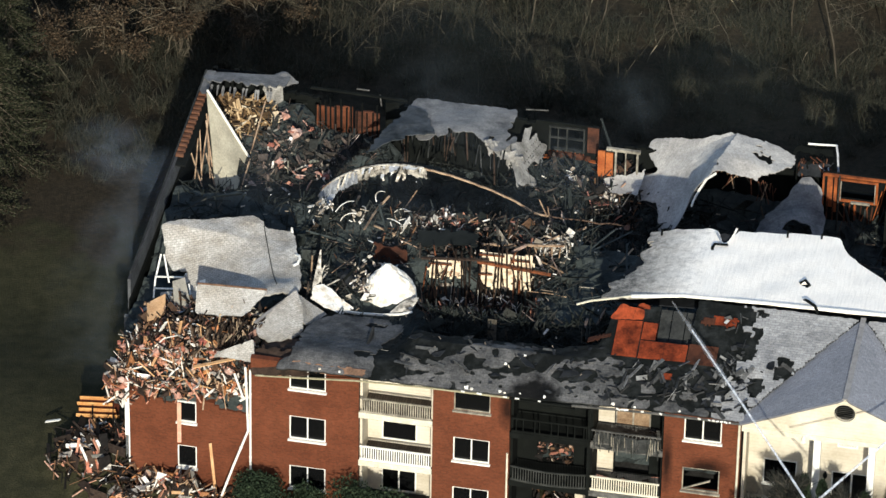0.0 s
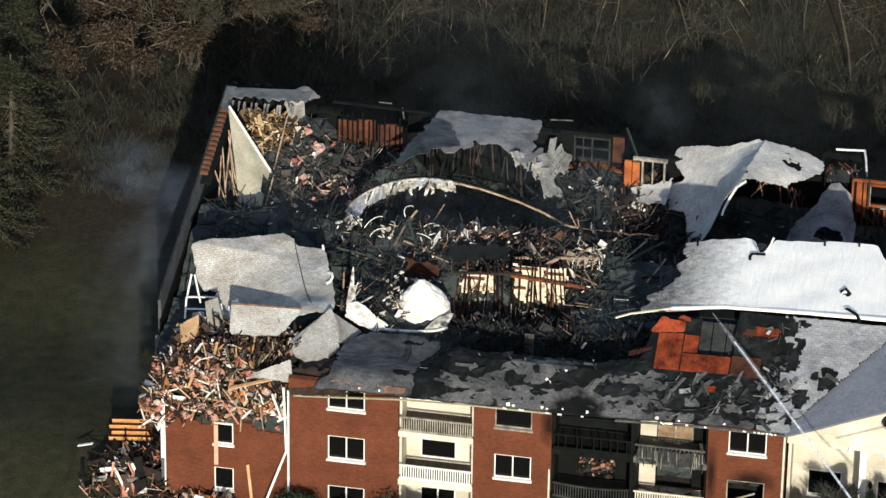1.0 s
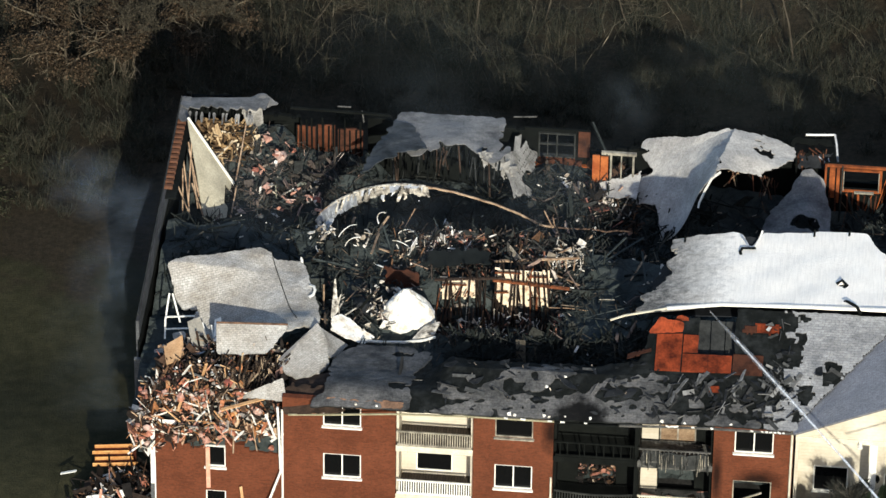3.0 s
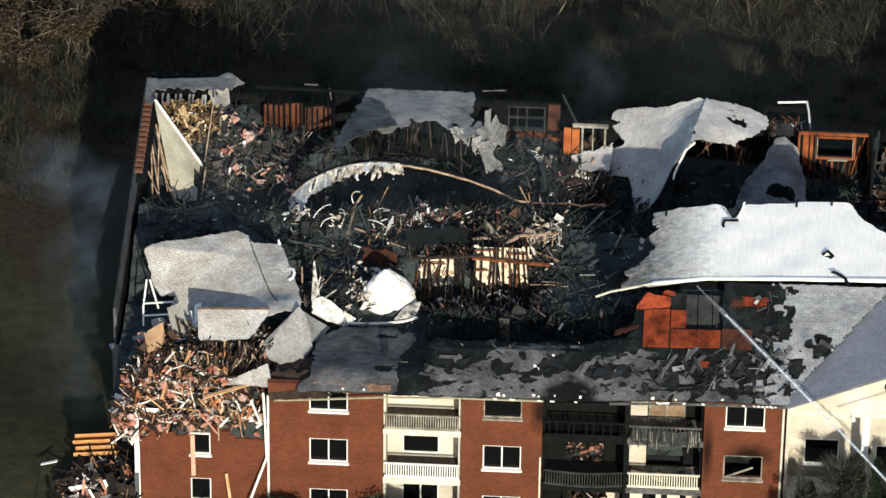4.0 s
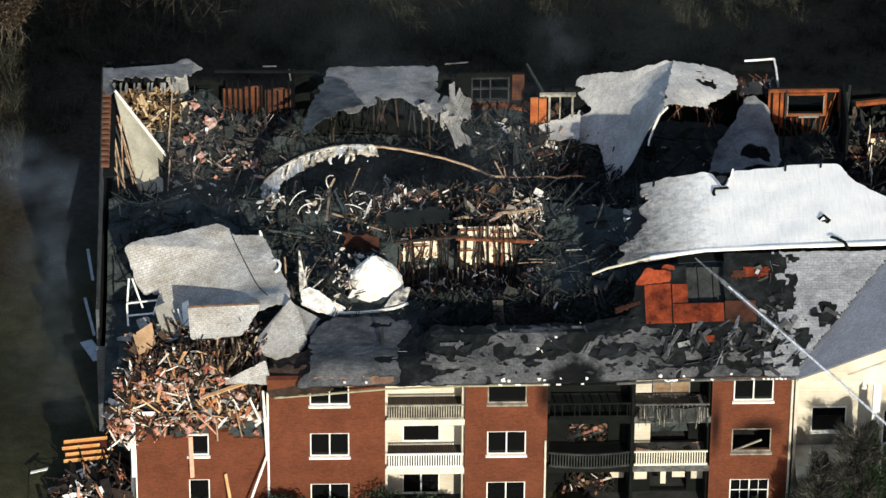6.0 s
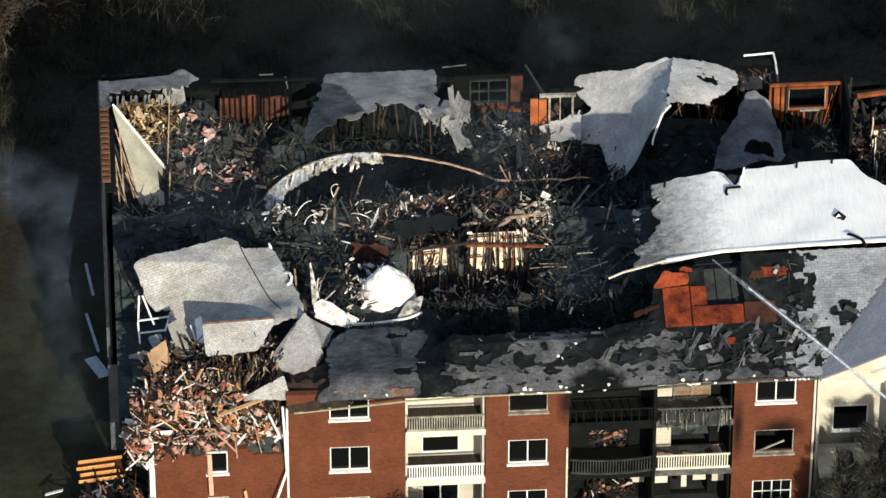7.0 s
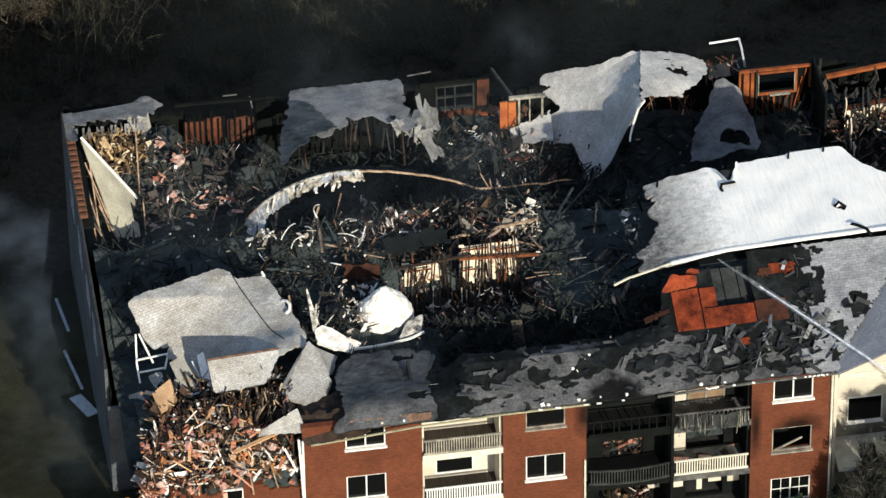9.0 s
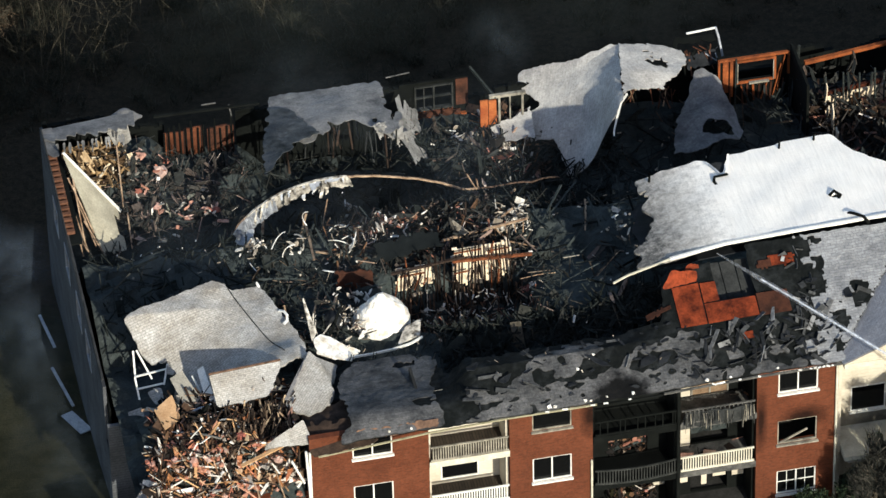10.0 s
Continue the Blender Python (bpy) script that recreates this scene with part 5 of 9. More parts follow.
def build_heap():
    bm = bmesh.new()
    xs = np.arange(-7.3, 36.01, 0.3)
    ys = np.arange(1.9, 27.21, 0.3)
    low = lambda x, y: 3.4 * smooth(4.4, 1.9, y) * smooth(-0.5, 1.0, x)
    rows = [[bm.verts.new((x, y, heap_z(x, y) - low(x, y))) for x in xs] for y in ys]
    for a, b in zip(rows, rows[1:]):
        for i in range(len(xs) - 1):
            bm.faces.new((a[i], a[i + 1], b[i + 1], b[i]))
    tagged(part("rubble_heap", bm, M_HEAP), "black burnt-out rubble filling the gutted storeys", "rubble", kind="stuff")
    a = Litter()
    a.zone(2300, (0.5, 20), (6, 19), heap_z, (0.2, 1.1), (0.016, 0.05), 0.2, 0.03, (0.0, 0.5), keep=lambda x, y: (x < 14 or random.random() < 0.3) and not (6.5 < x < 12.8 and 8.5 < y < 12.6) and math.hypot(x - 5.7, y - 8.4) > 1.7)
    bl = Litter()
    bl.zone(1500, (8, 19), (2.8, 8), heap_z, (0.4, 1.8), (0.03, 0.09), 0.3, 0.05, (0.0, 0.7), keep=lambda x, y: y > roof_reach(x) - 0.2)
    a.zone(420, (9, 20), (17, 26), heap_z, (0.5, 2.2), (0.02, 0.06), 0.1, 0.02, (0.0, 1.0))
    bl.zone(700, (8, 20), (17, 26), heap_z, (0.5, 2.2), (0.03, 0.08), 0.25, 0.03, (0.0, 0.6))
    a.zone(900, (20, 36), (14, 26), heap_z, (0.5, 2.2), (0.03, 0.08), 0.3, 0.05, (0.0, 0.5))
    bl.zone(420, (-7, 2), (10.5, 20), heap_z, (0.4, 1.8), (0.03, 0.08), 0.5, 0.06, (0.0, 0.3))
    a.zone(120, (-7, 2), (11.5, 20), heap_z, (0.3, 1.0), (0.02, 0.05), 0.3, 0.03, (0.0, 0.4))
    bl.zone(260, (0.5, 9), (19.5, 26.5), heap_z, (0.3, 1.6), (0.02, 0.06), 0.2, 0.03, (0.0, 0.6))
    a.zone(110, (2.5, 9), (20.5, 25.0), heap_z, (0.4, 1.5), (0.016, 0.045), 0.05, 0.0, (0.2, 1.2))
    a.zone(600, (1, 20), (6, 19), heap_z, (0.5, 1.6), (0.025, 0.06), 0.0, 0.0, (0.1, 0.6), keep=lambda x, y: (x < 14 or random.random() < 0.3) and not (6.5 < x < 12.8 and 8.5 < y < 12.6) and math.hypot(x - 5.7, y - 8.4) > 1.7)
    bl.done("blackened_timber", M_SOOTWOOD, "blackened joists in a tangle behind the front roof", "timber")
    a.done("charred_timber", M_CHAR, "charred joists and studs lying in a tangle", "timber")
    b = Litter()
    b.zone(280, (4.2, 12.8), (13.2, 18), heap_z, (0.25, 1.1), (0.02, 0.08), 0.25, 0.03, (0.1, 0.9))
    b.zone(30, (1, 6), (9.5, 14), heap_z, (0.3, 0.9), (0.02, 0.06), 0.3, 0.0, (0.1, 0.5))
    b.zone(150, (7, 13), (9.5, 12.4), heap_z, (0.2, 0.8), (0.03, 0.08), 0.7, 0.1, (0.0, 0.3))
    b.zone(300, (6.6, 13), (8.6, 12.4), heap_z, (0.3, 1.0), (0.02, 0.055), 0.05, 0.0, (0.1, 0.9))
    b.zone(260, (13.5, 16), (22, 27), heap_z, (0.3, 1.3), (0.04, 0.1), 0.4, 0.1, (0.0, 0.8))
    b.zone(220, (29.5, 34), (19, 25), heap_z, (0.4, 1.6), (0.04, 0.12), 0.3, 0.1, (0.2, 1.5))
    b.done("half_burnt_debris", M_MIXED, "half-burnt boards, linings and belongings", "debris")
    up = Litter()
    up.splinters(190, (9.3, 16.8), (18.3, 25.6), heap_z, (0.25, 0.85), (0.1, 1.0))
    up.splinters(170, (-4.6, 0.8), (20.8, 25.6), heap_z, (0.15, 0.6), (0.2, 0.9))
    up.splinters(180, (6.0, 13.5), (13.0, 18.0), heap_z, (0.2, 0.7), (0.1, 0.9))
    up.splinters(60, (1.5, 5.5), (8.0, 11.5), heap_z, (0.15, 0.6), (0.2, 0.9))
    up.splinters(50, (13.0, 20.0), (6.5, 14.0), heap_z, (0.25, 0.8), (0.0, 0.7))
    up.splinters(160, (29.3, 34.5), (19.0, 26.0), heap_z, (0.2, 0.8), (0.2, 2.0))
    up.done("standing_splinters", M_LATH, "splintered studs and laths standing in the burnt rooms", "debris")
    sp = Litter()
    sp.zone(150, (-6.5, 20), (6.5, 20), heap_z, (0.06, 0.28), (0.03, 0.09), 0.5, 0.05, (0.15, 0.7))
    sp.zone(70, (8, 27), (17, 25), heap_z, (0.06, 0.3), (0.03, 0.09), 0.5, 0.05, (0.15, 0.7))
    sp.zone(75, (12.0, 13.8), (14.9, 16.6), heap_z, (0.12, 0.55), (0.02, 0.06), 0.3, 0.05, (0.2, 1.1))
    sp.zone(60, (9.3, 12.0), (9.6, 12.2), heap_z, (0.1, 0.4), (0.02, 0.06), 0.3, 0.05, (0.3, 1.4))
    sp.zone(90, (4.5, 8.0), (14.6, 17.2), heap_z, (0.1, 0.45), (0.02, 0.06), 0.3, 0.05, (0.4, 1.1))
    sp.zone(18, (3.6, 4.6), (8.0, 10.2), heap_z, (0.15, 0.4), (0.03, 0.08), 0.4, 0.1, (0.4, 1.2))
    sp.zone(8, (7.2, 18), (0.2, 3.0), lambda x, y: roof_z(x, y) + 0.1, (0.05, 0.2), (0.03, 0.07), 0.8, 0.0, (0.0, 0.05))
    for x, y, dx, dy, count in ((0.8, 16.2, 0.6, 0.6, 18), (2.6, 15.7, 0.4, 0.4, 8), (6.7, 17.0, 1.3, 0.6, 34), (12.8, 15.6, 1.0, 0.6, 26), (9.5, 16.8, 1.0, 0.5, 10), (6.5, 22.4, 0.4, 0.4, 14), (-3.0, 23.0, 1.2, 2.2, 24), (-0.6, 22.0, 1.2, 1.2, 12), (4.6, 11.4, 1.2, 0.7, 18), (4.3, 9.3, 0.5, 0.8, 40), (17.9, 14.2, 0.5, 1.2, 14), (17.6, 12.4, 0.4, 0.9, 8), (7.5, 11.2, 1.6, 0.5, 30), (12.6, 24.6, 0.9, 0.7, 26), (14.9, 23.6, 1.0, 0.5, 24), (13.0, 11.4, 0.5, 0.8, 7)):
        for _ in range(count):
            p, q = random.gauss(x, dx * 0.5), random.gauss(y, dy * 0.5)
            sp.splinters(1, (p, p), (q, q), heap_z, (0.05, 0.26), (0.15, 0.95))
    sp.done("pale_scraps", M_PALE, "small pale scraps of plaster and trim over the black rubble", "scraps")
    n = Litter()
    n.zone(760, (-5.8, 1.8), (20.0, 26.3), heap_z, (0.25, 1.1), (0.015, 0.045), 0.15, 0.02, (0.0, 0.7))
    n.zone(260, (-4.6, 0.5), (21.5, 24.5), heap_z, (0.2, 0.8), (0.015, 0.05), 0.1, 0.05, (0.2, 0.9))
    n.done("scorched_laths", M_LATH, "scorched brown laths and studs heaped in the corner", "debris")
    g = Litter()
    g.zone(170, (-6.6, -4.0), (24.0, 26.3), lambda x, y: 4.6 + 0.3 * (y - 24), (0.3, 1.2), (0.04, 0.12), 0.3, 0.15, (0.0, 0.5))
    g.done("corner_boards", M_GOLDEN, "golden broken boards in the collapsed corner", "debris")
    c = Litter()
    for x, y, q in ((-3.2, 25.2, 0.2), (-2.4, 24.2, 0.28), (-2.9, 22.4, 0.18), (-1.6, 21.3, 0.17), (-0.7, 21.7, 0.18), (-0.2, 21.5, 0.16), (-3.6, 23.6, 0.15), (-1.9, 25.6, 0.15)):
        c.tuft((x, y, heap_z(x, y) + 0.8), q * 1.15)
        c.splinters(3, (x - 0.3, x + 0.3), (y - 0.3, y + 0.3), lambda p, q: heap_z(p, q) + 0.6, (0.1, 0.3))
    c.zone(40, (6.0, 8.8), (15.0, 17.5), heap_z, (0.15, 0.4), (0.03, 0.09), 0.4, 0.0, (0.3, 0.8))
    c.done("insulation_tufts", M_PINK, "torn pink insulation among burnt boards", "insulation")


build_heap()


M_ORANGE_PLATE = surface("scorched_plate", (0.02, 0.013, 0.01), (0.26, 0.085, 0.036), 3.2, 10, 0.85)
M_BROWN_EDGE = surface("charred_edge", (0.02, 0.016, 0.013), (0.16, 0.1, 0.07), 2.4, 12, 0.85)
M_CHARRED = surface("black_stud", (0.006, 0.005, 0.005), (0.03, 0.02, 0.015), 3.0, 16, 0.9)


def build_mid_wall():
    th = thing("corridor_wall", "burnt corridor wall with scorched gypsum behind black studs", "wall", (9.5, 12.6, 5), kind="structure")
    for x0, x1, z0, z1, y in ((6.85, 8.75, 5.2, 6.7, 12.75), (9.57, 12.4, 5.0, 7.5, 12.75)):
        bm = sheet((x0, y + 0.05, z1), (x1, y + 0.05, z1), (x1, y, z0), (x0, y, z0), 0.12, 0.05, tear=(0.1, 0.1, 0.35, 0.1), wavy=0.1, seed=x0, grain=2.4, ease=0)
        part("gypsum_panel", bm, M_GYPSUM, th, "scorched tan gypsum panel")
    x = 6.75
    while x < 12.5:
        h = 7.0 + 0.8 * smooth(7, 11, x) + random.uniform(-0.8, 0.5)
        part("stud", stick(bmesh.new(), (x + random.uniform(-0.1, 0.1), 12.5, 4.6), (x + random.uniform(-0.16, 0.16), 12.42, h), random.uniform(0.04, 0.075), 0.06), random.choice((M_CHARRED, M_CHARRED, M_CHARRED, M_CHARRED, M_BROWNDARK, M_ORANGE_PLATE)), th)
        x += random.choice((0.16, 0.2, 0.26, 0.34, 0.42))
    for k in range(58):
        # thin laths hanging below the panels
        x, z = random.uniform(6.7, 12.9), random.uniform(4.7, 5.6)
        part("lath", stick(bmesh.new(), (x, 12.3, z), (x + random.gauss(0, 0.09), 12.22 - random.uniform(0, 0.3), z - random.uniform(0.5, 1.4)), random.uniform(0.03, 0.07), 0.03), random.choice((M_CHARRED, M_BROWNDARK, M_BROWN_EDGE, M_BROWN_EDGE, M_EAVE, M_TORN)), th)
    for a, b, z in ((9.6, 10.9, 7.45), (11.2, 12.2, 7.3), (9.6, 10.3, 6.2), (7.0, 8.2, 6.5)):
        part("nogging", stick(bmesh.new(), (a, 12.44, z), (b, 12.44, z + 0.05), 0.06, 0.07), M_ORANGE_PLATE, th, "scorched orange nogging")
    for k in range(26):
        x = random.uniform(6.8, 12.4)
        z = random.uniform(5.0, 7.2)
        part("charred_scrap", stick(bmesh.new(), (x, 12.4, z), (x + random.gauss(0, 0.2), 12.36, z + random.uniform(0.3, 1.0)), random.uniform(0.04, 0.13), 0.05), random.choice((M_CHARRED, M_CHARRED, M_CHARRED, M_ORANGE_PLATE)), th)
    part("top_plate", stick(bmesh.new(), (6.6, 12.45, 6.75), (10.1, 12.45, 7.15), 0.12, 0.1), M_WOOD, th, "half-burnt top plate")
    part("top_plate", stick(bmesh.new(), (9.5, 12.4, 7.0), (13.3, 12.4, 6.75), 0.12, 0.12), M_ORANGE_PLATE, th, "orange-brown plate")
    part("lining_board", sheet((3.9, 12.9, 7.15), (6.0, 12.9, 7.15), (6.0, 12.75, 5.7), (3.9, 12.75, 5.7), 0.1, 0.06, tear=(0.3, 0.2, 0.35, 0.3), wavy=0.08, seed=71.0, grain=2.6, ease=1), M_REDBURNT, th, "brown scorched boarding")
    dk = sheet((5.7, 14.6, 7.3), (9.7, 14.9, 7.3), (9.65, 13.3, 7.2), (5.75, 12.95, 6.95), 0.1, 0.06, tear=(0.5, 0.4, 0.3, 0.4), wavy=0.14, seed=70.0, grain=2.4, ease=1)
    tagged(part("fallen_ceiling", dk, M_DECK), "flat charred black ceiling fallen over the rooms", "ceiling sheet")
    beam = thing("fallen_beam", "long half-burnt beam across the gutted rooms", "beam", (11, 14.6, 6.8))
    part("beam", strip(bmesh.new(), [(9.4 + 0.28 * k, 14.3 + 0.033 * k, 6.7 + 0.08 * rough_at(k * 0.8, 2.0) + 0.012 * k) for k in range(16)], 0.09, 0.1), M_BEAM, beam)
    for k in range(9):
        x = 9.8 + 0.45 * k
        part("hanger", stick(bmesh.new(), (x, 14.35 + 0.05 * k, 6.75), (x + random.uniform(-0.2, 0.2), 14.2 + 0.05 * k, 6.75 - random.uniform(0.25, 0.7)), 0.05, 0.04), M_BEAM, beam)


build_mid_wall()




def build_arch():
    """A length of roof bent into a bow by the collapse."""
    th = thing("bowed_roof_section", "bowed roof section with torn pale lining under its edge", "roof section", (5, 18, 6))

    def curve(u):
        x = 0.05 + 12.1 * u
        z = 5.55 + 2.7 * math.sin(math.pi * min(1.0, u / 0.94) ** 0.8) ** 0.85 if u < 0.94 else 5.5
        z = max(z, 5.6) if u > 0.5 else z
        return Vector((x, 18.15 + 0.8 * smooth(0.5, 1.0, u), z))
    n = 40
    part("edge_beam", strip(bmesh.new(), [curve(i / n) + Vector((0, 0.05 * rough_at(i * 0.7, 1.0), 0.09 * rough_at(i * 0.55, 3.0))) for i in range(n + 1)], 0.07, 0.085), M_BEAM, th, "scorched bent edge board")
    part("edge_band", strip(bmesh.new(), [curve(0.06 + 0.4 * i / 20) + Vector((0, -0.06, 0.05 + 0.05 * rough_at(i * 0.9, 2.0))) for i in range(21)], 0.11, 0.05), M_TORN, th, "bright cream band along the bowed edge")
    for a, b in (((12.0, 18.92, 5.55), (11.55, 18.9, 6.6)), ((12.1, 18.95, 5.5), (12.0, 18.9, 6.2))):
        part("spur", stick(bmesh.new(), a, b, 0.07, 0.05), M_BEAM, th, "broken spur at the end of the edge")
    part("edge_beam", strip(bmesh.new(), [(12.0 + 0.45 * i, 18.95 + 0.05 * rough_at(i * 0.7, 4.0), 5.55 + 0.12 * rough_at(i * 0.6, 8.0)) for i in range(10)], 0.05, 0.06), M_BROWN_EDGE, th, "charred thin end of the edge board")
    # the shell behind the edge
    bm = bmesh.new()
    grid = []
    for j in range(13):
        v = j / 12
        row = []
        for i in range(n + 1):
            p = curve(i / n)
            row.append(bm.verts.new(p + Vector((0, 1.7 * v, -0.5 * v - 0.7 * v * v + 0.1 * rough_at(i * 0.4, j * 0.6)))))
        grid.append(row)
    for a, b in zip(grid, grid[1:]):
        for i in range(n):
            if rough_at(i * 0.5, a[i].co.y * 1.4, 3.0) < 0.02 and i < 30:
                bm.faces.new((a[i], a[i + 1], b[i + 1], b[i]))
    part("shell", bm, M_DECK, th, "blackened roof shell")
    # a broad lip of bent sheet under the edge, ragged along its lower side
    for u0, u1, mat, lab in ((0.0, 0.17, M_METAL, "grey bent sheet at the low end"), (0.155, 0.47, M_TORN, "pale torn lip of sheet along the edge")):
        bm, grid, m = bmesh.new(), [], 46
        for i in range(m + 1):
            u = u0 + (u1 - u0) * i / m
            deep = 0.62 * smooth(0.0, 0.05, u) * (1 - 0.62 * smooth(0.12, 0.34, u)) + 0.16 * rough_at(u * 60, 2.0) + 0.12 * rough_at(u * 170, 5.0) + 0.16 * smooth(0.36, 0.43, u)
            p = curve(u) + Vector((0, -0.05, 0.02))
            grid.append([bm.verts.new(p + Vector((0.12 * v, -0.3 * v + 0.05 * rough_at(i * 0.3, v * 2.0), -max(0.06, deep) * v))) for v in (0, 0.25, 0.5, 0.75, 1.0)])
        for p, q in zip(grid, grid[1:]):
            for j in range(4):
                bm.faces.new((p[j], p[j + 1], q[j + 1], q[j]))
        bmesh.ops.solidify(bm, geom=bm.faces[:], thickness=0.025)
        part("lip", bm, mat, th, lab)
    # the lining hangs in torn strips from the western half of the edge
    rnd = random.Random(71)
    for k in range(44):
        u = 0.1 + 0.37 * (k + rnd.uniform(-0.6, 0.6)) / 44
        torn = rough_at(u * 34.0, 3.0, 1.0)
        if torn > 0.16 and not 0.33 < u < 0.43:
            continue
        p = curve(u) + Vector((0, -0.08, 0.03))
        w = rnd.uniform(0.04, 0.13) + (rnd.uniform(0.0, 0.14) if 0.3 < u < 0.44 else 0.0)
        fall = max(0.12, 0.4 - 1.3 * torn + rnd.gauss(0, 0.18))
        q = p + Vector((rnd.gauss(-0.25, 0.22) * fall, -rnd.uniform(0.1, 0.5), -fall))
        bm = sheet(p - Vector((w, 0, 0.04)), p + Vector((w, 0, 0)), q + Vector((w * rnd.uniform(0.1, 0.9), 0, 0)), q - Vector((w * rnd.uniform(0.1, 0.7), 0, 0)), 0.06, 0.02, tear=(0, 0.04, 0.16, 0.04), wavy=0.25, seed=200.0 + k, grain=3.6, ease=0)
        part("lining_strip", bm, rnd.choice((M_TORN, M_TORN, M_BATT, M_TORN, M_METAL, M_ATTIC)), th, "torn pale strip of lining")
    bm = sheet((0.05, 18.2, 5.6), (1.2, 18.2, 6.4), (1.5, 16.2, 5.6), (0.4, 16.0, 4.9), 0.12, 0.05, tear=(0, 0.5, 0.5, 0), wavy=0.15, seed=4.0)
    part("end_flap", bm, M_METAL, th, "grey folded end of the roof section")
    # thin ribbons of pale lining curling down into the rooms
    rnd = random.Random(77)
    for x, y, lift, ln in ((0.7, 16.6, 0.9, 1.1), (1.3, 15.8, 0.7, 0.9), (2.3, 16.4, 1.1, 1.3), (2.9, 15.2, 1.0, 1.4), (3.4, 16.8, 1.0, 1.2), (1.9, 14.9, 0.7, 1.0), (4.2, 15.6, 0.8, 1.0), (0.4, 15.4, 0.5, 0.8), (3.6, 13.8, 0.9, 1.1), (5.2, 16.6, 0.8, 0.9), (13.2, 16.2, 0.6, 1.0), (12.4, 15.4, 0.7, 1.0)):
        a, turn, dip = rnd.uniform(0, 6.283), rnd.uniform(-2.2, 2.2), rnd.uniform(0.6, 1.6)
        p, pts = Vector((x, y, heap_z(x, y) + lift)), []
        for k in range(12):
            pts.append(p.copy())
            e = 0.5 - dip * k / 11
            p += Vector((math.cos(a) * math.cos(e), math.sin(a) * math.cos(e), math.sin(e))) * (ln / 11)
            a += turn / 11
        tagged(part("hanging_strip", strip(bmesh.new(), pts, rnd.uniform(0.035, 0.07), 0.025), rnd.choice((M_TORN, M_BATT, M_BATT))), "torn white ribbon of lining curling among burnt timber", "strip", "hanging strips")


build_arch()


def build_batting():
    """A bulge of white insulation in a torn cone of roofing."""
    bm = bmesh.new()
    bmesh.ops.create_icosphere(bm, subdivisions=5, radius=1.0)
    for v in bm.verts:
        p = v.co.copy()
        k = 1 + 0.12 * rough_at(p.x * 1.5, p.y * 1.5, p.z * 1.5 + 3.0) + 0.05 * rough_at(p.x * 5, p.y * 5, p.z * 5) + 0.025 * rough_at(p.x * 14, p.y * 14, p.z * 14)
        taper = 1 - 0.45 * smooth(0.0, 1.0, p.z)
        v.co = Vector((p.x * 1.36 * k * taper + 0.08 * p.z, p.y * 1.05 * k * taper, p.z * 1.95 * k))
    for f in bm.faces:
        f.smooth = True
    bmesh.ops.transform(bm, matrix=pose(5.55, 9.5, 6.6, 12, -4, -8), verts=bm.verts)
    tagged(part("insulation_bulge", bm, M_BATT), "bulging white insulation, browned along its edge", "insulation")
    bm = slab([(2.04, 6.75), (2.05, 7.6), (2.4, 8.0), (2.8, 7.95), (3.5, 7.5), (4.2, 7.3), (3.6, 6.6), (2.8, 6.55)], lambda x, y: 7.72 - 0.36 * (x - 2.1) + 0.16 * (y - 7.2), 0.07, 0.04, 0.03, 2.0, wavy=0.12)
    tagged(part("roofing_cone", bm, M_BATT), "white torn roofing folded into a cone", "roofing")
    bm = sheet((1.92, 9.7, 8.6), (1.98, 9.7, 8.6), (2.3, 8.1, 7.85), (1.95, 7.5, 7.75), 0.06, 0.04, tear=(0.05, 0.08, 0.0, 0), wavy=0.1, seed=3.0)
    tagged(part("torn_roofing", bm, M_TORN), "narrow upstanding blade of torn white roofing", "roofing")
    bm = sheet((6.5, 8.6, 6.9), (7.35, 8.7, 7.1), (7.1, 7.7, 7.0), (5.9, 7.4, 6.85), 0.09, 0.04, tear=(0.12, 0.12, 0.0, 0.0), wavy=0.14, seed=6.0)
    tagged(part("roofing_lip", bm, M_TORN), "curled pale lip of torn roofing", "roofing")
    b = thing("edge_rail", "bright bent metal edging along the torn roof", "edging", (5.6, 7.1, 7.0))
    pts = [(3.3, 6.8, 7.1), (3.9, 6.9, 7.0), (4.6, 6.98, 6.94), (5.6, 7.1, 6.92), (6.5, 7.25, 6.98), (7.1, 7.5, 7.05)]
    part("rail", strip(bmesh.new(), pts, 0.08, 0.1), M_TRIM, b)
    bm = bmesh.new()
    bmesh.ops.create_icosphere(bm, subdivisions=3, radius=0.5)
    for v in bm.verts:
        v.co *= 1 + 0.3 * rough_at(v.co.x * 3, v.co.y * 3, v.co.z * 3 + 5)
    bmesh.ops.transform(bm, matrix=pose(3.3, 9.5, 7.0), verts=bm.verts)
    tagged(part("charred_bundle", bm, M_FELT), "round charred bundle among the pale splinters", "bundle")
    bm = bmesh.new()
    for k in range(9):
        x = 1.85 + 0.06 * k
        stick(bm, (x + random.gauss(0, 0.06), 8.8 - 0.12 * k, 7.9 - 0.05 * k), (x + random.gauss(0.25, 0.25), 9.3 - 0.05 * k, random.uniform(7.2, 8.2)), random.uniform(0.02, 0.05))
    tagged(part("splinters", bm, M_TORN), "pale splinters beside the torn cone", "splinters", kind="stuff")


build_batting()


# ---- west end: fallen slabs and the pile ----
M_GREYSTEP = surface("grey_hip_cap", (0.16, 0.15, 0.145), (0.3, 0.28, 0.26), 2.0, 14, 0.8)


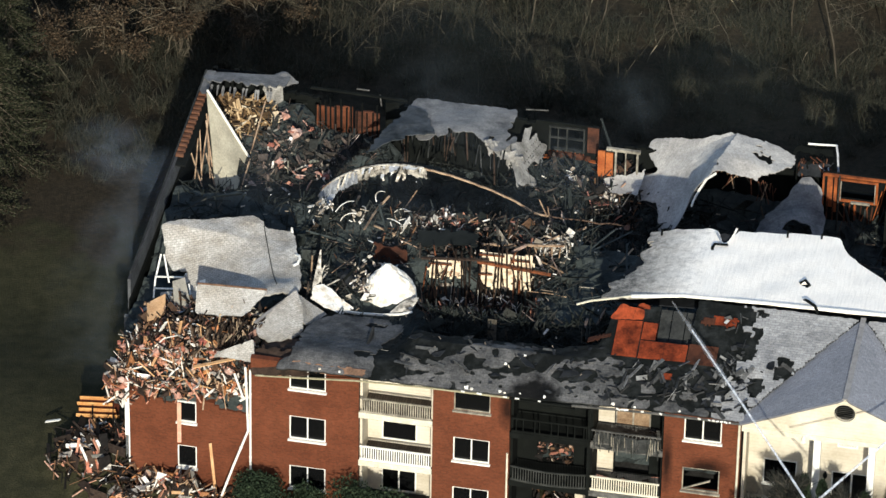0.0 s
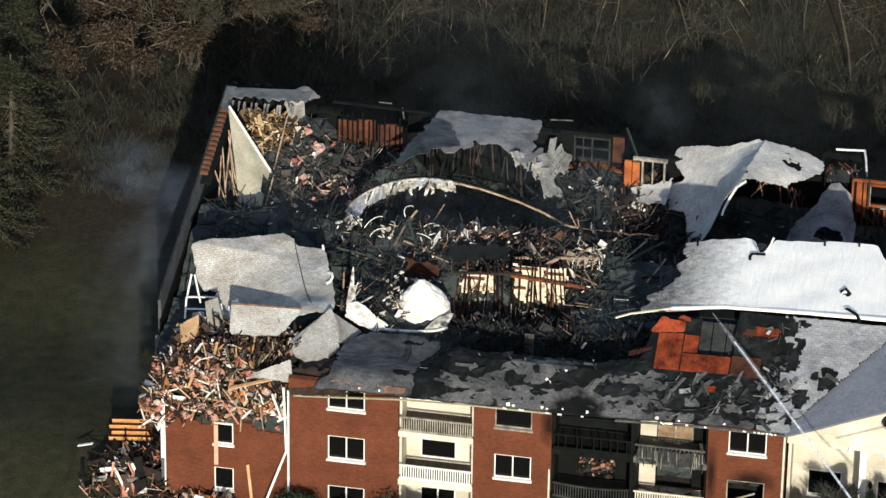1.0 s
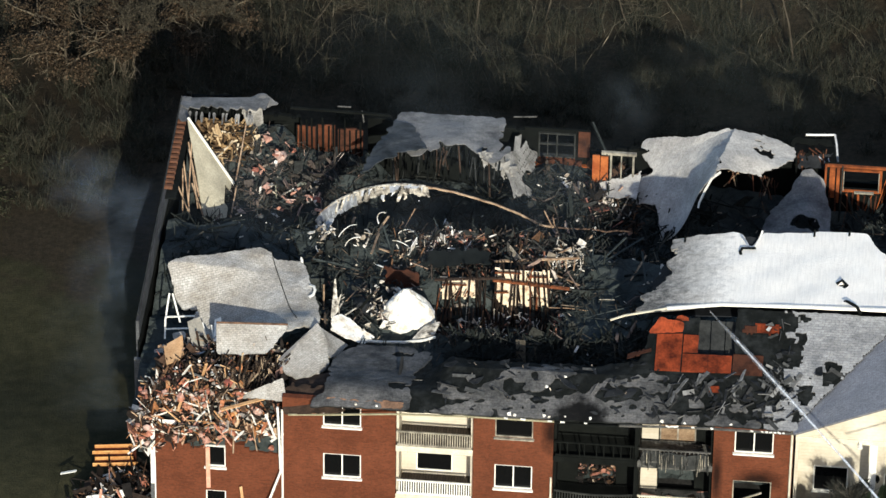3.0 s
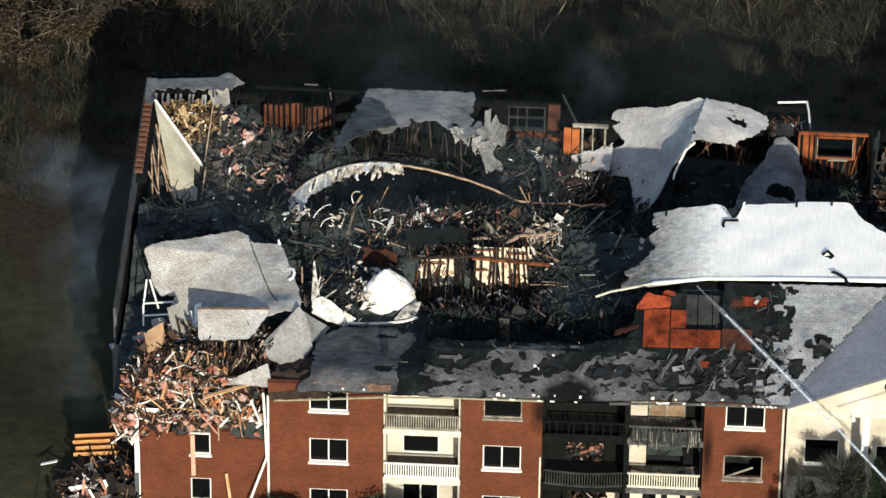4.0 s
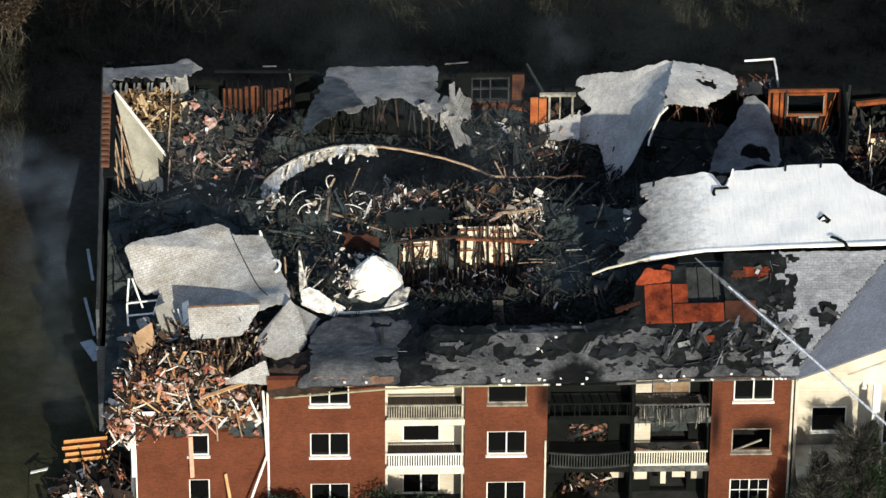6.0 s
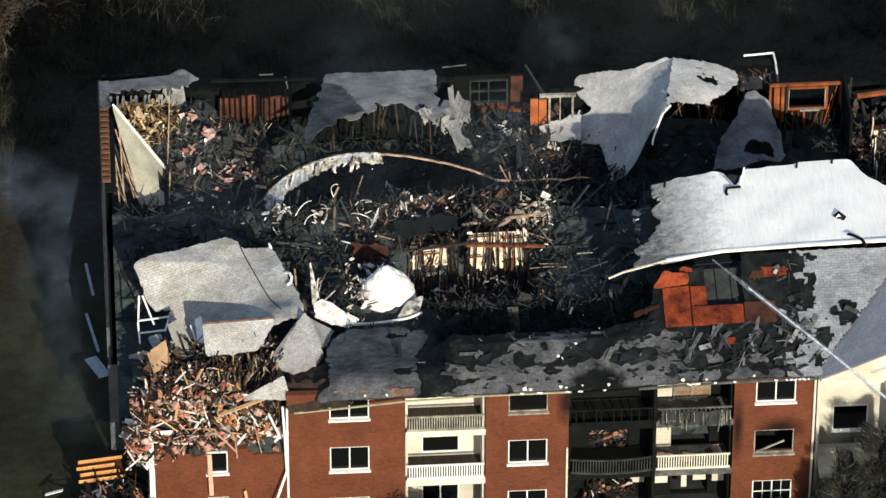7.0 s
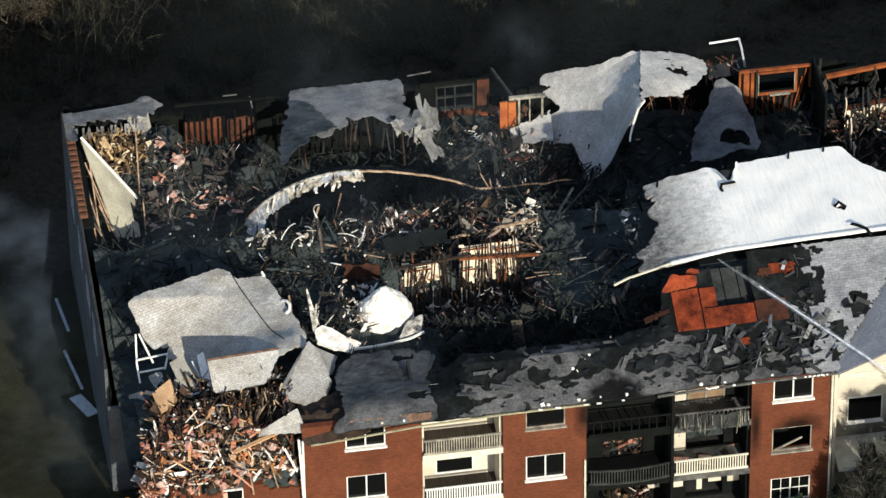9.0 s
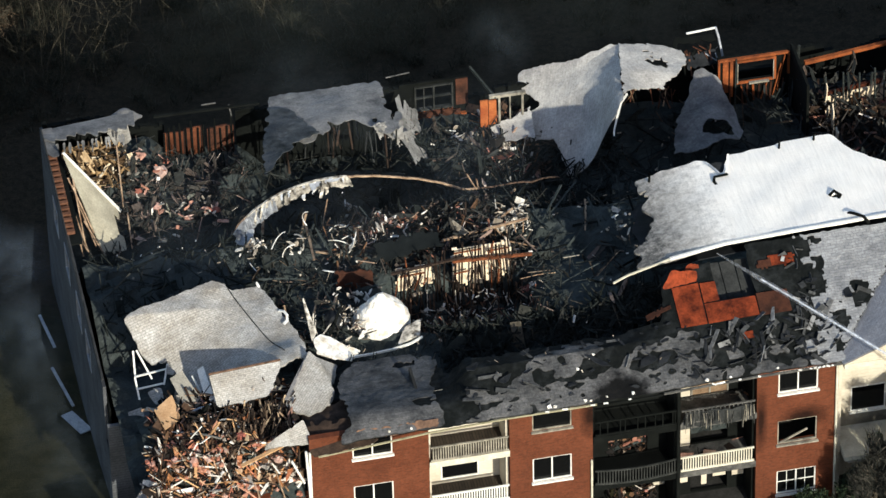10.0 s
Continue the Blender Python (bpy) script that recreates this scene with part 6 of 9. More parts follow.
def build_slabs():
    def lie(x, y):
        s = smooth(-5.6, 0.4, x)
        west = min(8.72, 8.5 + 0.85 * (y - 9.75))
        return (1 - s) * west + s * (8.25 - 0.12 * smooth(6.5, 5.0, y)) + 0.22 * math.exp(-((x + 2.0) ** 2 + (y - 11.6) ** 2) / 1.6) + 0.72 * smooth(7.8, 5.2, y) * smooth(-3.2, 0.3, x) * smooth(1.6, 0.8, x)

    edge = [(-6.37, 9.9), (-5.9, 10.3), (-4.6, 10.75), (-3.2, 11.3), (-1.95, 11.7), (-1.45, 11.5), (-1.2, 11.1), (-0.5, 11.25), (0.25, 11.3), (0.6, 10.0), (1.25, 8.1),
            (1.55, 6.8), (1.45, 6.0), (0.9, 5.5), (0.2, 5.0), (-2.0, 5.4), (-4.3, 7.2), (-4.6, 8.3), (-5.4, 8.25), (-5.8, 8.6), (-6.05, 9.2)]
    th = thing("fallen_roof_slab", "large light-grey shingle slab lying across the collapsed wing", "roof slab", (-2.5, 9, 8.3))
    part("shingles", slab(edge, lie, 0.08, 0.09, 0.04, 1.0, 0.25, ease=1, wavy=0.08), M_SHINGLE, th)
    seam = [(-1.3 + 1.75 * i / 14, 11.15 - 5.1 * i / 14) for i in range(15)]
    part("seam", strip(bmesh.new(), [(x, y, lie(x, y) + 0.035 + 0.08 * rough_at(x * 0.8 + 1.0, y * 0.8, 2.0)) for x, y in seam], 0.045, 0.03), M_SOOTY, th, "dark open seam")
    part("curled_flashing", strip(bmesh.new(), [(0.75, 9.3, 8.35), (0.95, 9.1, 8.45), (1.05, 8.8, 8.45), (1.0, 8.5, 8.4), (0.8, 8.35, 8.35)], 0.12, 0.06), M_TRIM, th, "white curl of flashing")
    part("lifted_shred", sheet((0.0, 11.4, 8.4), (0.08, 11.4, 8.5), (0.2, 11.15, 8.35), (0.1, 11.1, 8.3), 0.05, 0.03, wavy=0.2, seed=3.3), M_TRIM, th, "white shred standing on the broken edge")
    part("shingles", slab([(-4.65, 8.55), (-4.35, 8.2), (-4.5, 7.6), (-4.85, 7.75)], lambda x, y: 7.05 + 0.3 * (y - 8), 0.07, 0.05, 0.05, 6.0), M_SHINGLE, th, "pale broken corner of the slab")
    th = thing("fallen_roof_slab", "light-grey shingle slab tilted over the debris pile", "roof slab", (-1.5, 3.8, 8.9))
    bm = sheet((-3.3, 4.6, 9.3), (0.3, 5.25, 8.95), (-0.35, 3.6, 8.36), (-3.15, 3.35, 8.3), 0.1, 0.08, tear=(0.03, 0.22, 0.1, 0.04), wavy=0.08, seed=12.0, cut=lambda u, v, x, y: u > 1.02 - 0.18 * v + 0.05 * rough_at(v * 6, 2.0), ease=1)
    part("shingles", bm, M_SHINGLE, th)
    part("edge_board", stick(bmesh.new(), (-3.3, 4.68, 9.3), (0.1, 5.28, 8.98), 0.08, 0.08), M_EAVE, th)
    th = thing("fallen_roof_slab", "small grey shingle slab with a broken hip", "roof slab", (1.3, 3.8, 8.3))
    bm = slab([(-0.1, 3.0), (0.75, 4.4), (1.5, 5.75), (1.95, 5.0), (2.2, 4.2), (2.25, 3.5), (1.95, 2.85), (1.5, 2.45), (0.85, 2.25), (0.3, 2.5)], lambda x, y: 8.3 + 0.24 * (y - 2.9) - 0.1 * max(0.0, x - 0.8) - 0.35 * smooth(1.7, 2.3, x), 0.09, 0.07, 0.03, 15.0, 0.9, wavy=0.05)
    part("shingles", bm, M_SHINGLE, th)
    bm = sheet((1.56, 5.8, 8.6), (2.95, 6.6, 6.9), (2.5, 5.0, 7.3), (2.22, 4.2, 8.0), 0.1, 0.07, tear=(0.03, 0.12, 0.05, 0.0), wavy=0.06, seed=16.0)
    part("shingles", bm, M_SHINGLE, th)
    part("hip_cap", stick(bmesh.new(), (-0.05, 3.1, 8.5), (1.5, 5.75, 8.72), 0.16, 0.05), M_GREYSTEP, th)
    th = thing("fallen_roof_slab", "kite-shaped light shingle piece on the debris pile", "roof slab", (-0.8, 1.1, 8.4))
    bm = sheet((-1.45, 0.55, 8.3), (0.35, 0.95, 9.15), (0.62, 0.0, 8.4), (-1.6, 0.25, 8.1), 0.09, 0.06, tear=(0.04, 0.03, 0.04, 0.03), wavy=0.06, seed=18.0, cut=lambda u, v, x, y: v > 0.62 + 0.38 * u, ease=1)
    part("shingles", bm, M_SHINGLE, th)
    fr = thing("broken_eave", "white broken eave frame hanging from the slab", "frame", (-5.8, 8.2, 8))
    for a, b in (((-6.15, 8.9, 7.6), (-6.25, 7.9, 6.6)), ((-6.0, 8.9, 7.6), (-5.5, 7.8, 6.7)), ((-6.25, 7.9, 6.9), (-4.8, 8.0, 7.0)), ((-6.25, 7.7, 6.3), (-5.0, 7.5, 6.6)), ((-4.7, 8.2, 7.1), (-5.0, 7.5, 6.5)), ((-6.25, 8.0, 6.7), (-6.2, 7.3, 6.0)), ((-4.3, 7.0, 7.4), (-3.9, 6.0, 6.9)), ((-3.8, 6.6, 7.6), (-3.3, 4.9, 6.9))):
        part("board", stick(bmesh.new(), a, b, 0.08, 0.05), M_TRIM, fr)
    bm = sheet((-6.0, 7.3, 6.5), (-5.05, 7.4, 6.6), (-5.1, 6.5, 6.2), (-5.5, 6.4, 6.1), 0.1, 0.05, tear=(0.1, 0.1, 0.2, 0.1), wavy=0.05, seed=19.0)
    part("shingle_scrap", bm, M_SHINGLE, fr)


build_slabs()


def pile_z(x, y):
    z = 7.4 - 0.8 * smooth(4.5, 6.2, y) - 1.7 * smooth(2.0, -0.1, y) - 0.7 * smooth(-3.5, -6.5, x)
    return z + 0.35 * rough_at(x * 1.1, y * 1.1, 5.0) - 0.5 * smooth(-1, 0.4, x) * smooth(1.6, 0.2, y)


def yard_z(x, y):
    r = math.hypot((x + 7.0) / 3.6, (y - 0.8) / 3.6)
    s = math.hypot((x + 3.2) / 3.2, (y + 1.4) / 1.7)
    return max(ground_z(x, y), ground_z(x, y) + 1.1 * smooth(1.0, 0.1, r) + 0.1, ground_z(x, y) + 1.5 * smooth(1.0, 0.1, s)) - 0.05


def build_piles():
    bm = bmesh.new()
    xs, ys = np.arange(-6.6, 0.42, 0.22), np.arange(0.1, 6.4, 0.22)
    rows = [[bm.verts.new((x, y, pile_z(x, y) - 0.15)) for x in xs] for y in ys]
    for a, b in zip(rows, rows[1:]):
        for i in range(len(xs) - 1):
            bm.faces.new((a[i], a[i + 1], b[i + 1], b[i]))
    for q, w in zip(rows[0], rows[0][1:]):
        lo = [bm.verts.new((p.co.x, p.co.y + 0.1, 4.6)) for p in (q, w)]
        bm.faces.new((w, q, lo[0], lo[1]))
    tagged(part("debris_mound", bm, M_HEAP), "dark mound of collapsed storeys", "rubble", kind="stuff")
    a, dark, soft = Litter(), Litter(), Litter()
    a.zone(230, (-6.6, -2.0), (0.1, 3.0), pile_z, (0.25, 1.5), (0.02, 0.08), 0.15, 0.03, (-0.1, 0.5))
    a.splinters(330, (-6.6, -1.6), (0.0, 3.0), pile_z)
    a.splinters(80, (-1.6, 0.2), (0.3, 1.5), lambda x, y: pile_z(x, y) + 0.15)
    a.zone(45, (-2.0, 0.2), (0.4, 1.6), pile_z, (0.3, 1.6), (0.02, 0.08), 0.15, 0.03, (-0.1, 0.5))
    a.zone(60, (-6.4, -2.4), (-0.12, 0.2), lambda x, y: 5.65, (0.3, 0.9), (0.03, 0.09), 0.3, 0.1, (0.0, 1.0))
    a.zone(120, (-6.9, -5.9), (-0.2, 1.4), lambda x, y: 4.8, (0.3, 1.2), (0.03, 0.1), 0.1, 0.2, (0.0, 2.2))
    a.flakes(100, (-6.5, 0.1), (0.3, 3.2), pile_z, (0.08, 0.28), 0.9, (0.0, 0.5))
    a.done("splintered_boards", M_WOOD, "splintered tan boards, lath and trim in a heap", "debris")
    b = Litter()
    b.splinters(170, (-6.0, 0.2), (2.2, 5.6), pile_z)
    b.zone(250, (-5.6, 0.2), (2.4, 5.9), pile_z, (0.4, 2.2), (0.03, 0.09), 0.2, 0.06, (-0.1, 0.5))
    b.flakes(130, (-6.2, 0.2), (2.2, 5.6), pile_z, (0.14, 0.5), 0.8, (0.0, 0.5))
    b.done("broken_boards", M_MIXED, "grey and burnt broken boards on the mound", "debris")
    # rafters that lean under the tilted slab
    for _ in range(150):
        x, y = random.uniform(-2.9, 0.1), random.uniform(1.5, 3.3)
        d = Vector((random.gauss(0.15, 0.35), random.gauss(0.35, 0.3), 1.0))
        dark.add((x, y, pile_z(x, y) + random.uniform(0.1, 0.6)), d, random.uniform(0.6, 1.7), random.uniform(0.04, 0.11), random.uniform(0.03, 0.05))
    dark.flakes(70, (-3.2, 0.2), (1.4, 3.4), pile_z, (0.12, 0.4), 0.9, (0.0, 0.6))
    dark.done("leaning_rafters", M_RAFTER, "dark broken rafters leaning under the tilted slab", "timber")
    for _ in range(66):
        x, y = random.uniform(-6.7, -2.2) if random.random() < 0.8 else random.uniform(-2.2, 0.0), random.uniform(-0.1, 2.0)
        soft.tuft((x, y, pile_z(x, y) + random.uniform(0.1, 0.55)), random.uniform(0.09, 0.26))
    for _ in range(14):
        soft.tuft((random.uniform(-6.7, -5.9), random.uniform(-0.2, 1.2), random.uniform(4.9, 6.6)), random.uniform(0.1, 0.26))
    soft.done("insulation_scraps", M_PINK, "torn pink and salmon insulation on the heap", "insulation")
    # on the ground
    bm = bmesh.new()
    xs, ys = np.arange(-11, 0.5, 0.25), np.arange(-3.2, 5.0, 0.25)
    rows = [[bm.verts.new((x, y, yard_z(x, y))) for x in xs] for y in ys]
    for p, q in zip(rows, rows[1:]):
        for i in range(len(xs) - 1):
            if max(v.co.z - ground_z(v.co.x, v.co.y) for v in (p[i], q[i + 1])) > 0.02:
                bm.faces.new((p[i], p[i + 1], q[i + 1], q[i]))
    tagged(part("yard_mound", bm, M_GROUND), "low mound of rubble on the lawn", "rubble", kind="stuff")
    d = Litter()
    d.zone(260, (-10.4, -4.5), (-2.8, 4.5), yard_z, (0.3, 2.0), (0.03, 0.09), 0.25, 0.08, (0.0, 0.7), keep=lambda x, y: yard_z(x, y) - ground_z(x, y) > 0.1)
    d.done("yard_debris", M_MIXED, "burnt and broken boards fallen on the lawn", "debris")
    e = Litter()
    e.zone(95, (-10.2, -6.0), (-2.8, 2.5), yard_z, (0.25, 1.2), (0.03, 0.1), 0.4, 0.2, (0.1, 0.7), keep=lambda x, y: yard_z(x, y) - ground_z(x, y) > 0.1)
    e.splinters(160, (-6.2, -0.3), (-2.6, -0.2), yard_z)
    e.zone(230, (-6.2, -0.3), (-2.8, -0.1), yard_z, (0.25, 1.1), (0.03, 0.1), 0.4, 0.15, (0.0, 0.5), keep=lambda x, y: yard_z(x, y) - ground_z(x, y) > 0.1)
    e.done("pale_yard_debris", M_WOOD, "pale splintered boards heaped at the wall's foot", "debris")
    # a piece of floor with its joists
    ch = thing("floor_piece", "orange floor piece with joists lying on the rubble", "floor piece", (-8.3, 3.9, 1.0))
    me = pose(-8.25, 3.8, 1.25, 25, 0, 8)
    bm = boxes((-1.05, 1.0, -0.55, 0.55, -0.03, 0.03))
    bmesh.ops.transform(bm, matrix=me, verts=bm.verts)
    part("boarding", bm, M_SHEATH, ch)
    for k in range(4):
        bm = boxes((-1.15 + 0.12 * (k % 2), 1.05 - 0.2 * (k % 3), -0.5 + 0.33 * k - 0.04, -0.5 + 0.33 * k + 0.04, 0.035, 0.24))
        bmesh.ops.transform(bm, matrix=me, verts=bm.verts)
        part("joist", bm, M_FRESH, ch)
    # single boards that can be told apart
    rows = (((-3.7, 2.2, 7.9), (-3.4, 1.4, 9.3), 0.14, M_JOIST, "tan stud standing in the heap"),
            ((-4.6, 2.0, 8.1), (-4.2, 1.6, 9.0), 0.16, M_TRIM, "white board leaning in the heap"),
            ((-2.6, 0.6, 7.2), (-0.4, 0.9, 7.9), 0.2, M_JOIST, "long tan plank lying on the heap"),
            ((-1.6, -0.25, 3.2), (-1.2, -0.9, 0.6), 0.14, M_JOIST, "tan plank leaning on the brick wall"),
            ((-3.2, -0.1, 5.4), (-3.15, -0.35, 3.1), 0.2, M_PINKWOOD, "pinkish board hanging over the window"),
            ((-0.4, 0.0, 7.6), (0.1, -0.3, 6.4), 0.09, M_TRIM, "white trim piece hanging off the wall top"),
            ((-8.65, 16.4, ground_z(-8.65, 16.4) + 0.12), (-7.95, 14.6, ground_z(-7.95, 14.6) + 0.12), 0.62, M_METAL, "grey board lying beside the house"),
            ((-8.8, 20.1, ground_z(-8.8, 20.1) + 0.06), (-8.25, 16.9, ground_z(-8.25, 16.9) + 0.2), 0.14, M_METAL, "long grey plank lying beside the house"),
            ((-8.76, 24.5, ground_z(-8.76, 24.5) + 0.06), (-8.43, 21.6, ground_z(-8.43, 21.6) + 0.06), 0.14, M_METAL, "grey plank on the shaded lawn"),
            ((-10.9, 3.1, 0.5), (-10.1, 2.9, 0.9), 0.14, M_TRIM, "white board end on the lawn"),
            ((-8.2, -0.4, 2.0), (-7.4, -0.9, 0.6), 0.12, M_TRIM, "white stake in the rubble"))
    for a, b2, w, mat, lab in rows:
        tagged(part("plank", stick(bmesh.new(), a, b2, w, 0.05), mat), lab, "plank", "loose planks")
    panels = (((-5.9, 4.6, 7.7), (-5.0, 4.9, 8.2), (-4.8, 3.8, 7.7), (-5.6, 3.4, 7.5), M_TANBOARD, "tan board panel on the heap"),
              ((-4.9, 6.0, 8.2), (-4.3, 6.2, 8.4), (-3.6, 4.6, 7.7), (-4.4, 4.3, 7.5), M_GREYBOARD, "grey-tan board panel on the heap"),
              ((-3.6, 6.3, 8.2), (-3.3, 6.4, 8.3), (-3.1, 5.0, 7.8), (-3.5, 5.0, 7.7), M_TRIM, "white board on edge"),
              ((-6.75, 7.45, 5.2), (-6.1, 7.55, 5.3), (-6.0, 6.8, 4.9), (-6.8, 6.7, 4.85), M_SHINGLE, "grey shingle scrap on the wall edge"))
    for i, (p, q, r, s, mat, lab) in enumerate(panels):
        tagged(part("board_panel", sheet(p, q, r, s, 0.1, 0.04, tear=(0.04, 0.04, 0.06, 0.04), wavy=0.05, seed=30.0 + i, ease=0), mat), lab, "panel", "loose panels")


M_FRESH = surface("fresh_orange_timber", (0.5, 0.2, 0.06), (0.72, 0.4, 0.16), 2.0, 14, 0.8)
M_JOIST = surface("tan_timber", (0.4, 0.2, 0.09), (0.6, 0.38, 0.2), 2.0, 14, 0.8)
M_PINKWOOD = surface("pinkish_board", (0.5, 0.2, 0.13), (0.6, 0.35, 0.25), 2.0, 14, 0.8)
M_TANBOARD = surface("tan_board", (0.35, 0.2, 0.1), (0.5, 0.32, 0.18), 1.6, 12, 0.8)
M_GREYBOARD = surface("greyed_board", (0.2, 0.19, 0.16), (0.34, 0.31, 0.26), 1.6, 12, 0.8)
build_piles()


def scatter(name, label, category, group, count, xs, ys, height, length, width, mats, flat, rnd, keep=None):
    """Single boards that lie about, each a thing of its own."""
    made = 0
    while made < count:
        x, y = rnd.uniform(*xs), rnd.uniform(*ys)
        if keep and not keep(x, y):
            continue
        made += 1
        z, a = height(x, y) + rnd.uniform(0.1, 0.5), rnd.uniform(0, 2 * math.pi)
        tilt = rnd.gauss(0, 0.25) if rnd.random() < flat else rnd.uniform(-0.3, 1.3)
        d = Vector((math.cos(a) * math.cos(tilt), math.sin(a) * math.cos(tilt), math.sin(tilt))) * rnd.uniform(*length) / 2
        c, w = Vector((x, y, z)), rnd.uniform(*width)
        mid = c + Vector((rnd.gauss(0, 0.02), rnd.gauss(0, 0.02), 0.03))
        up = Vector((rnd.gauss(0, 0.5), rnd.gauss(0, 0.5), 1)).normalized()
        bm = stick(bmesh.new(), c - d, mid, w, 0.04, up)
        stick(bm, mid, c + d, w * rnd.uniform(0.6, 0.95), 0.035, up)
        tagged(part(name, bm, rnd.choice(mats)), label, category, group)


loose = random.Random(77)
scatter("loose_board", "splintered board lying on the debris heap", "board", "boards on the heap", 110, (-6.5, 0.1), (0.05, 3.0), pile_z, (0.6, 2.2), (0.05, 0.15),
        (M_JOIST, M_JOIST, M_TRIM, M_PINKWOOD, M_GREYBOARD, M_GREYBOARD, M_BURNT, M_BURNT, M_BURNT, M_TANBOARD, M_BEAM), 0.12, loose)
scatter("loose_board", "grey or scorched board among the broken storeys", "board", "boards on the heap", 50, (-5.8, 0.1), (2.8, 6.0), pile_z, (0.7, 1.9), (0.08, 0.26),
        (M_GREYBOARD, M_BURNT, M_BEAM, M_TANBOARD, M_METAL), 0.3, loose)
scatter("charred_beam", "long charred beam fallen in the gutted rooms", "beam", "fallen charred beams", 130, (0.5, 21), (8, 20), heap_z, (1.6, 3.6), (0.07, 0.13),
        (M_BURNT, M_HEAP, M_HEAP, M_HEAP, M_BEAM), 0.6, loose, lambda x, y: not (6.3 < x < 13.2 and 7.5 < y < 15.3) and math.hypot(x - 5.7, y - 8.4) > 2.4)
scatter("yard_board", "broken board fallen on the lawn", "board", "boards on the lawn", 34, (-10, -1.0), (-2.6, 3.6), yard_z, (0.5, 1.6), (0.08, 0.25),
        (M_JOIST, M_TRIM, M_PINKWOOD, M_GREYBOARD, M_BURNT, M_BEAM), 0.5, loose, lambda x, y: yard_z(x, y) - ground_z(x, y) > 0.15 and (x < -6.3 or y < -0.3))



def build_corner_scraps():
    """Crumpled linings that lie on the laths in the collapsed corner."""
    rnd = random.Random(41)
    olive = surface("sooty_olive_lining", (0.1, 0.1, 0.075), (0.3, 0.29, 0.22), 2.6, 12, 0.9, 0.0, 0.5)
    kinds = ((olive, "greyed olive lining crumpled on the laths"), (M_TORN, "torn pale lining crumpled on the laths"), (M_PINKWOOD, "pinkish torn lining on the laths"), (M_GREYBOARD, "greyed board broken on the laths"))
    for k in range(18):
        x, y = rnd.gauss(-1.8, 1.2), rnd.gauss(22.9, 1.0)
        c = Vector((x, y, heap_z(x, y) + rnd.uniform(0.5, 0.95)))
        a, w, h, tip = rnd.uniform(0, math.pi), rnd.uniform(0.09, 0.22), rnd.uniform(0.15, 0.5), rnd.uniform(-0.5, 0.9)
        u = Vector((math.cos(a), math.sin(a), rnd.uniform(-0.3, 0.3))) * w
        v = Vector((-math.sin(a) * math.cos(tip), math.cos(a) * math.cos(tip), math.sin(tip))) * h
        mat, lab = kinds[(0, 0, 1, 2, 3, 3)[k % 6]]
        bm = sheet(c - u + v, c + u + v, c + u - v, c - u - v, 0.07, 0.03, tear=(0.12, 0.08, 0.12, 0.08), wavy=0.14, seed=200.0 + k, grain=3.2, ease=1)
        tagged(part("lining_scrap", bm, mat), lab, "scrap", "lining scraps in the corner")


build_corner_scraps()


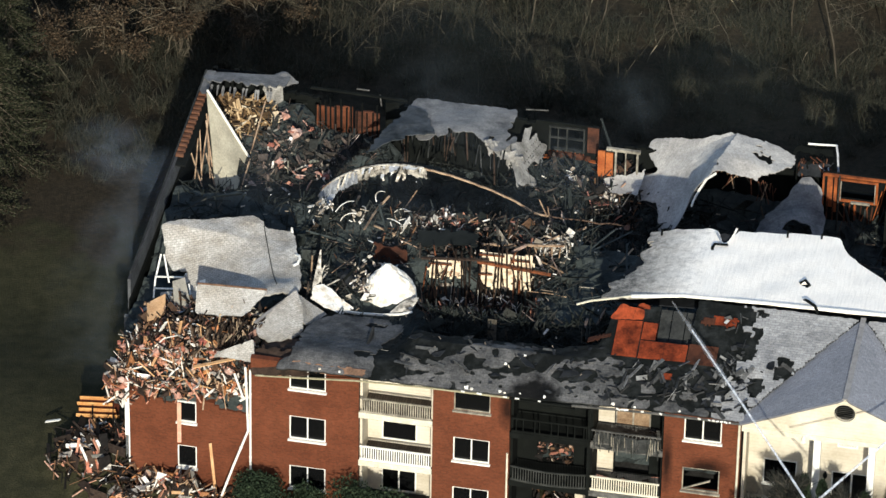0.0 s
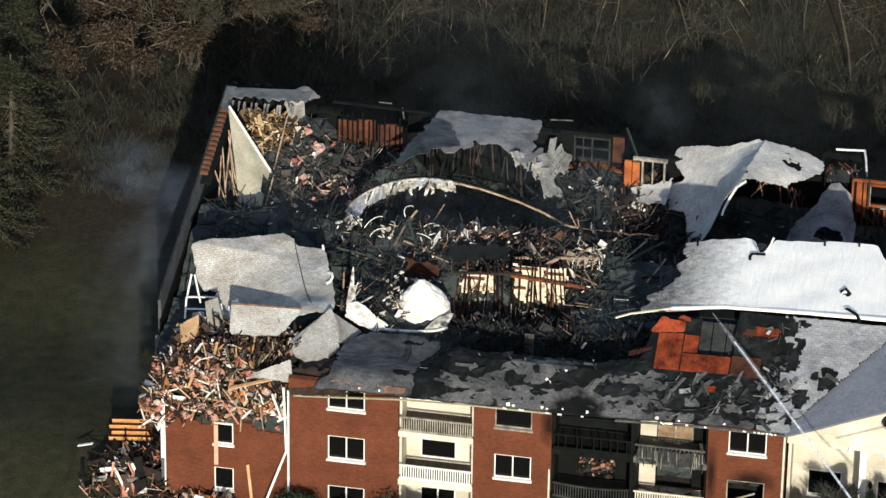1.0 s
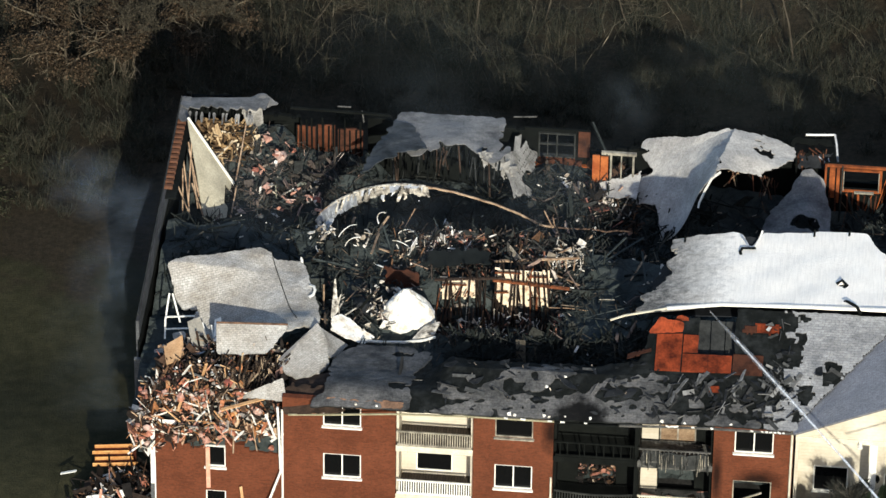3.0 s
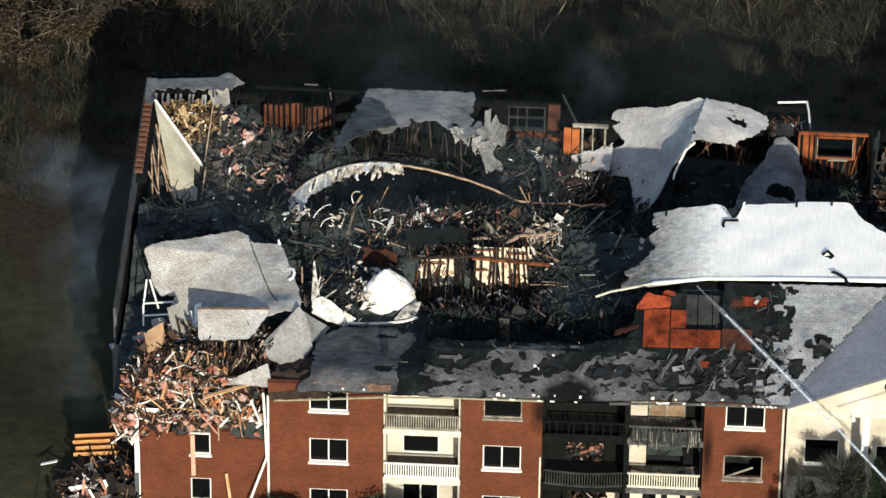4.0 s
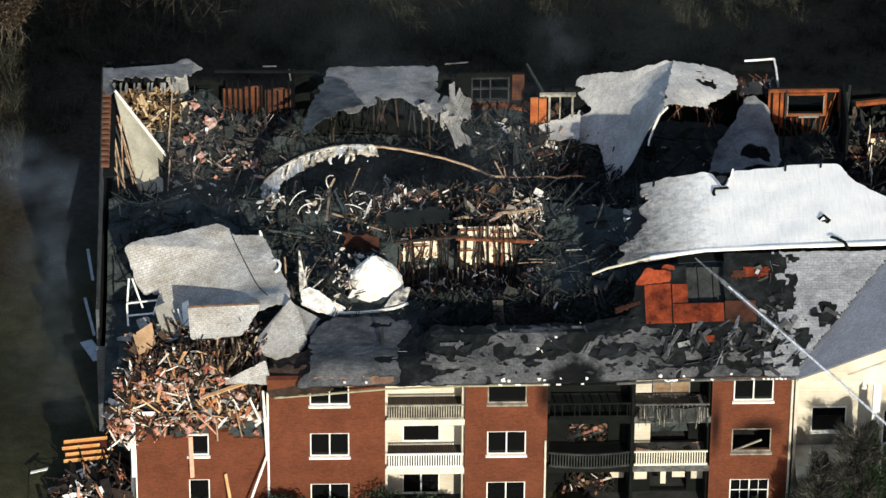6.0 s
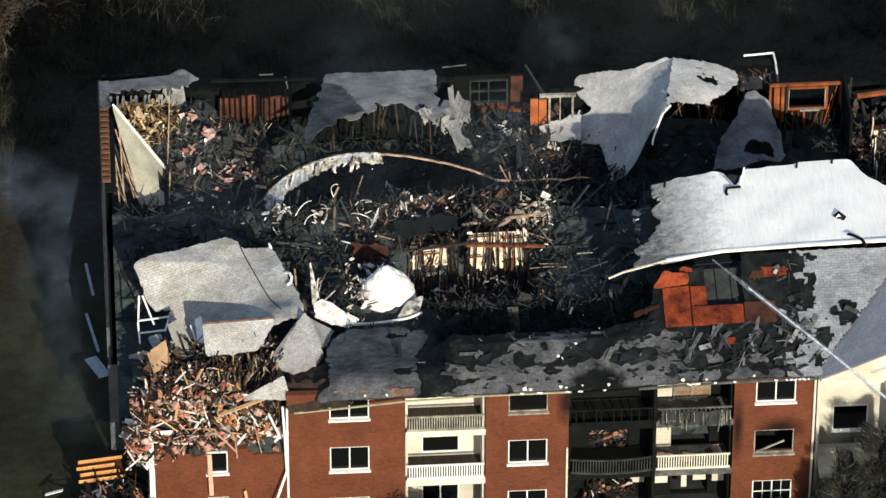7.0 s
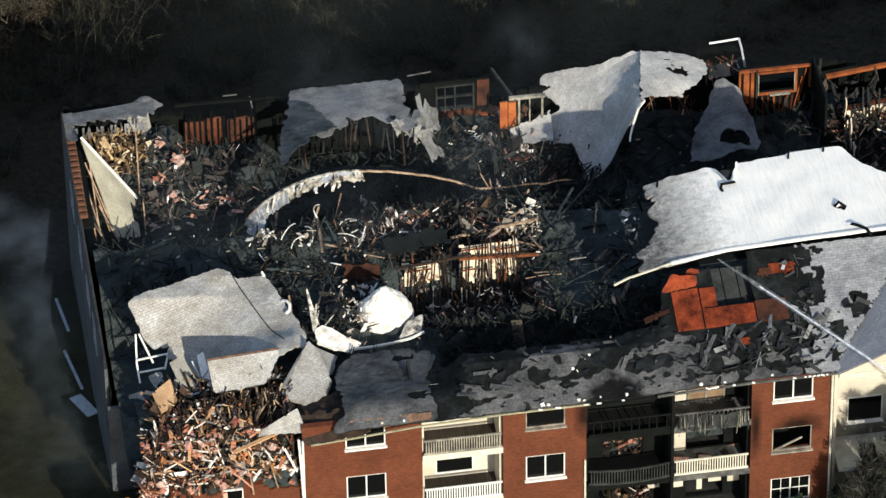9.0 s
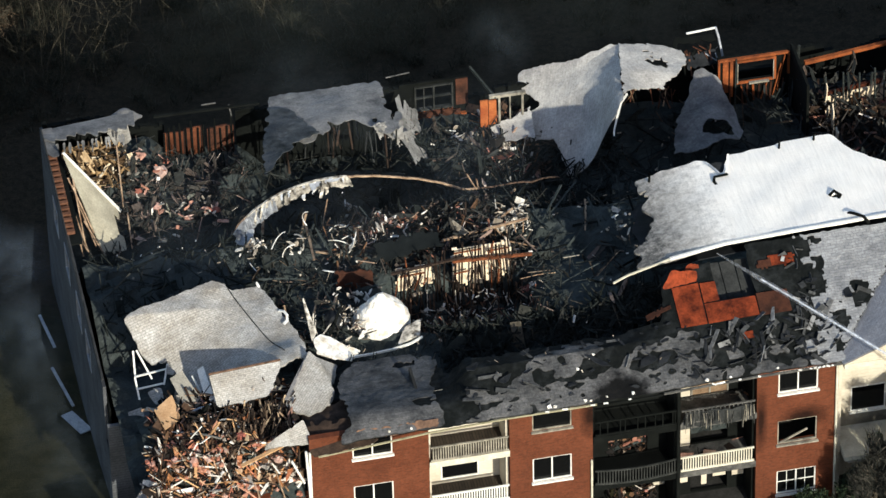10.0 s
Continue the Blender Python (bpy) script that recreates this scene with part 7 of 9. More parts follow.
# ---- west wall and back ----
def build_west():
    rows = [(-7.75, -7.6, 7.5, 27.2, -6, 3.0)]
    w = (12.2, 15.0, 18.5, 22.0)
    z0, z1 = 3.6, 5.2
    y = 8.2
    for a in w:
        rows += [(-7.75, -7.6, y, a, 3.0, 6.3), (-7.75, -7.6, a, a + 1.4, 3.0, z0), (-7.75, -7.6, a, a + 1.4, z1, 6.3)]
        y = a + 1.4
    rows.append((-7.75, -7.6, y, 27.2, 3.0, 6.3))
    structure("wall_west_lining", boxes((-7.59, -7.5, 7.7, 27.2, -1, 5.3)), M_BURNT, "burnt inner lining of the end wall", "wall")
    structure("wall_west", boxes(*rows), M_WSIDING, "grey siding end wall, its shade put into the grey", "wall")
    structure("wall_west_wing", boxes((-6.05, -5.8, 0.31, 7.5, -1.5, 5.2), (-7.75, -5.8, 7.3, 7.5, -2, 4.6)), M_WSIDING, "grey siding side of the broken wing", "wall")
    for a in w:
        th = thing("window_west", "dark window in the grey end wall", "window", (-7.7, a + 0.7, z0), "end wall windows", "structure")
        part("window_frame", boxes((-7.78, -7.62, a, a + 0.07, z0, z1), (-7.78, -7.62, a + 1.33, a + 1.4, z0, z1), (-7.78, -7.62, a + 0.07, a + 1.33, z1 - 0.07, z1), (-7.78, -7.62, a + 0.07, a + 1.33, z0, z0 + 0.07)), M_METAL, th)
        part("pane", boxes((-7.7, -7.68, a + 0.07, a + 1.33, z0 + 0.07, z1 - 0.07)), M_GLASS, th)
    th = thing("west_eave", "thin grey eave with a row of brown rafter ends", "eave", (-7.7, 20, 6.9))
    part("edge", stick(bmesh.new(), (-7.7, 8.6, 6.4), (-7.75, 26.55, 6.7), 0.06, 0.12), M_ATTIC, th)
    me = mesh_of("rafter_end", boxes((0.0, 0.42, -0.09, 0.09, -0.1, 0.1)), M_BROWN)
    for k in range(16):
        ob = new("rafter_end", me)
        ob.parent = th
        ob.location = (-7.72 + 7.7, 25.4 - 0.42 * k - 20, 6.52 - 6.9 - 0.004 * k)
    part("soffit", boxes((-7.6, -7.05, 18.4, 26.0, 6.2, 6.3)), M_BURNT, th)
    th = thing("fallen_gable_panel", "cream triangular gable panel fallen inwards", "panel", (-6, 22, 6))
    bm = sheet((-7.08, 23.7, 7.4), (-4.75, 22.75, 4.2), (-4.75, 20.2, 3.7), (-5.8, 20.0, 3.7), 0.09, 0.06, tear=(0, 0.03, 0.3, 0), wavy=0.05, seed=40.0, grain=2.5, cut=lambda u, v, x, y: u > 0.86 and 0.2 < v < 0.62)
    part("siding", bm, M_CREAMPANEL, th)
    part("edge_board", stick(bmesh.new(), (-7.08, 23.74, 7.45), (-4.6, 22.72, 4.12), 0.08, 0.1), M_TRIM, th)
    for a, b in (((-6.6, 21.2, 5.2), (-5.9, 20.2, 3.9)), ((-6.9, 22.6, 6.3), (-6.2, 20.9, 4.6)), ((-4.3, 25.4, 6.0), (-4.5, 22.6, 4.5)), ((-6.8, 23.0, 6.6), (-6.7, 20.5, 4.4)), ((-4.4, 22.0, 4.6), (-4.5, 20.2, 3.9)), ((-7.2, 22.4, 6.1), (-6.6, 20.2, 4.1)), ((-7.1, 21.6, 5.8), (-6.9, 19.8, 4.2)), ((-7.0, 23.2, 6.3), (-6.2, 20.4, 4.2)), ((-7.3, 20.8, 5.4), (-6.4, 19.6, 4.0))):
        tagged(part("stud", stick(bmesh.new(), a, b, 0.065, 0.06), M_BEAM), "tan stud standing in the collapsed corner", "stud", "leaning studs")
    # eave roof left at the corner
    th = thing("corner_roof", "grey shingle roof remnant with a sawn edge at the corner", "roof", (-5.5, 26, 7), kind="structure")
    saw = lambda u, v, x, y: v > 0.55 + 0.25 * ((x * 1.9) % 1.0) + 0.2 * rough_at(x, 1.0)
    bm = sheet((-7.75, 26.6, 6.6), (-3.2, 26.9, 6.75), (-3.4, 24.9, 7.0), (-7.7, 25.0, 7.0), 0.1, 0.06, wavy=0.06, cut=saw, seed=41.0)
    part("shingles", bm, M_BACKROOF, th)
    bm = sheet((-7.78, 26.6, 6.68), (-7.2, 26.6, 6.72), (-7.1, 23.6, 7.0), (-7.8, 24.2, 6.65), 0.1, 0.05, tear=(0, 0.15, 0.6, 0), wavy=0.05, seed=42.0)
    part("verge_strip", bm, M_BACKROOF, th)
    for k in range(11):
        x, ln = -7.3 + 0.33 * k + 0.1 * math.sin(k * 3.0), 0.3 + 0.3 * abs(math.sin(k * 2.1))
        bm = sheet((x, 25.3, 6.75), (x + 0.22, 25.3, 6.75), (x + 0.14, 25.0, 6.7 - ln), (x + 0.05, 25.0, 6.7 - ln), 0.06, 0.025, tear=(0, 0.04, 0.06, 0.04), wavy=0.1, seed=46.0 + k, grain=4.0)
        part("hanging_shred", bm, M_BACKROOF, th, "pale shred hanging under the eave")
    lobe = [(-5.1, 26.5), (-4.5, 27.0), (-3.74, 27.25), (-3.1, 26.95), (-2.75, 26.75), (-3.3, 26.4), (-4.0, 26.2), (-4.7, 26.15)]
    part("lifted_piece", slab(lobe, lambda x, y: 6.45 + 0.4 * math.exp(-((x + 3.6) ** 2 + (y - 27.0) ** 2) / 0.3), 0.08, 0.05, 0.05, 43.0, 0.2, wavy=0.06), M_BACKROOF, th, "lifted shingle piece")
    bm = sheet((-4.7, 26.2, 6.35), (-3.5, 26.4, 6.4), (-3.4, 26.0, 5.5), (-4.25, 25.8, 5.2), 0.08, 0.05, tear=(0.03, 0.08, 0.22, 0.08), wavy=0.12, seed=44.0, ease=1)
    part("lifted_piece", bm, M_PALEROOF, th, "pale torn piece folded down over the eave")


M_SCORCHED = surface("scorched_boards", (0.012, 0.009, 0.008), (0.11, 0.042, 0.024), 1.4, 10, 0.85)
M_BROWN = surface("brown_timber", (0.07, 0.032, 0.02), (0.15, 0.07, 0.042), 2.0, 12, 0.8)
M_CREAMPANEL = surface("cream_panel", (0.28, 0.25, 0.185), (0.44, 0.4, 0.3), 0.9, 12, 0.7)
build_west()


def build_north():
    # what is left of the back wall, seen from inside
    rows = [(-7.6, 36, 27.35, 27.6, -8, 3.3)]
    rows += ragged_top(-7.6, -1.7, 27.35, 27.6, 3.3, lambda x: 6.2 - 1.0 * smooth(-4.6, -4.0, x))
    rows += ragged_top(1.8, 9.9, 27.35, 27.6, 3.3, lambda x: 5.3 + 0.2 * math.sin(x))
    rows += ragged_top(12.9, 25.9, 27.35, 27.6, 3.3, lambda x: 4.2 + 0.3 * math.sin(x * 0.9))
    rows += ragged_top(29.8, 36, 27.35, 27.6, 3.3, lambda x: 3.9 + 0.3 * math.sin(x * 1.3))
    structure("wall_north", boxes(*rows), M_BURNT, "burnt back wall broken off at the second storey", "wall")
    th = thing("inner_sheathing", "red-brown sheathing of the back wall seen between burnt studs", "wall", (0, 27.3, 4.5), kind="structure")
    part("boarding", boxes(*ragged_top(-1.85, 0.15, 26.7, 26.8, 2.6, lambda x: 5.2, 0.45)), M_SHEATHV, th)
    part("boarding", boxes(*ragged_top(0.3, 1.6, 26.72, 26.82, 2.6, lambda x: 5.3 - 0.2 * x, 0.3)), M_SCORCHED, th, "darker scorched boards")
    for k in range(13):
        x = -1.85 + 0.28 * k
        part("stud", stick(bmesh.new(), (x, 26.6, 2.8), (x + random.uniform(-0.05, 0.05), 26.62, 5.4 + random.uniform(-0.3, 0.5)), 0.05, 0.08), M_BURNT, th)
    part("wall_plate", stick(bmesh.new(), (-2.2, 27.2, 5.95), (3.0, 27.2, 5.85), 0.15, 0.1), M_BURNT, th)
    th = thing("window_wall", "burnt wall piece with an empty gridded window", "wall", (11.6, 27.3, 4.5), kind="structure")
    part("boarding", pierced_wall(9.9, 13.3, 2.6, 5.55, 27.3, 27.42, [(10.68, 12.5, 3.88, 5.3)]), M_BURNT, th)
    for x0, x1, z0, z1 in ((10.62, 11.2, 2.75, 3.78), (11.22, 11.9, 2.9, 3.8), (11.93, 12.5, 2.7, 3.76), (12.52, 12.9, 2.85, 3.7)):
        part("apron_board", boxes((x0, x1, 27.16, 27.21, z0, z1)), M_SCORCHED, th, "red-brown scorched board under the window")
    part("side_board", boxes((12.7, 13.3, 27.24, 27.29, 3.9, 5.5)), M_SCORCHED, th, "scorched brown board beside the window")
    for k in range(10):
        x = 10.75 + 0.19 * k
        part("slat", stick(bmesh.new(), (x, 27.22, 3.2 + 0.1 * math.sin(k * 2.0)), (x + 0.04 * math.sin(k * 5.0), 27.24, 3.82), 0.07, 0.04), M_ORANGE, th)
    bm = boxes((10.64, 10.72, 27.2, 27.45, 3.82, 5.35), (12.48, 12.56, 27.2, 27.45, 3.82, 5.35), (10.72, 12.48, 27.2, 27.45, 5.27, 5.35), (10.72, 12.48, 27.2, 27.45, 3.82, 3.9), (11.56, 11.64, 27.22, 27.42, 3.9, 5.27), (10.72, 11.56, 27.25, 27.4, 4.57, 4.63), (11.64, 12.48, 27.25, 27.4, 4.57, 4.63), (11.1, 11.14, 27.26, 27.38, 3.9, 5.27))
    part("window_frame", bm, M_DARKRAIL, th, "scorched window grid")
    part("sill_plate", boxes((10.2, 13.2, 27.1, 27.29, 3.3, 3.42)), M_ORANGE, th)
    th = thing("dormer_frame", "bright orange dormer frame with a burnt window", "dormer", (15, 25.6, 4.5))
    part("side_board", boxes((13.55, 13.93, 25.45, 25.55, 3.7, 5.38)), M_DORMER, th)
    part("side_board", boxes((13.97, 14.35, 25.46, 25.55, 3.85, 5.32)), M_DORMER, th)
    part("head", boxes((14.0, 15.8, 25.4, 25.57, 5.5, 5.66)), M_SOOTTRIM, th)
    part("frame", boxes((14.45, 14.55, 25.45, 25.55, 3.8, 5.5), (15.6, 15.7, 25.45, 25.55, 3.8, 5.5), (14.55, 15.6, 25.45, 25.55, 3.8, 3.9), (15.0, 15.06, 25.46, 25.54, 3.9, 5.5)), M_SOOTTRIM, th)
    part("ridge_board", stick(bmesh.new(), (13.4, 27.2, 6.2), (14.3, 25.4, 5.5), 0.1, 0.14), M_CHAR, th)
    # bay at the east
    th = thing("window_bay", "charred bay with an orange-boarded empty window", "bay", (28, 25.8, 3), kind="structure")
    part("boarding", pierced_wall(25.45, 29.05, 2.6, 5.6, 25.75, 25.9, [(26.4, 28.26, 4.05, 5.25)]), M_BURNT, th)
    for k in range(11):
        x = 25.75 + 0.3 * k
        part("slat", stick(bmesh.new(), (x + 0.1 * math.sin(k * 3.0), 25.6, 2.7), (x, 25.68, 3.85 + 0.1 * math.sin(k * 7.0)), 0.08, 0.04), M_SCORCHED, th)
    part("side_board", boxes((25.7, 25.98, 25.66, 25.73, 3.5, 5.4)), M_ORANGE, th, "scorched orange board")
    part("side_board", boxes((26.06, 26.22, 25.66, 25.73, 3.2, 5.4)), M_ORANGE, th, "scorched orange board")
    for a, b in (((28.42, 25.62, 3.3), (28.8, 25.64, 5.4)), ((28.2, 25.6, 3.0), (28.6, 25.62, 4.9)), ((26.6, 25.6, 3.85), (26.95, 25.55, 3.0)), ((27.9, 25.6, 3.85), (27.6, 25.55, 2.9)), ((27.2, 25.6, 3.85), (27.25, 25.55, 2.9))):
        part("brace", stick(bmesh.new(), a, b, 0.09, 0.05), M_ORANGE, th, "scorched slanting brace")
    part("reveal", boxes((26.41, 26.45, 25.56, 25.64, 4.05, 5.25), (28.21, 28.25, 25.56, 25.64, 4.05, 5.25)), M_SOOTTRIM, th, "pale window reveal")
    bm = boxes((26.28, 26.4, 25.65, 25.74, 3.95, 5.37), (28.26, 28.38, 25.65, 25.74, 3.95, 5.37), (26.4, 28.26, 25.65, 25.74, 5.25, 5.37), (26.4, 28.26, 25.65, 25.74, 3.93, 4.05), (25.45, 25.55, 25.6, 25.74, 3.6, 5.58), (28.95, 29.05, 25.6, 25.74, 4.2, 5.58), (25.55, 28.95, 25.6, 25.74, 5.48, 5.6))
    part("window_frame", bm, M_ORANGE, th)
    part("sill", boxes((27.0, 28.0, 25.5, 25.64, 3.95, 4.04)), M_SOOTTRIM, th, "pale sill")
    for a, b in (((26.3, 25.6, 2.0), (26.35, 25.6, 5.6)), ((29.3, 25.4, 1.5), (29.5, 25.6, 5.9)), ((28.9, 24.9, 2.5), (29.4, 25.6, 5.5)), ((27.2, 25.3, 2.2), (26.7, 25.6, 3.7)), ((28.3, 25.3, 2.2), (28.8, 25.6, 3.7)), ((27.7, 25.3, 2.0), (27.8, 25.6, 3.7))):
        part("stud", stick(bmesh.new(), a, b, 0.1, 0.08), M_CHAR, th)
    part("side_wall", boxes((29.12, 29.25, 22.5, 25.9, 0, 5.9)), M_BURNT, th)
    th = thing("far_bay", "charred east rooms with orange plates and a pale frame", "bay", (31.5, 23, 3), kind="structure")
    part("plate", stick(bmesh.new(), (29.9, 26.0, 4.4), (34.5, 26.3, 4.7), 0.2, 0.18), M_ORANGE, th)
    part("plate", stick(bmesh.new(), (30.4, 24.0, 3.9), (34.5, 24.3, 4.2), 0.16, 0.2), M_SHEATH, th)
    for k, (y, w, top) in enumerate(((21.3, 0.35, 4.0), (22.1, 0.4, 4.7), (22.95, 0.3, 4.2), (23.6, 0.3, 4.9))):
        bm = sheet((30.35, y - w, top), (30.4, y + w, top + 0.2), (30.3, y + w, 2.2), (30.25, y - w, 2.3), 0.1, 0.05, tear=(0.4, 0.15, 0.2, 0.15), wavy=0.15, seed=130.0 + k, grain=3.0, ease=1)
        part("lining", bm, M_GYPSUM, th, "scorched torn lining")
    part("lining", boxes((30.5, 34.0, 24.1, 24.25, 2.2, 3.8)), M_GYPSUM, th)
    for k in range(10):
        x = 30.5 + 0.4 * k
        part("stud", stick(bmesh.new(), (x, 23.6, 2.0), (x + random.uniform(-0.3, 0.3), 23.8, 4.6 + random.uniform(-0.5, 0.8)), 0.08), M_CHAR, th)
    # bright pipe standing at the back edge
    th = thing("gutter_remnant", "bright bent gutter and downpipe remaining at the back eave", "gutter", (26, 28, 5.8))
    part("gutter", pipe(bmesh.new(), [(24.35, 27.75, 5.86), (25.0, 27.8, 5.86), (25.83, 27.8, 5.93)], 0.055), M_TRIM, th)
    part("downpipe", pipe(bmesh.new(), [(25.83, 27.8, 5.97), (25.95, 27.65, 5.45), (26.08, 27.3, 4.5)], 0.06), M_METAL, th)
    bm = sheet((23.6, 27.9, 5.6), (25.8, 27.9, 5.6), (25.8, 27.1, 5.35), (23.6, 27.1, 5.35), 0.1, 0.06, tear=(0.1, 0.15, 0.45, 0.1), wavy=0.2, seed=140.0, grain=3.0, ease=1)
    part("roof_edge", bm, M_BURNT, th, "charred ragged eave boards")
    rnd = random.Random(62)
    for k in range(22):
        x, y = rnd.uniform(23.9, 25.7), rnd.uniform(26.6, 27.3)
        top = Vector((x, y, 5.45 - 0.4 * (27.3 - y)))
        end = top + Vector((rnd.gauss(0.1, 0.3), rnd.uniform(-0.5, 0.1), -rnd.uniform(0.3, 1.1)))
        part("hanging_lath", stick(bmesh.new(), top, end, rnd.uniform(0.03, 0.09), 0.03), rnd.choice((M_BROWN, M_SCORCHED, M_BURNT, M_BURNT, M_METAL)), th, "scorched lath hanging from the eave")
    th = thing("gutter_remnant", "twisted pale gutter scraps along the burnt back eave", "gutter", (10, 27.8, 6.2))
    for a, b in (((9.3, 27.6, 5.95), (10.5, 27.7, 5.98)), ((1.5, 27.3, 5.95), (1.6, 27.2, 5.3)), ((0.2, 27.5, 6.0), (0.9, 27.5, 6.0))):
        part("scrap", pipe(bmesh.new(), [a, b], 0.04), M_ASHY, th)


# darker shingle colour holding soot and the shade of the slumped west part
M_SHADESHEET = surface("soot_and_shade_shingle", (0.02, 0.024, 0.026), (0.085, 0.092, 0.1), 1.1, 12, 0.85)
M_DORMER = surface("orange_dormer_board", (0.25, 0.06, 0.02), (0.42, 0.13, 0.04), 1.6, 12, 0.8)
M_ORANGE = surface("orange_board", (0.1, 0.03, 0.014), (0.36, 0.1, 0.03), 1.3, 10, 0.8)
build_north()


def build_back_roofs():
    th = thing("back_roof", "slumped grey shingle roof with torn drooping edges", "roof", (7, 25, 6.5), kind="structure")
    eave = [(3.5, 27.4), (8.85, 27.45), (9.0, 26.6), (8.75, 25.0), (9.5, 24.1), (8.7, 22.7), (7.9, 23.5), (7.2, 24.1), (6.0, 23.7), (5.3, 23.1), (4.4, 22.9), (3.6, 24.2), (3.2, 25.8)]
    droop = lambda x, y: 6.0 + 0.17 * (27.3 - y) + 0.16 * math.sin(x * 1.3) * smooth(27.3, 24.0, y) - 0.2 * smooth(24.5, 22.5, y)
    part("shingles", slab(eave, droop, 0.1, 0.05, 0.13, 51.0, 0.1, lambda x, y: rough_at(x * 2.6, y * 1.1, 4.0) > 0.22 + 0.5 * smooth(23.2, 25.2, y), ease=2, wavy=0.07), M_BACKROOF, th)
    low = [(3.3, 26.4), (4.4, 25.6), (5.2, 23.2), (3.9, 22.5), (2.8, 21.3), (2.1, 20.4), (2.3, 22.4), (2.8, 24.2)]
    # this sheet's shade is part of its colour
    part("drooping_sheet", slab(low, lambda x, y: 6.05 + 0.19 * (27.3 - y) - 0.25 * smooth(3.4, 2.2, x), 0.1, 0.05, 0.16, 52.0, 0.3, wavy=0.09), M_SHADESHEET, th, "sheet slumping inwards, dark with soot and painted shade")
    rags = [(8.0, 23.0), (9.5, 25.2), (9.5, 26.2), (9.9, 27.0), (10.2, 26.4), (10.6, 26.7), (10.6, 25.2), (10.2, 25.0), (10.0, 24.0), (10.6, 24.2), (10.65, 23.6), (10.2, 23.4), (9.8, 22.5), (9.45, 23.2), (9.2, 23.5), (8.7, 23.0)]
    part("drooping_sheet", slab(rags, lambda x, y: 5.61 - 1.27 * (x - 9.53) + 0.225 * (y - 25.82), 0.05, 0.04, 0.04, 53.0, 0.4, lambda x, y: abs(rough_at(x * 5.0 - y * 1.2, 3.0)) < 0.025 and x > 9.8, ease=1, wavy=0.1), M_PALEROOF, th, "pale sheet hanging in shreds")
    for k in range(13):
        s = k / 12
        top = Vector((7.9, 23.3, 6.75)).lerp(Vector((9.6, 23.9, 5.4)), s) + Vector((0, 0, 0.15 * math.sin(k * 2.3)))
        drop = (0.3, 0.4, 0.5, 0.3, 0.6, 0.5, 0.7, 0.4, 0.9, 0.6, 0.8, 0.6, 0.5)[k]
        w = 0.2 + 0.14 * ((k * 7) % 5) / 4
        end = top + Vector((0.25, -0.35, -drop))
        bm = sheet(top - Vector((w, w * 0.7, 0)), top + Vector((w, w * 0.7, 0)), end + Vector((w * 0.7, w * 0.5, 0)), end - Vector((w * 0.6, w * 0.4, 0)), 0.045, 0.03, tear=(0, 0.2, 0.35, 0.2), wavy=0.3, seed=90.0 + k, grain=5.0, ease=1)
        part("shred", bm, M_PALEROOF, th, "torn shred hanging from the roof edge")
    rnd = random.Random(63)
    for k in range(44):
        x = rnd.uniform(3.4, 9.6)
        y = 23.3 + rnd.uniform(-0.2, 1.3)
        top = Vector((x, y, droop(x, y) - 0.08))
        part("hanging_stud", stick(bmesh.new(), top, top + Vector((rnd.gauss(0, 0.18), -rnd.uniform(0.0, 0.3), -rnd.uniform(0.6, 2.2))), rnd.uniform(0.04, 0.1), 0.05), rnd.choice((M_BURNT, M_BURNT, M_ATTIC, M_ATTIC, M_BROWNDARK)), th, "charred stud hanging under the slumped roof")
    th = thing("back_roof", "buckled pale-grey roof piece with a sharp ridge", "roof", (19.5, 25, 5.5), kind="structure")
    ridge = [(16.05, 28.2), (18.6, 27.25), (19.75, 27.05), (20.75, 26.75), (20.4, 25.0), (19.9, 22.1), (19.3, 21.3), (18.9, 21.8), (18.2, 21.9), (17.3, 22.5), (17.15, 23.6), (16.9, 24.2), (15.9, 24.6), (15.5, 25.4), (15.2, 26.0), (15.9, 26.1), (16.7, 26.1), (16.2, 26.9), (15.85, 27.6)]
    def fall(x, y):
        e = 20.75 - 0.2 * (26.75 - y) - x
        return 4.65 + 0.562 * (x - 16.07) + 0.413 * (y - 28.17) + 0.6 * max(0.0, 26.75 - y) * math.exp(-(e / 1.5) ** 2) - 0.7 * smooth(24.6, 22.6, y) * smooth(0.3, 1.3, e)

    part("shingles", slab(ridge, fall, 0.1, 0.06, 0.05, 55.0, 1.2, ease=1, wavy=0.1), M_FOAM, th)
    east = [(20.75, 26.75), (22.3, 26.85), (23.9, 26.6), (23.85, 25.6), (23.3, 24.7), (22.6, 24.0), (22.0, 23.5), (21.3, 23.5), (20.6, 23.0), (19.9, 22.1), (20.4, 25.0)]
    torn = lambda x, y: math.hypot((x - 22.4) / 1.5, y - 25.3) < 0.34 + 0.4 * rough_at(x * 4, y * 4) or math.hypot((x - 22.0) / 2.0, y - 26.2) < 0.1 + 0.14 * rough_at(x * 5, y * 5, 3.0)
    part("shingles", slab(east, lambda x, y: 6.72 - 0.29 * (x - 20.75) + 0.07 * (26.75 - y) - 0.5 * smooth(24.6, 23.0, y) * smooth(20.4, 21.4, x), 0.09, 0.06, 0.1, 56.0, 0.2, torn, ease=1, wavy=0.07), M_FOAM, th)
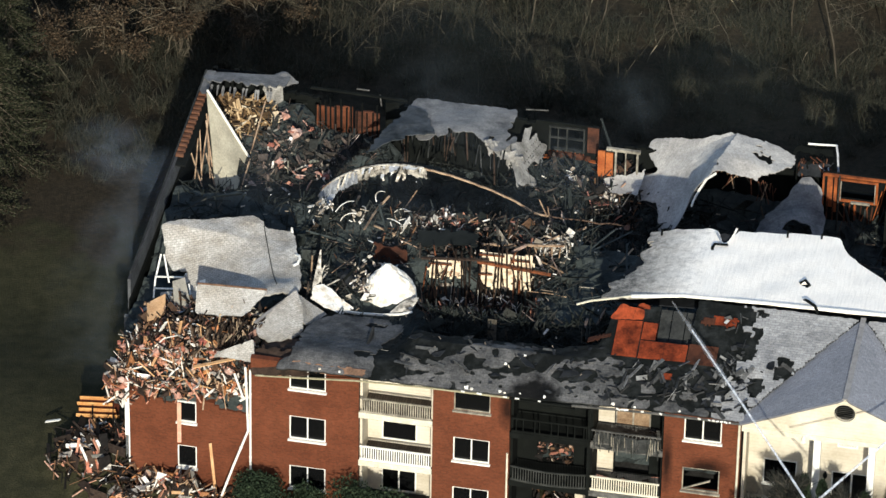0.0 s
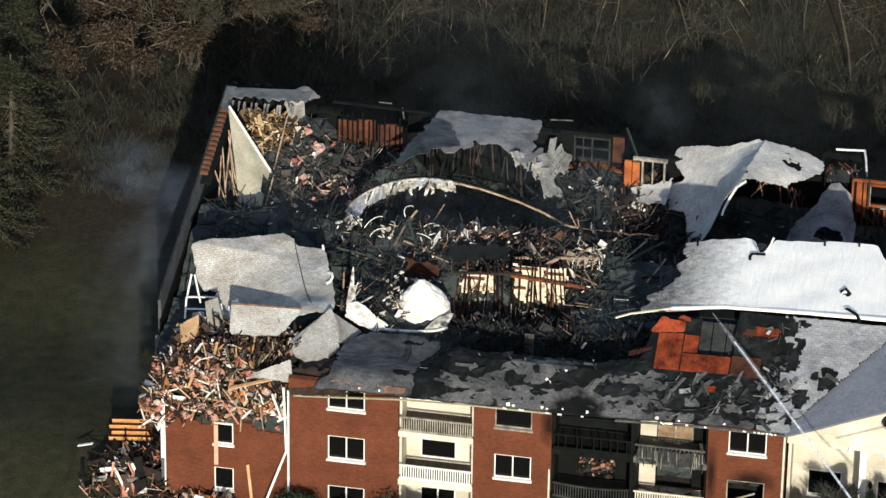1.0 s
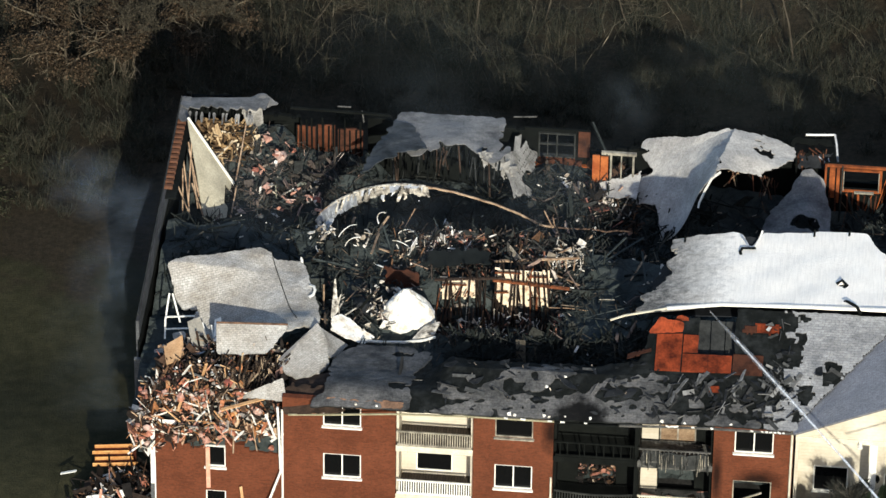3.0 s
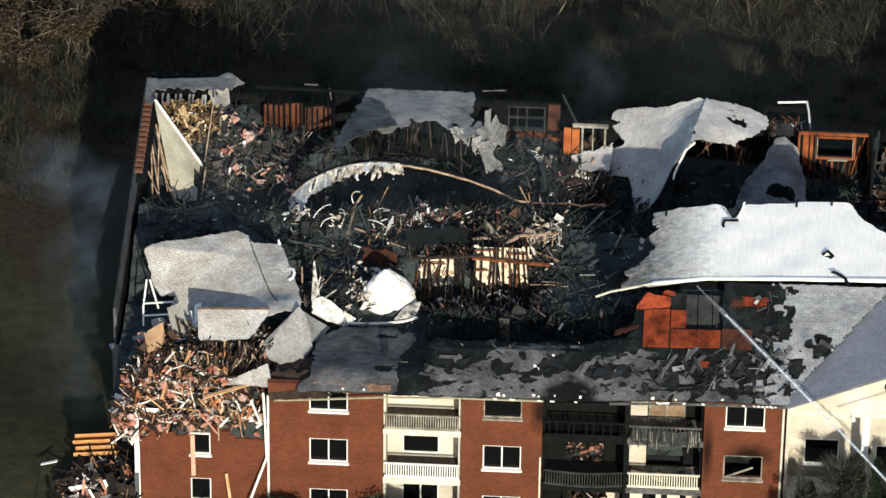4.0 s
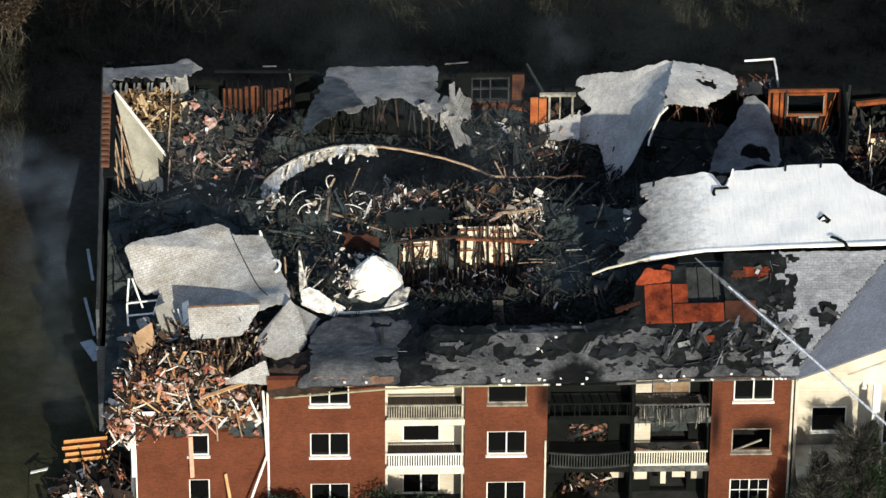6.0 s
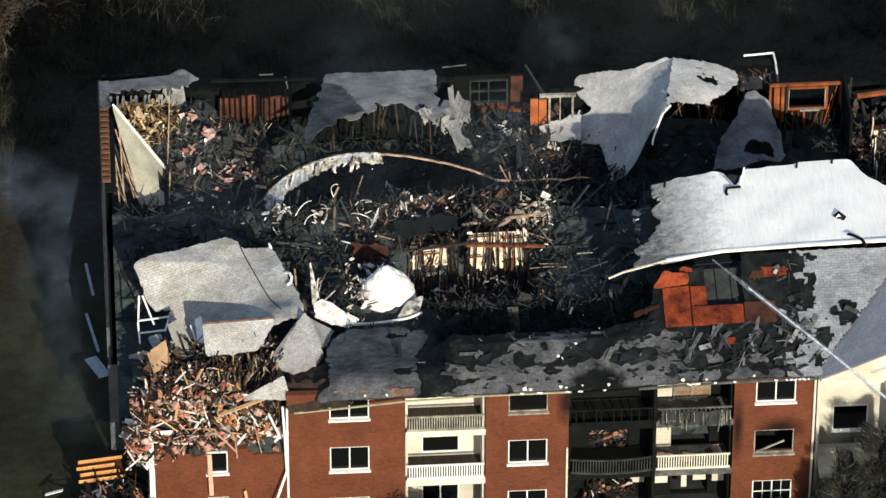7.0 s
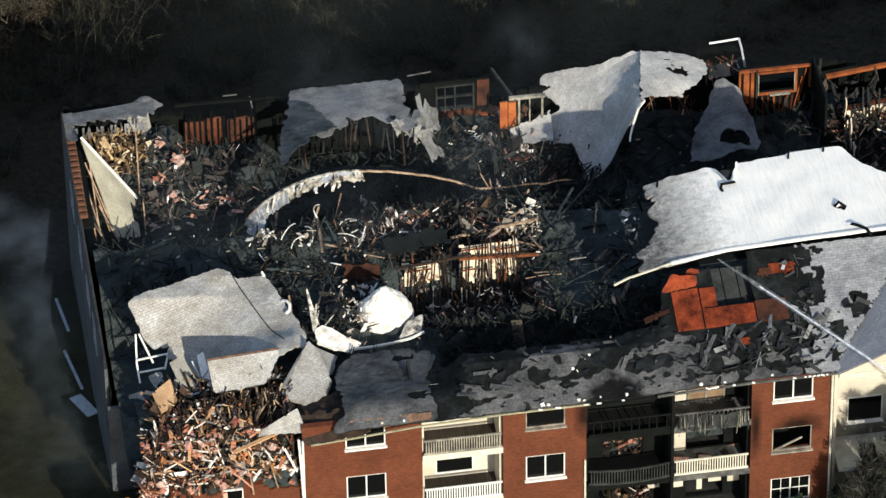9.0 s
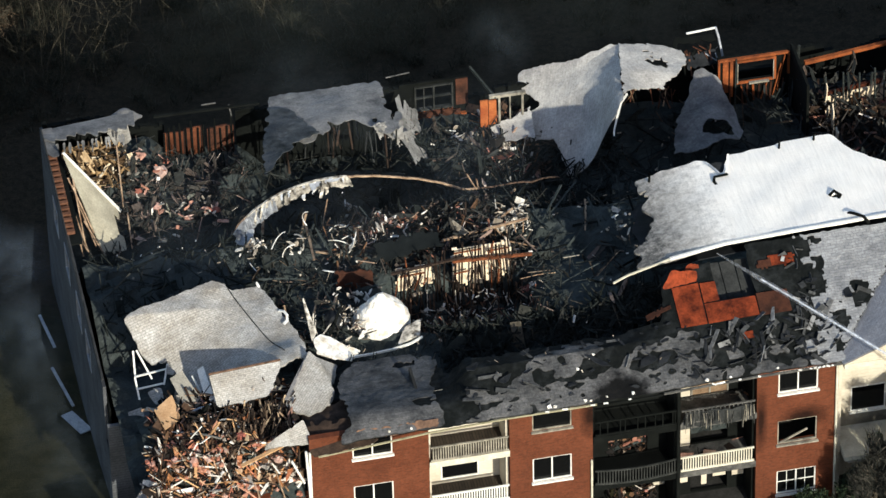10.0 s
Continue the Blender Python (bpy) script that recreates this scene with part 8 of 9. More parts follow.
    bm = strip(bmesh.new(), [(20.2, 22.6, 6.95), (19.8, 22.1, 6.9), (19.5, 21.6, 6.5), (19.25, 21.2, 6.0), (19.2, 21.0, 5.8)], 0.07, 0.12)
    part("edge_board", bm, M_TRIM, th)
    rnd = random.Random(61)
    for k in range(24):
        s = rnd.random()
        top = Vector((20.3, 24.0, 6.3)).lerp(Vector((23.3, 24.6, 4.75)), s) + Vector((0, rnd.uniform(0.0, 0.5), 0))
        end = top + Vector((rnd.gauss(0, 0.35), rnd.uniform(-0.5, 0.4), -rnd.uniform(0.25, 1.3)))
        part("hanging_lath", stick(bmesh.new(), top, end, rnd.uniform(0.03, 0.08), 0.03), rnd.choice((M_BROWN, M_SCORCHED, M_SCORCHED, M_BURNT, M_BEAM)), th, "scorched lath hanging under the torn edge")
    bm = sheet((13.7, 25.2, 3.9), (16.2, 26.0, 4.4), (16.0, 23.6, 4.0), (13.7, 24.6, 3.3), 0.09, 0.05, tear=(0.35, 0.1, 0.3, 0.3), wavy=0.3, seed=57.0, grain=3.2, ease=1)
    part("torn_sheet", bm, M_FOAM, th, "torn pale roofing scrap")
    fan = [(24.4, 26.0), (24.7, 26.1), (25.0, 25.9), (25.45, 25.3), (25.85, 24.1), (26.0, 22.6), (25.6, 21.6), (23.8, 21.0), (22.3, 21.4), (22.8, 23.3), (23.6, 24.5)]
    fan_bm = slab(fan, lambda x, y: 4.5 + 0.45 * smooth(24.4, 25.7, y) - 0.05 * (25.6 - y) - 0.12 * (x - 24.4) ** 2 - 0.35 * smooth(24.8, 26.0, x), 0.09, 0.05, 0.07, 58.0, 0.5, lambda x, y: math.hypot((x - 24.7) / 1.25, y - 22.3) < 0.62 + 0.4 * rough_at(x * 2, y * 2, 5.0), wavy=0.2)
    tagged(part("fallen_roof_sheet", fan_bm, M_BACKROOF), "torn pale roof sheet slumped into the shade", "roof sheet")
    bm = sheet((23.7, 27.0, 5.3), (26.0, 27.3, 5.3), (25.5, 26.3, 4.7), (24.0, 26.2, 4.7), 0.08, 0.04, tear=(0.3, 0.3, 0.3, 0.3), wavy=0.4, seed=59.0, grain=3.0)
    tagged(part("crumpled_roofing", bm, M_FELT), "crumpled burnt roofing on the broken eave", "roofing")


build_back_roofs()


def build_unseen_shade_wing():
    """An assumed, unseen wing past the burnt part, added to shade the wood behind."""
    rows = ((36.3, 54, 0.0, 0.3, -0.4, 8.8), (36.3, 54, 27.3, 27.6, -8, 6.2), (53.7, 54, 0.3, 27.3, -8, 8.8))
    for nm, r in zip(("wall_south_east", "wall_north_east", "wall_east"), rows):
        structure(nm, boxes(r), M_BRICK, "plain brick wall of the unseen wing added for shade", "wall")
    bm = sheet((36.2, 12.5, 11.3), (54.3, 12.5, 11.3), (54.3, -0.7, 8.9), (36.2, -0.7, 8.9), 0.6, 0.15)
    structure("roof_east", bm, M_EASTSH, "grey shingle roof of the unseen wing added for shade", "roof")
    bm = sheet((36.2, 28.2, 6.1), (54.3, 28.2, 6.1), (54.3, 12.6, 11.3), (36.2, 12.6, 11.3), 0.6, 0.15)
    structure("roof_east", bm, M_EASTSH, "grey shingle roof of the unseen wing added for shade", "roof")


build_unseen_shade_wing()


# ---- woods and shrubs ----
def tree_meshes(seed, height=11.0, bushy=1.0):
    rnd = random.Random(seed)
    trunk, crown = bmesh.new(), Litter()
    tw = Litter()

    def branch(p, d, length, r, depth):
        pts, q = [p.copy()], p.copy()
        n = 4
        dd = d.copy()
        for _ in range(n):
            dd = (dd + Vector((rnd.gauss(0, 0.24), rnd.gauss(0, 0.24), rnd.gauss(0.05, 0.1)))).normalized()
            q = q + dd * (length / n)
            pts.append(q.copy())
        rad = [r * (1 - 0.65 * i / n) for i in range(n + 1)]
        if depth <= 1:
            pipe(trunk, pts, rad, 5)
        else:
            for a, b, rr in zip(pts, pts[1:], rad):
                tw.add((a + b) / 2, b - a, (b - a).length * 1.05, rr * 1.7, rr * 1.7)
        if depth < 4:
            for k in range(int((6 if depth == 0 else 5) * bushy) + (depth > 1)):
                t = rnd.uniform(0.25, 1.0) if depth else rnd.uniform(0.3, 1.0)
                i = min(n - 1, int(t * n))
                base = pts[i].lerp(pts[i + 1], t * n - i)
                side = Vector((rnd.gauss(0, 1), rnd.gauss(0, 1), rnd.gauss(0.25, 0.4))).normalized()
                branch(base, (dd * 0.55 + side * 0.8).normalized(), length * rnd.uniform(0.35, 0.6), max(0.011, r * (1 - 0.6 * t) * 0.5), depth + 1)

    state = random.getstate()
    random.seed(seed)
    branch(Vector((0, 0, -0.3)), Vector((rnd.gauss(0, 0.08), rnd.gauss(0, 0.08), 1)).normalized(), height * 0.8, 0.035 + height * 0.0022, 0)
    random.setstate(state)
    return trunk, tw


def bare_tree(seed, at, height, label):
    trunk, tw = tree_meshes(seed, height)
    th = thing("bare_tree", label, "tree", (0, 0, 0), "bare trees of the wood")
    part("trunk", trunk, M_BARK, th)
    me = bpy.data.meshes.new("crown")
    me.from_pydata([tuple(p) for p in tw.v], [], tw.f)
    me.materials.append(M_TWIG)
    ob = new("crown", me)
    ob.parent = th
    th.location = at
    return th


M_SAPLING = islands("sapling_bark", [(0.0, (0.037, 0.035, 0.025)), (0.7, (0.07, 0.063, 0.044)), (0.93, (0.135, 0.116, 0.082)), (1.0, (0.3, 0.255, 0.18))])


def build_woods():
    rnd = random.Random(5)
    firsts = []
    for k, h in enumerate((9.0, 11.0, 8.0, 12.5, 7.0)):
        x, y = (-13.0, -4.0, 9.0, 20.0, 31.0)[k], (45.5, 52.0, 54.0, 56.0, 55.0)[k]
        firsts.append(bare_tree(100 + k, (x, y, ground_z(x, y)), h, "bare grey-brown tree in the wood"))
    spots = [(x, y) for x, y in ((firsts[i].location.x, firsts[i].location.y) for i in range(5))]
    tries = 0
    while len(spots) < 78 and tries < 4000:
        tries += 1
        x, y = rnd.uniform(-40, 52), rnd.uniform(44, 84)
        edge = 50.5 + 2.5 * rough_at(x * 0.1, 3.0) - 6.0 * smooth(-6, -12, x)
        if y < edge or any((x - a) ** 2 + (y - b) ** 2 < 6.0 for a, b in spots):
            continue
        spots.append((x, y))
        copy_thing(rnd.choice(firsts), pose(x, y, ground_z(x, y), rnd.uniform(-4, 4), rnd.uniform(-4, 4), rnd.uniform(0, 360)))
    # saplings and vines: long thin bent stems
    sap = Litter()
    for _ in range(300):
        x, y = rnd.uniform(-38, 50), rnd.uniform(40, 84)
        edge = 47.5 + 3.0 * rough_at(x * 0.12, 1.0) - 9.0 * smooth(-6, -14, x)
        if y < edge:
            continue
        p = Vector((x, y, ground_z(x, y) - 0.1))
        a, lean, bend = rnd.uniform(0, 6.283), rnd.uniform(0.05, 0.7), rnd.uniform(-0.1, 0.32)
        seg, w = rnd.uniform(0.35, 0.85), rnd.uniform(0.025, 0.06)
        for k in range(8):
            d = Vector((math.cos(a) * math.sin(lean), math.sin(a) * math.sin(lean), math.cos(lean)))
            sap.add(p + d * seg / 2, d, seg * 1.06, w, w)
            p, lean, w, a = p + d * seg, lean + bend * rnd.uniform(0.4, 1.4), w * 0.86, a + rnd.gauss(0, 0.25)
            if k > 1:
                t = (d + Vector((rnd.gauss(0, 0.8), rnd.gauss(0, 0.8), rnd.gauss(0.1, 0.5)))).normalized()
                sap.add(p + t * seg * 0.5, t, seg, w * 0.55, w * 0.55)
    tall = Litter()
    for _ in range(150):
        x, y = rnd.uniform(-14, 12), rnd.uniform(43, 50)
        p = Vector((x, y, ground_z(x, y) - 0.1))
        a, lean, bend = rnd.uniform(0, 6.283), rnd.uniform(0.0, 0.4), rnd.uniform(-0.05, 0.25)
        seg, w = rnd.uniform(0.5, 1.0), rnd.uniform(0.014, 0.034)
        for k in range(7):
            d = Vector((math.cos(a) * math.sin(lean), math.sin(a) * math.sin(lean), math.cos(lean)))
            tall.add(p + d * seg / 2, d, seg * 1.06, w, w)
            p, lean, w, a = p + d * seg, lean + bend * rnd.uniform(0.4, 1.6), w * 0.86, a + rnd.gauss(0, 0.3)
            for _ in range(2 if k > 1 else 0):
                t = (d + Vector((rnd.gauss(0, 0.9), rnd.gauss(0, 0.9), rnd.gauss(-0.1, 0.6)))).normalized()
                tall.add(p + t * seg * 0.4, t, seg * 0.8, w * 0.5, w * 0.5)
    tall.done("tall_stems", M_TWIG, "tall thin grey-brown stems behind the house", "saplings")
    sap.done("saplings", M_SAPLING, "pale bent saplings and vines in the wood", "saplings")
    # thicket: low shrubs of bent twigs
    v, f = [], []

    def twig(p, d, w):
        k = len(v)
        a = rnd.uniform(0, 2)
        for q in range(3):
            v.append((p[0] + w * math.cos(a + 2.1 * q), p[1] + w * math.sin(a + 2.1 * q), p[2]))
        v.append((p[0] + d[0], p[1] + d[1], p[2] + d[2]))
        f.extend(((k, k + 1, k + 3), (k + 1, k + 2, k + 3), (k + 2, k, k + 3)))

    for _ in range(4600):
        x, y = rnd.uniform(-36, 50), rnd.uniform(29, 76)
        edge = 40.5 + 3.0 * rough_at(x * 0.12, 1.0) - 10.0 * smooth(-6, -14, x)
        if y < edge or (rough_at(x * 0.25, y * 0.25, 9.0) < -0.2 and rnd.random() < 0.75):
            continue
        z, size = ground_z(x, y), rnd.uniform(0.5, 1.5) * (0.6 + 0.5 * smooth(edge, edge + 5, y))
        for _ in range(int(9 + 13 * size)):
            a, t = rnd.uniform(0, 6.283), rnd.uniform(0.15, 1.25)
            h = size * rnd.uniform(0.5, 1.1)
            b = (x + rnd.gauss(0, 0.2), y + rnd.gauss(0, 0.2), z - 0.05)
            d = (math.cos(a) * t * h * 0.7, math.sin(a) * t * h * 0.7, h)
            w = rnd.uniform(0.012, 0.03)
            twig(b, d, w)
            e = (b[0] + d[0] * 0.6, b[1] + d[1] * 0.6, b[2] + d[2] * 0.6)
            for _ in range(2):
                twig(e, (rnd.gauss(0, 0.35) * h, rnd.gauss(0, 0.35) * h, rnd.gauss(0.25, 0.25) * h), w * 0.8)
    me = bpy.data.meshes.new("thicket")
    me.from_pydata(v, [], f)
    me.materials.append(M_BRUSH)
    tagged(new("thicket", me), "dry brown thicket at the edge of the wood", "thicket", kind="stuff")


build_woods()


def vine(bm, rnd, p, d, length, r, depth=0):
    """A pale bent limb that forks downwards."""
    pts, q, way = [p.copy()], p.copy(), d.normalized()
    for _ in range(5):
        way = (way + Vector((rnd.gauss(0, 0.3), rnd.gauss(0, 0.3), rnd.gauss(0.0, 0.22)))).normalized()
        q = q + way * length / 5
        pts.append(q.copy())
    pipe(bm, pts, [r * (1 - 0.14 * i) for i in range(6)], 5)
    if depth < 2:
        for k in range(3):
            i = rnd.randint(2, 5)
            vine(bm, rnd, pts[i], way + Vector((rnd.gauss(0, 0.8), rnd.gauss(0, 0.8), rnd.gauss(0.1, 0.4))), length * rnd.uniform(0.4, 0.7), r * 0.55, depth + 1)


def leaf_ball(rnd, centre, radii, count, size, v, f, shell=0.75):
    """Small leaves filling an uneven crown."""
    for _ in range(count):
        d = Vector((rnd.gauss(0, 1), rnd.gauss(0, 1), rnd.gauss(0, 1))).normalized()
        r = rnd.uniform(shell, 1.0) * (1 + 0.25 * rough_at(d.x * 2 + centre[0], d.y * 2 + centre[1], d.z * 2))
        p = Vector(centre) + Vector((d.x * radii[0], d.y * radii[1], d.z * radii[2])) * r
        a = Vector((rnd.gauss(0, 1), rnd.gauss(0, 1), rnd.gauss(0, 1))).normalized() * size * rnd.uniform(0.6, 1.3)
        b = a.cross(Vector((rnd.gauss(0, 1), rnd.gauss(0, 1), rnd.gauss(0, 1)))).normalized() * size * 0.45
        k = len(v)
        v += [tuple(p - a), tuple(p + b), tuple(p + a), tuple(p - b)]
        f.append((k, k + 1, k + 2, k + 3))


def russet_trees():
    """Trees at the wood's edge that keep their withered leaves, with pale limbs showing through."""
    leaf = islands("withered_leaves", [(0.0, (0.026, 0.022, 0.015)), (0.5, (0.048, 0.036, 0.024)), (0.85, (0.075, 0.05, 0.031)), (1.0, (0.12, 0.088, 0.056))])
    pale = surface("pale_limb", (0.06, 0.05, 0.034), (0.17, 0.14, 0.098), 1.4, 14, 0.85)
    for i, (x, y, h, r) in enumerate(((-16.5, 43.5, 4.6, 2.3), (-13.4, 44.6, 5.2, 2.2), (-18.6, 47.5, 5.4, 2.6), (-14.8, 48.5, 5.8, 2.4), (-10.2, 46.8, 4.6, 2.0), (-20.6, 42.8, 4.2, 2.2), (-8.0, 50.0, 5.0, 2.1))):
        rnd = random.Random(700 + i)
        z = ground_z(x, y)
        th = thing("russet_tree", "small tree with withered russet leaves and pale limbs", "tree", (x, y, z), "russet trees at the wood's edge")
        part("trunk", pipe(bmesh.new(), [(x, y, z - 0.2), (x + 0.1, y, z + h * 0.5), (x, y + 0.1, z + h * 0.9)], [0.13, 0.08, 0.03], 7), M_BARK, th)
        bm = bmesh.new()
        for k in range(3):
            a = rnd.uniform(0, 6.283)
            vine(bm, rnd, Vector((x, y, z + h * rnd.uniform(0.3, 0.7))), Vector((math.cos(a), math.sin(a) - 0.5, 0.5)), r * rnd.uniform(0.9, 1.5), 0.05)
        part("branching", bm, pale, th, "pale bent limbs")
        v, f = [], []
        for _ in range(10):
            a, q = rnd.uniform(0, 6.283), r * math.sqrt(rnd.random()) * 0.8
            leaf_ball(rnd, (x + q * math.cos(a), y + q * math.sin(a), z + h * rnd.uniform(0.35, 0.85)), (r * 0.42, r * 0.42, r * 0.34), 420, 0.09, v, f, 0.2)
        me = bpy.data.meshes.new("crown")
        me.from_pydata(v, [], f)
        me.materials.append(leaf)
        ob = new("crown", me)
        ob.parent = th
        ob.matrix_parent_inverse = Matrix.Translation(-th.location)


russet_trees()


def shrub(at, radii, seed, label):
    rnd = random.Random(seed)
    x, y = at
    z = ground_z(x, y)
    th = thing("shrub", label, "shrub", (x, y, z), "shrubs before the house")
    bm = bmesh.new()
    for _ in range(5):
        a = rnd.uniform(0, 6.28)
        pipe(bm, [(x, y, z - 0.1), (x + 0.5 * radii[0] * math.cos(a), y + 0.5 * radii[1] * math.sin(a), z + radii[2])], [0.05, 0.02], 5)
    part("stem", bm, M_BARK, th)
    v, f = [], []
    for _ in range(7):
        c = (x + rnd.gauss(0, 0.3) * radii[0], y + rnd.gauss(0, 0.3) * radii[1], z + radii[2] * rnd.uniform(0.75, 1.25))
        leaf_ball(rnd, c, (radii[0] * 0.7, radii[1] * 0.7, radii[2] * 0.75), 1300, 0.1, v, f, 0.25)
    me = bpy.data.meshes.new("leaves")
    me.from_pydata(v, [], f)
    me.materials.append(M_SHRUB)
    ob = new("leaves", me)
    ob.parent = th
    ob.matrix_parent_inverse = Matrix.Translation(-th.location)


def build_shrubs():
    for i, (x, y, rx, rz) in enumerate(((1.1, -1.7, 1.45, 1.45), (7.1, -1.8, 1.95, 1.75), (3.6, -1.7, 1.1, 1.2), (8.6, -2.0, 1.0, 1.1), (12.0, -1.9, 1.0, 1.0), (25.6, -2.0, 1.2, 1.6), (27.6, -2.2, 1.3, 1.7), (15.5, -1.9, 1.2, 1.1), (23.2, -1.9, 1.1, 1.1))):
        shrub((x, y), (rx, 1.1, rz), 200 + i, "dark evergreen shrub before the brick wall")


build_shrubs()


def pine(at, height, radius, seed):
    rnd = random.Random(seed)
    x, y = at
    z = ground_z(x, y)
    th = thing("pine_tree", "tall dark green pine beside the lawn", "tree", (x, y, z), "pines beside the lawn")
    part("trunk", pipe(bmesh.new(), [(x, y, z - 0.3), (x + 0.1, y, z + height * 0.5), (x + 0.15, y + 0.1, z + height)], [0.24, 0.15, 0.03], 8), M_BARK, th)
    v, f = [], []
    layers = int(height / 0.55)
    for i in range(layers):
        t = i / layers
        zz = z + height * (0.12 + 0.88 * t)
        rr = radius * (1 - t) ** 0.8 + 0.25
        for k in range(9):
            a = rnd.uniform(0, 6.28)
            ln = rr * rnd.uniform(0.7, 1.1)
            end = Vector((x + ln * math.cos(a), y + ln * math.sin(a), zz - 0.15 * ln))
            part("branch", pipe(bmesh.new(), [(x, y, zz), end], [0.04, 0.012], 4), M_BARK, th)
            for _ in range(105):
                s = rnd.uniform(0.2, 1.05)
                p = Vector((x, y, zz)).lerp(end, s) + Vector((rnd.gauss(0, 0.16), rnd.gauss(0, 0.16), rnd.gauss(0, 0.09)))
                d = Vector((math.cos(a) + rnd.gauss(0, 0.6), math.sin(a) + rnd.gauss(0, 0.6), rnd.gauss(0.1, 0.4))).normalized() * 0.13
                w = d.cross(Vector((rnd.gauss(0, 1), rnd.gauss(0, 1), rnd.gauss(0, 1)))).normalized() * 0.05
                q = len(v)
                v += [tuple(p - w), tuple(p + w), tuple(p + d)]
                f.append((q, q + 1, q + 2))
    me = bpy.data.meshes.new("crown")
    me.from_pydata(v, [], f)
    me.materials.append(M_PINE)
    ob = new("crown", me)
    ob.parent = th
    ob.matrix_parent_inverse = Matrix.Translation(-th.location)


for i, (px, py, hh, rr) in enumerate(((-20.6, 31.0, 9.0, 3.2), (-20.8, 25.5, 7.0, 2.8), (-21.5, 37.5, 9.0, 3.0), (-22.5, 20.0, 6.0, 2.6))):
    pine((px, py), hh, rr, 300 + i)


def conifer_hedge():
    """Narrow evergreens standing before the porch."""
    for i, (x, y, h, r) in enumerate(((26.2, -2.4, 5.7, 0.7), (27.2, -2.7, 5.3, 0.8), (28.4, -2.5, 7.7, 0.8), (29.3, -2.6, 7.6, 0.75), (31.4, -2.6, 7.2, 1.0), (33.2, -2.5, 6.6, 1.1))):
        rnd = random.Random(400 + i)
        z = ground_z(x, y)
        th = thing("narrow_conifer", "narrow dark conifer before the cream porch", "conifer", (x, y, z), "conifers before the porch")
        part("trunk", pipe(bmesh.new(), [(x, y, z - 0.2), (x, y, z + h * 0.9)], [0.09, 0.02], 6), M_BARK, th)
        v, f = [], []
        for _ in range(9000):
            t = rnd.random() ** 0.8
            rr = r * (1 - t) ** 0.4 * (0.75 + 0.35 * rough_at(math.cos(t * 40) * 2, t * 5, i * 3.0)) * math.sqrt(rnd.uniform(0.15, 1))
            a = rnd.uniform(0, 6.283)
            p = Vector((x + rr * math.cos(a), y + rr * math.sin(a), z + 0.1 + t * h))
            d = Vector((0.5 * math.cos(a), 0.5 * math.sin(a), 1.0)).normalized() * rnd.uniform(0.12, 0.26)
            w = d.cross(Vector((rnd.gauss(0, 1), rnd.gauss(0, 1), rnd.gauss(0, 1)))).normalized() * 0.035
            q = len(v)
            v += [tuple(p - w), tuple(p + w), tuple(p + d)]
            f.append((q, q + 1, q + 2))
        me = bpy.data.meshes.new("foliage")
        me.from_pydata(v, [], f)
        me.materials.append(M_SHRUB)
        ob = new("foliage", me)
        ob.parent = th
        ob.matrix_parent_inverse = Matrix.Translation(-th.location)


conifer_hedge()


def porch_tree():
    """A dark, almost bare tree that hides the porch's lower half."""
    dark = islands("dark_twigs", [(0.0, (0.012, 0.014, 0.012)), (0.7, (0.03, 0.031, 0.027)), (1.0, (0.09, 0.08, 0.065))])
    for i, (x, y, h, r) in enumerate(((27.7, -2.9, 8.4, 1.6), (30.7, -3.1, 8.3, 1.9), (25.9, -3.2, 6.6, 1.1))):
        rnd = random.Random(520 + i)
        z = ground_z(x, y)
        th = thing("bare_tree", "dark twiggy tree standing before the cream porch", "tree", (x, y, z), "trees before the porch")
        part("trunk", pipe(bmesh.new(), [(x, y, z - 0.2), (x + 0.05, y, z + h * 0.5), (x, y + 0.05, z + h * 0.92)], [0.13, 0.08, 0.02], 7), M_BARK, th)
        tips = []
        for k in range(26):
            t = rnd.uniform(0.12, 0.85)
            a = rnd.uniform(0, 6.283)
            base = Vector((x, y, z + h * t))
            reach = r * (1.05 - t) ** 0.5 * rnd.uniform(0.7, 1.05)
            tip = base + Vector((math.cos(a) * reach, math.sin(a) * reach, reach * rnd.uniform(0.5, 1.1)))
            tips.append((base, tip))
            part("limb", pipe(bmesh.new(), [base, base.lerp(tip, 0.5) + Vector((0, 0, -0.06)), tip], [0.035, 0.022, 0.008], 5), M_BARK, th)
        v, f = [], []
        for _ in range(11000):
            base, tip = rnd.choice(tips)
            p = base.lerp(tip, rnd.uniform(0.25, 1.05)) + Vector((rnd.gauss(0, 0.16), rnd.gauss(0, 0.16), rnd.gauss(0, 0.16)))
            d = ((tip - base).normalized() + Vector((rnd.gauss(0, 0.5), rnd.gauss(0, 0.5), rnd.uniform(0, 0.8)))).normalized() * rnd.uniform(0.2, 0.55)
            w = d.cross(Vector((rnd.gauss(0, 1), rnd.gauss(0, 1), rnd.gauss(0, 1)))).normalized() * 0.019
            q = len(v)
            v += [tuple(p - w), tuple(p + w), tuple(p + d)]
            f.append((q, q + 1, q + 2))
        me = bpy.data.meshes.new("crown")
        me.from_pydata(v, [], f)
        me.materials.append(dark)
        ob = new("crown", me)
        ob.parent = th
        ob.matrix_parent_inverse = Matrix.Translation(-th.location)


porch_tree()


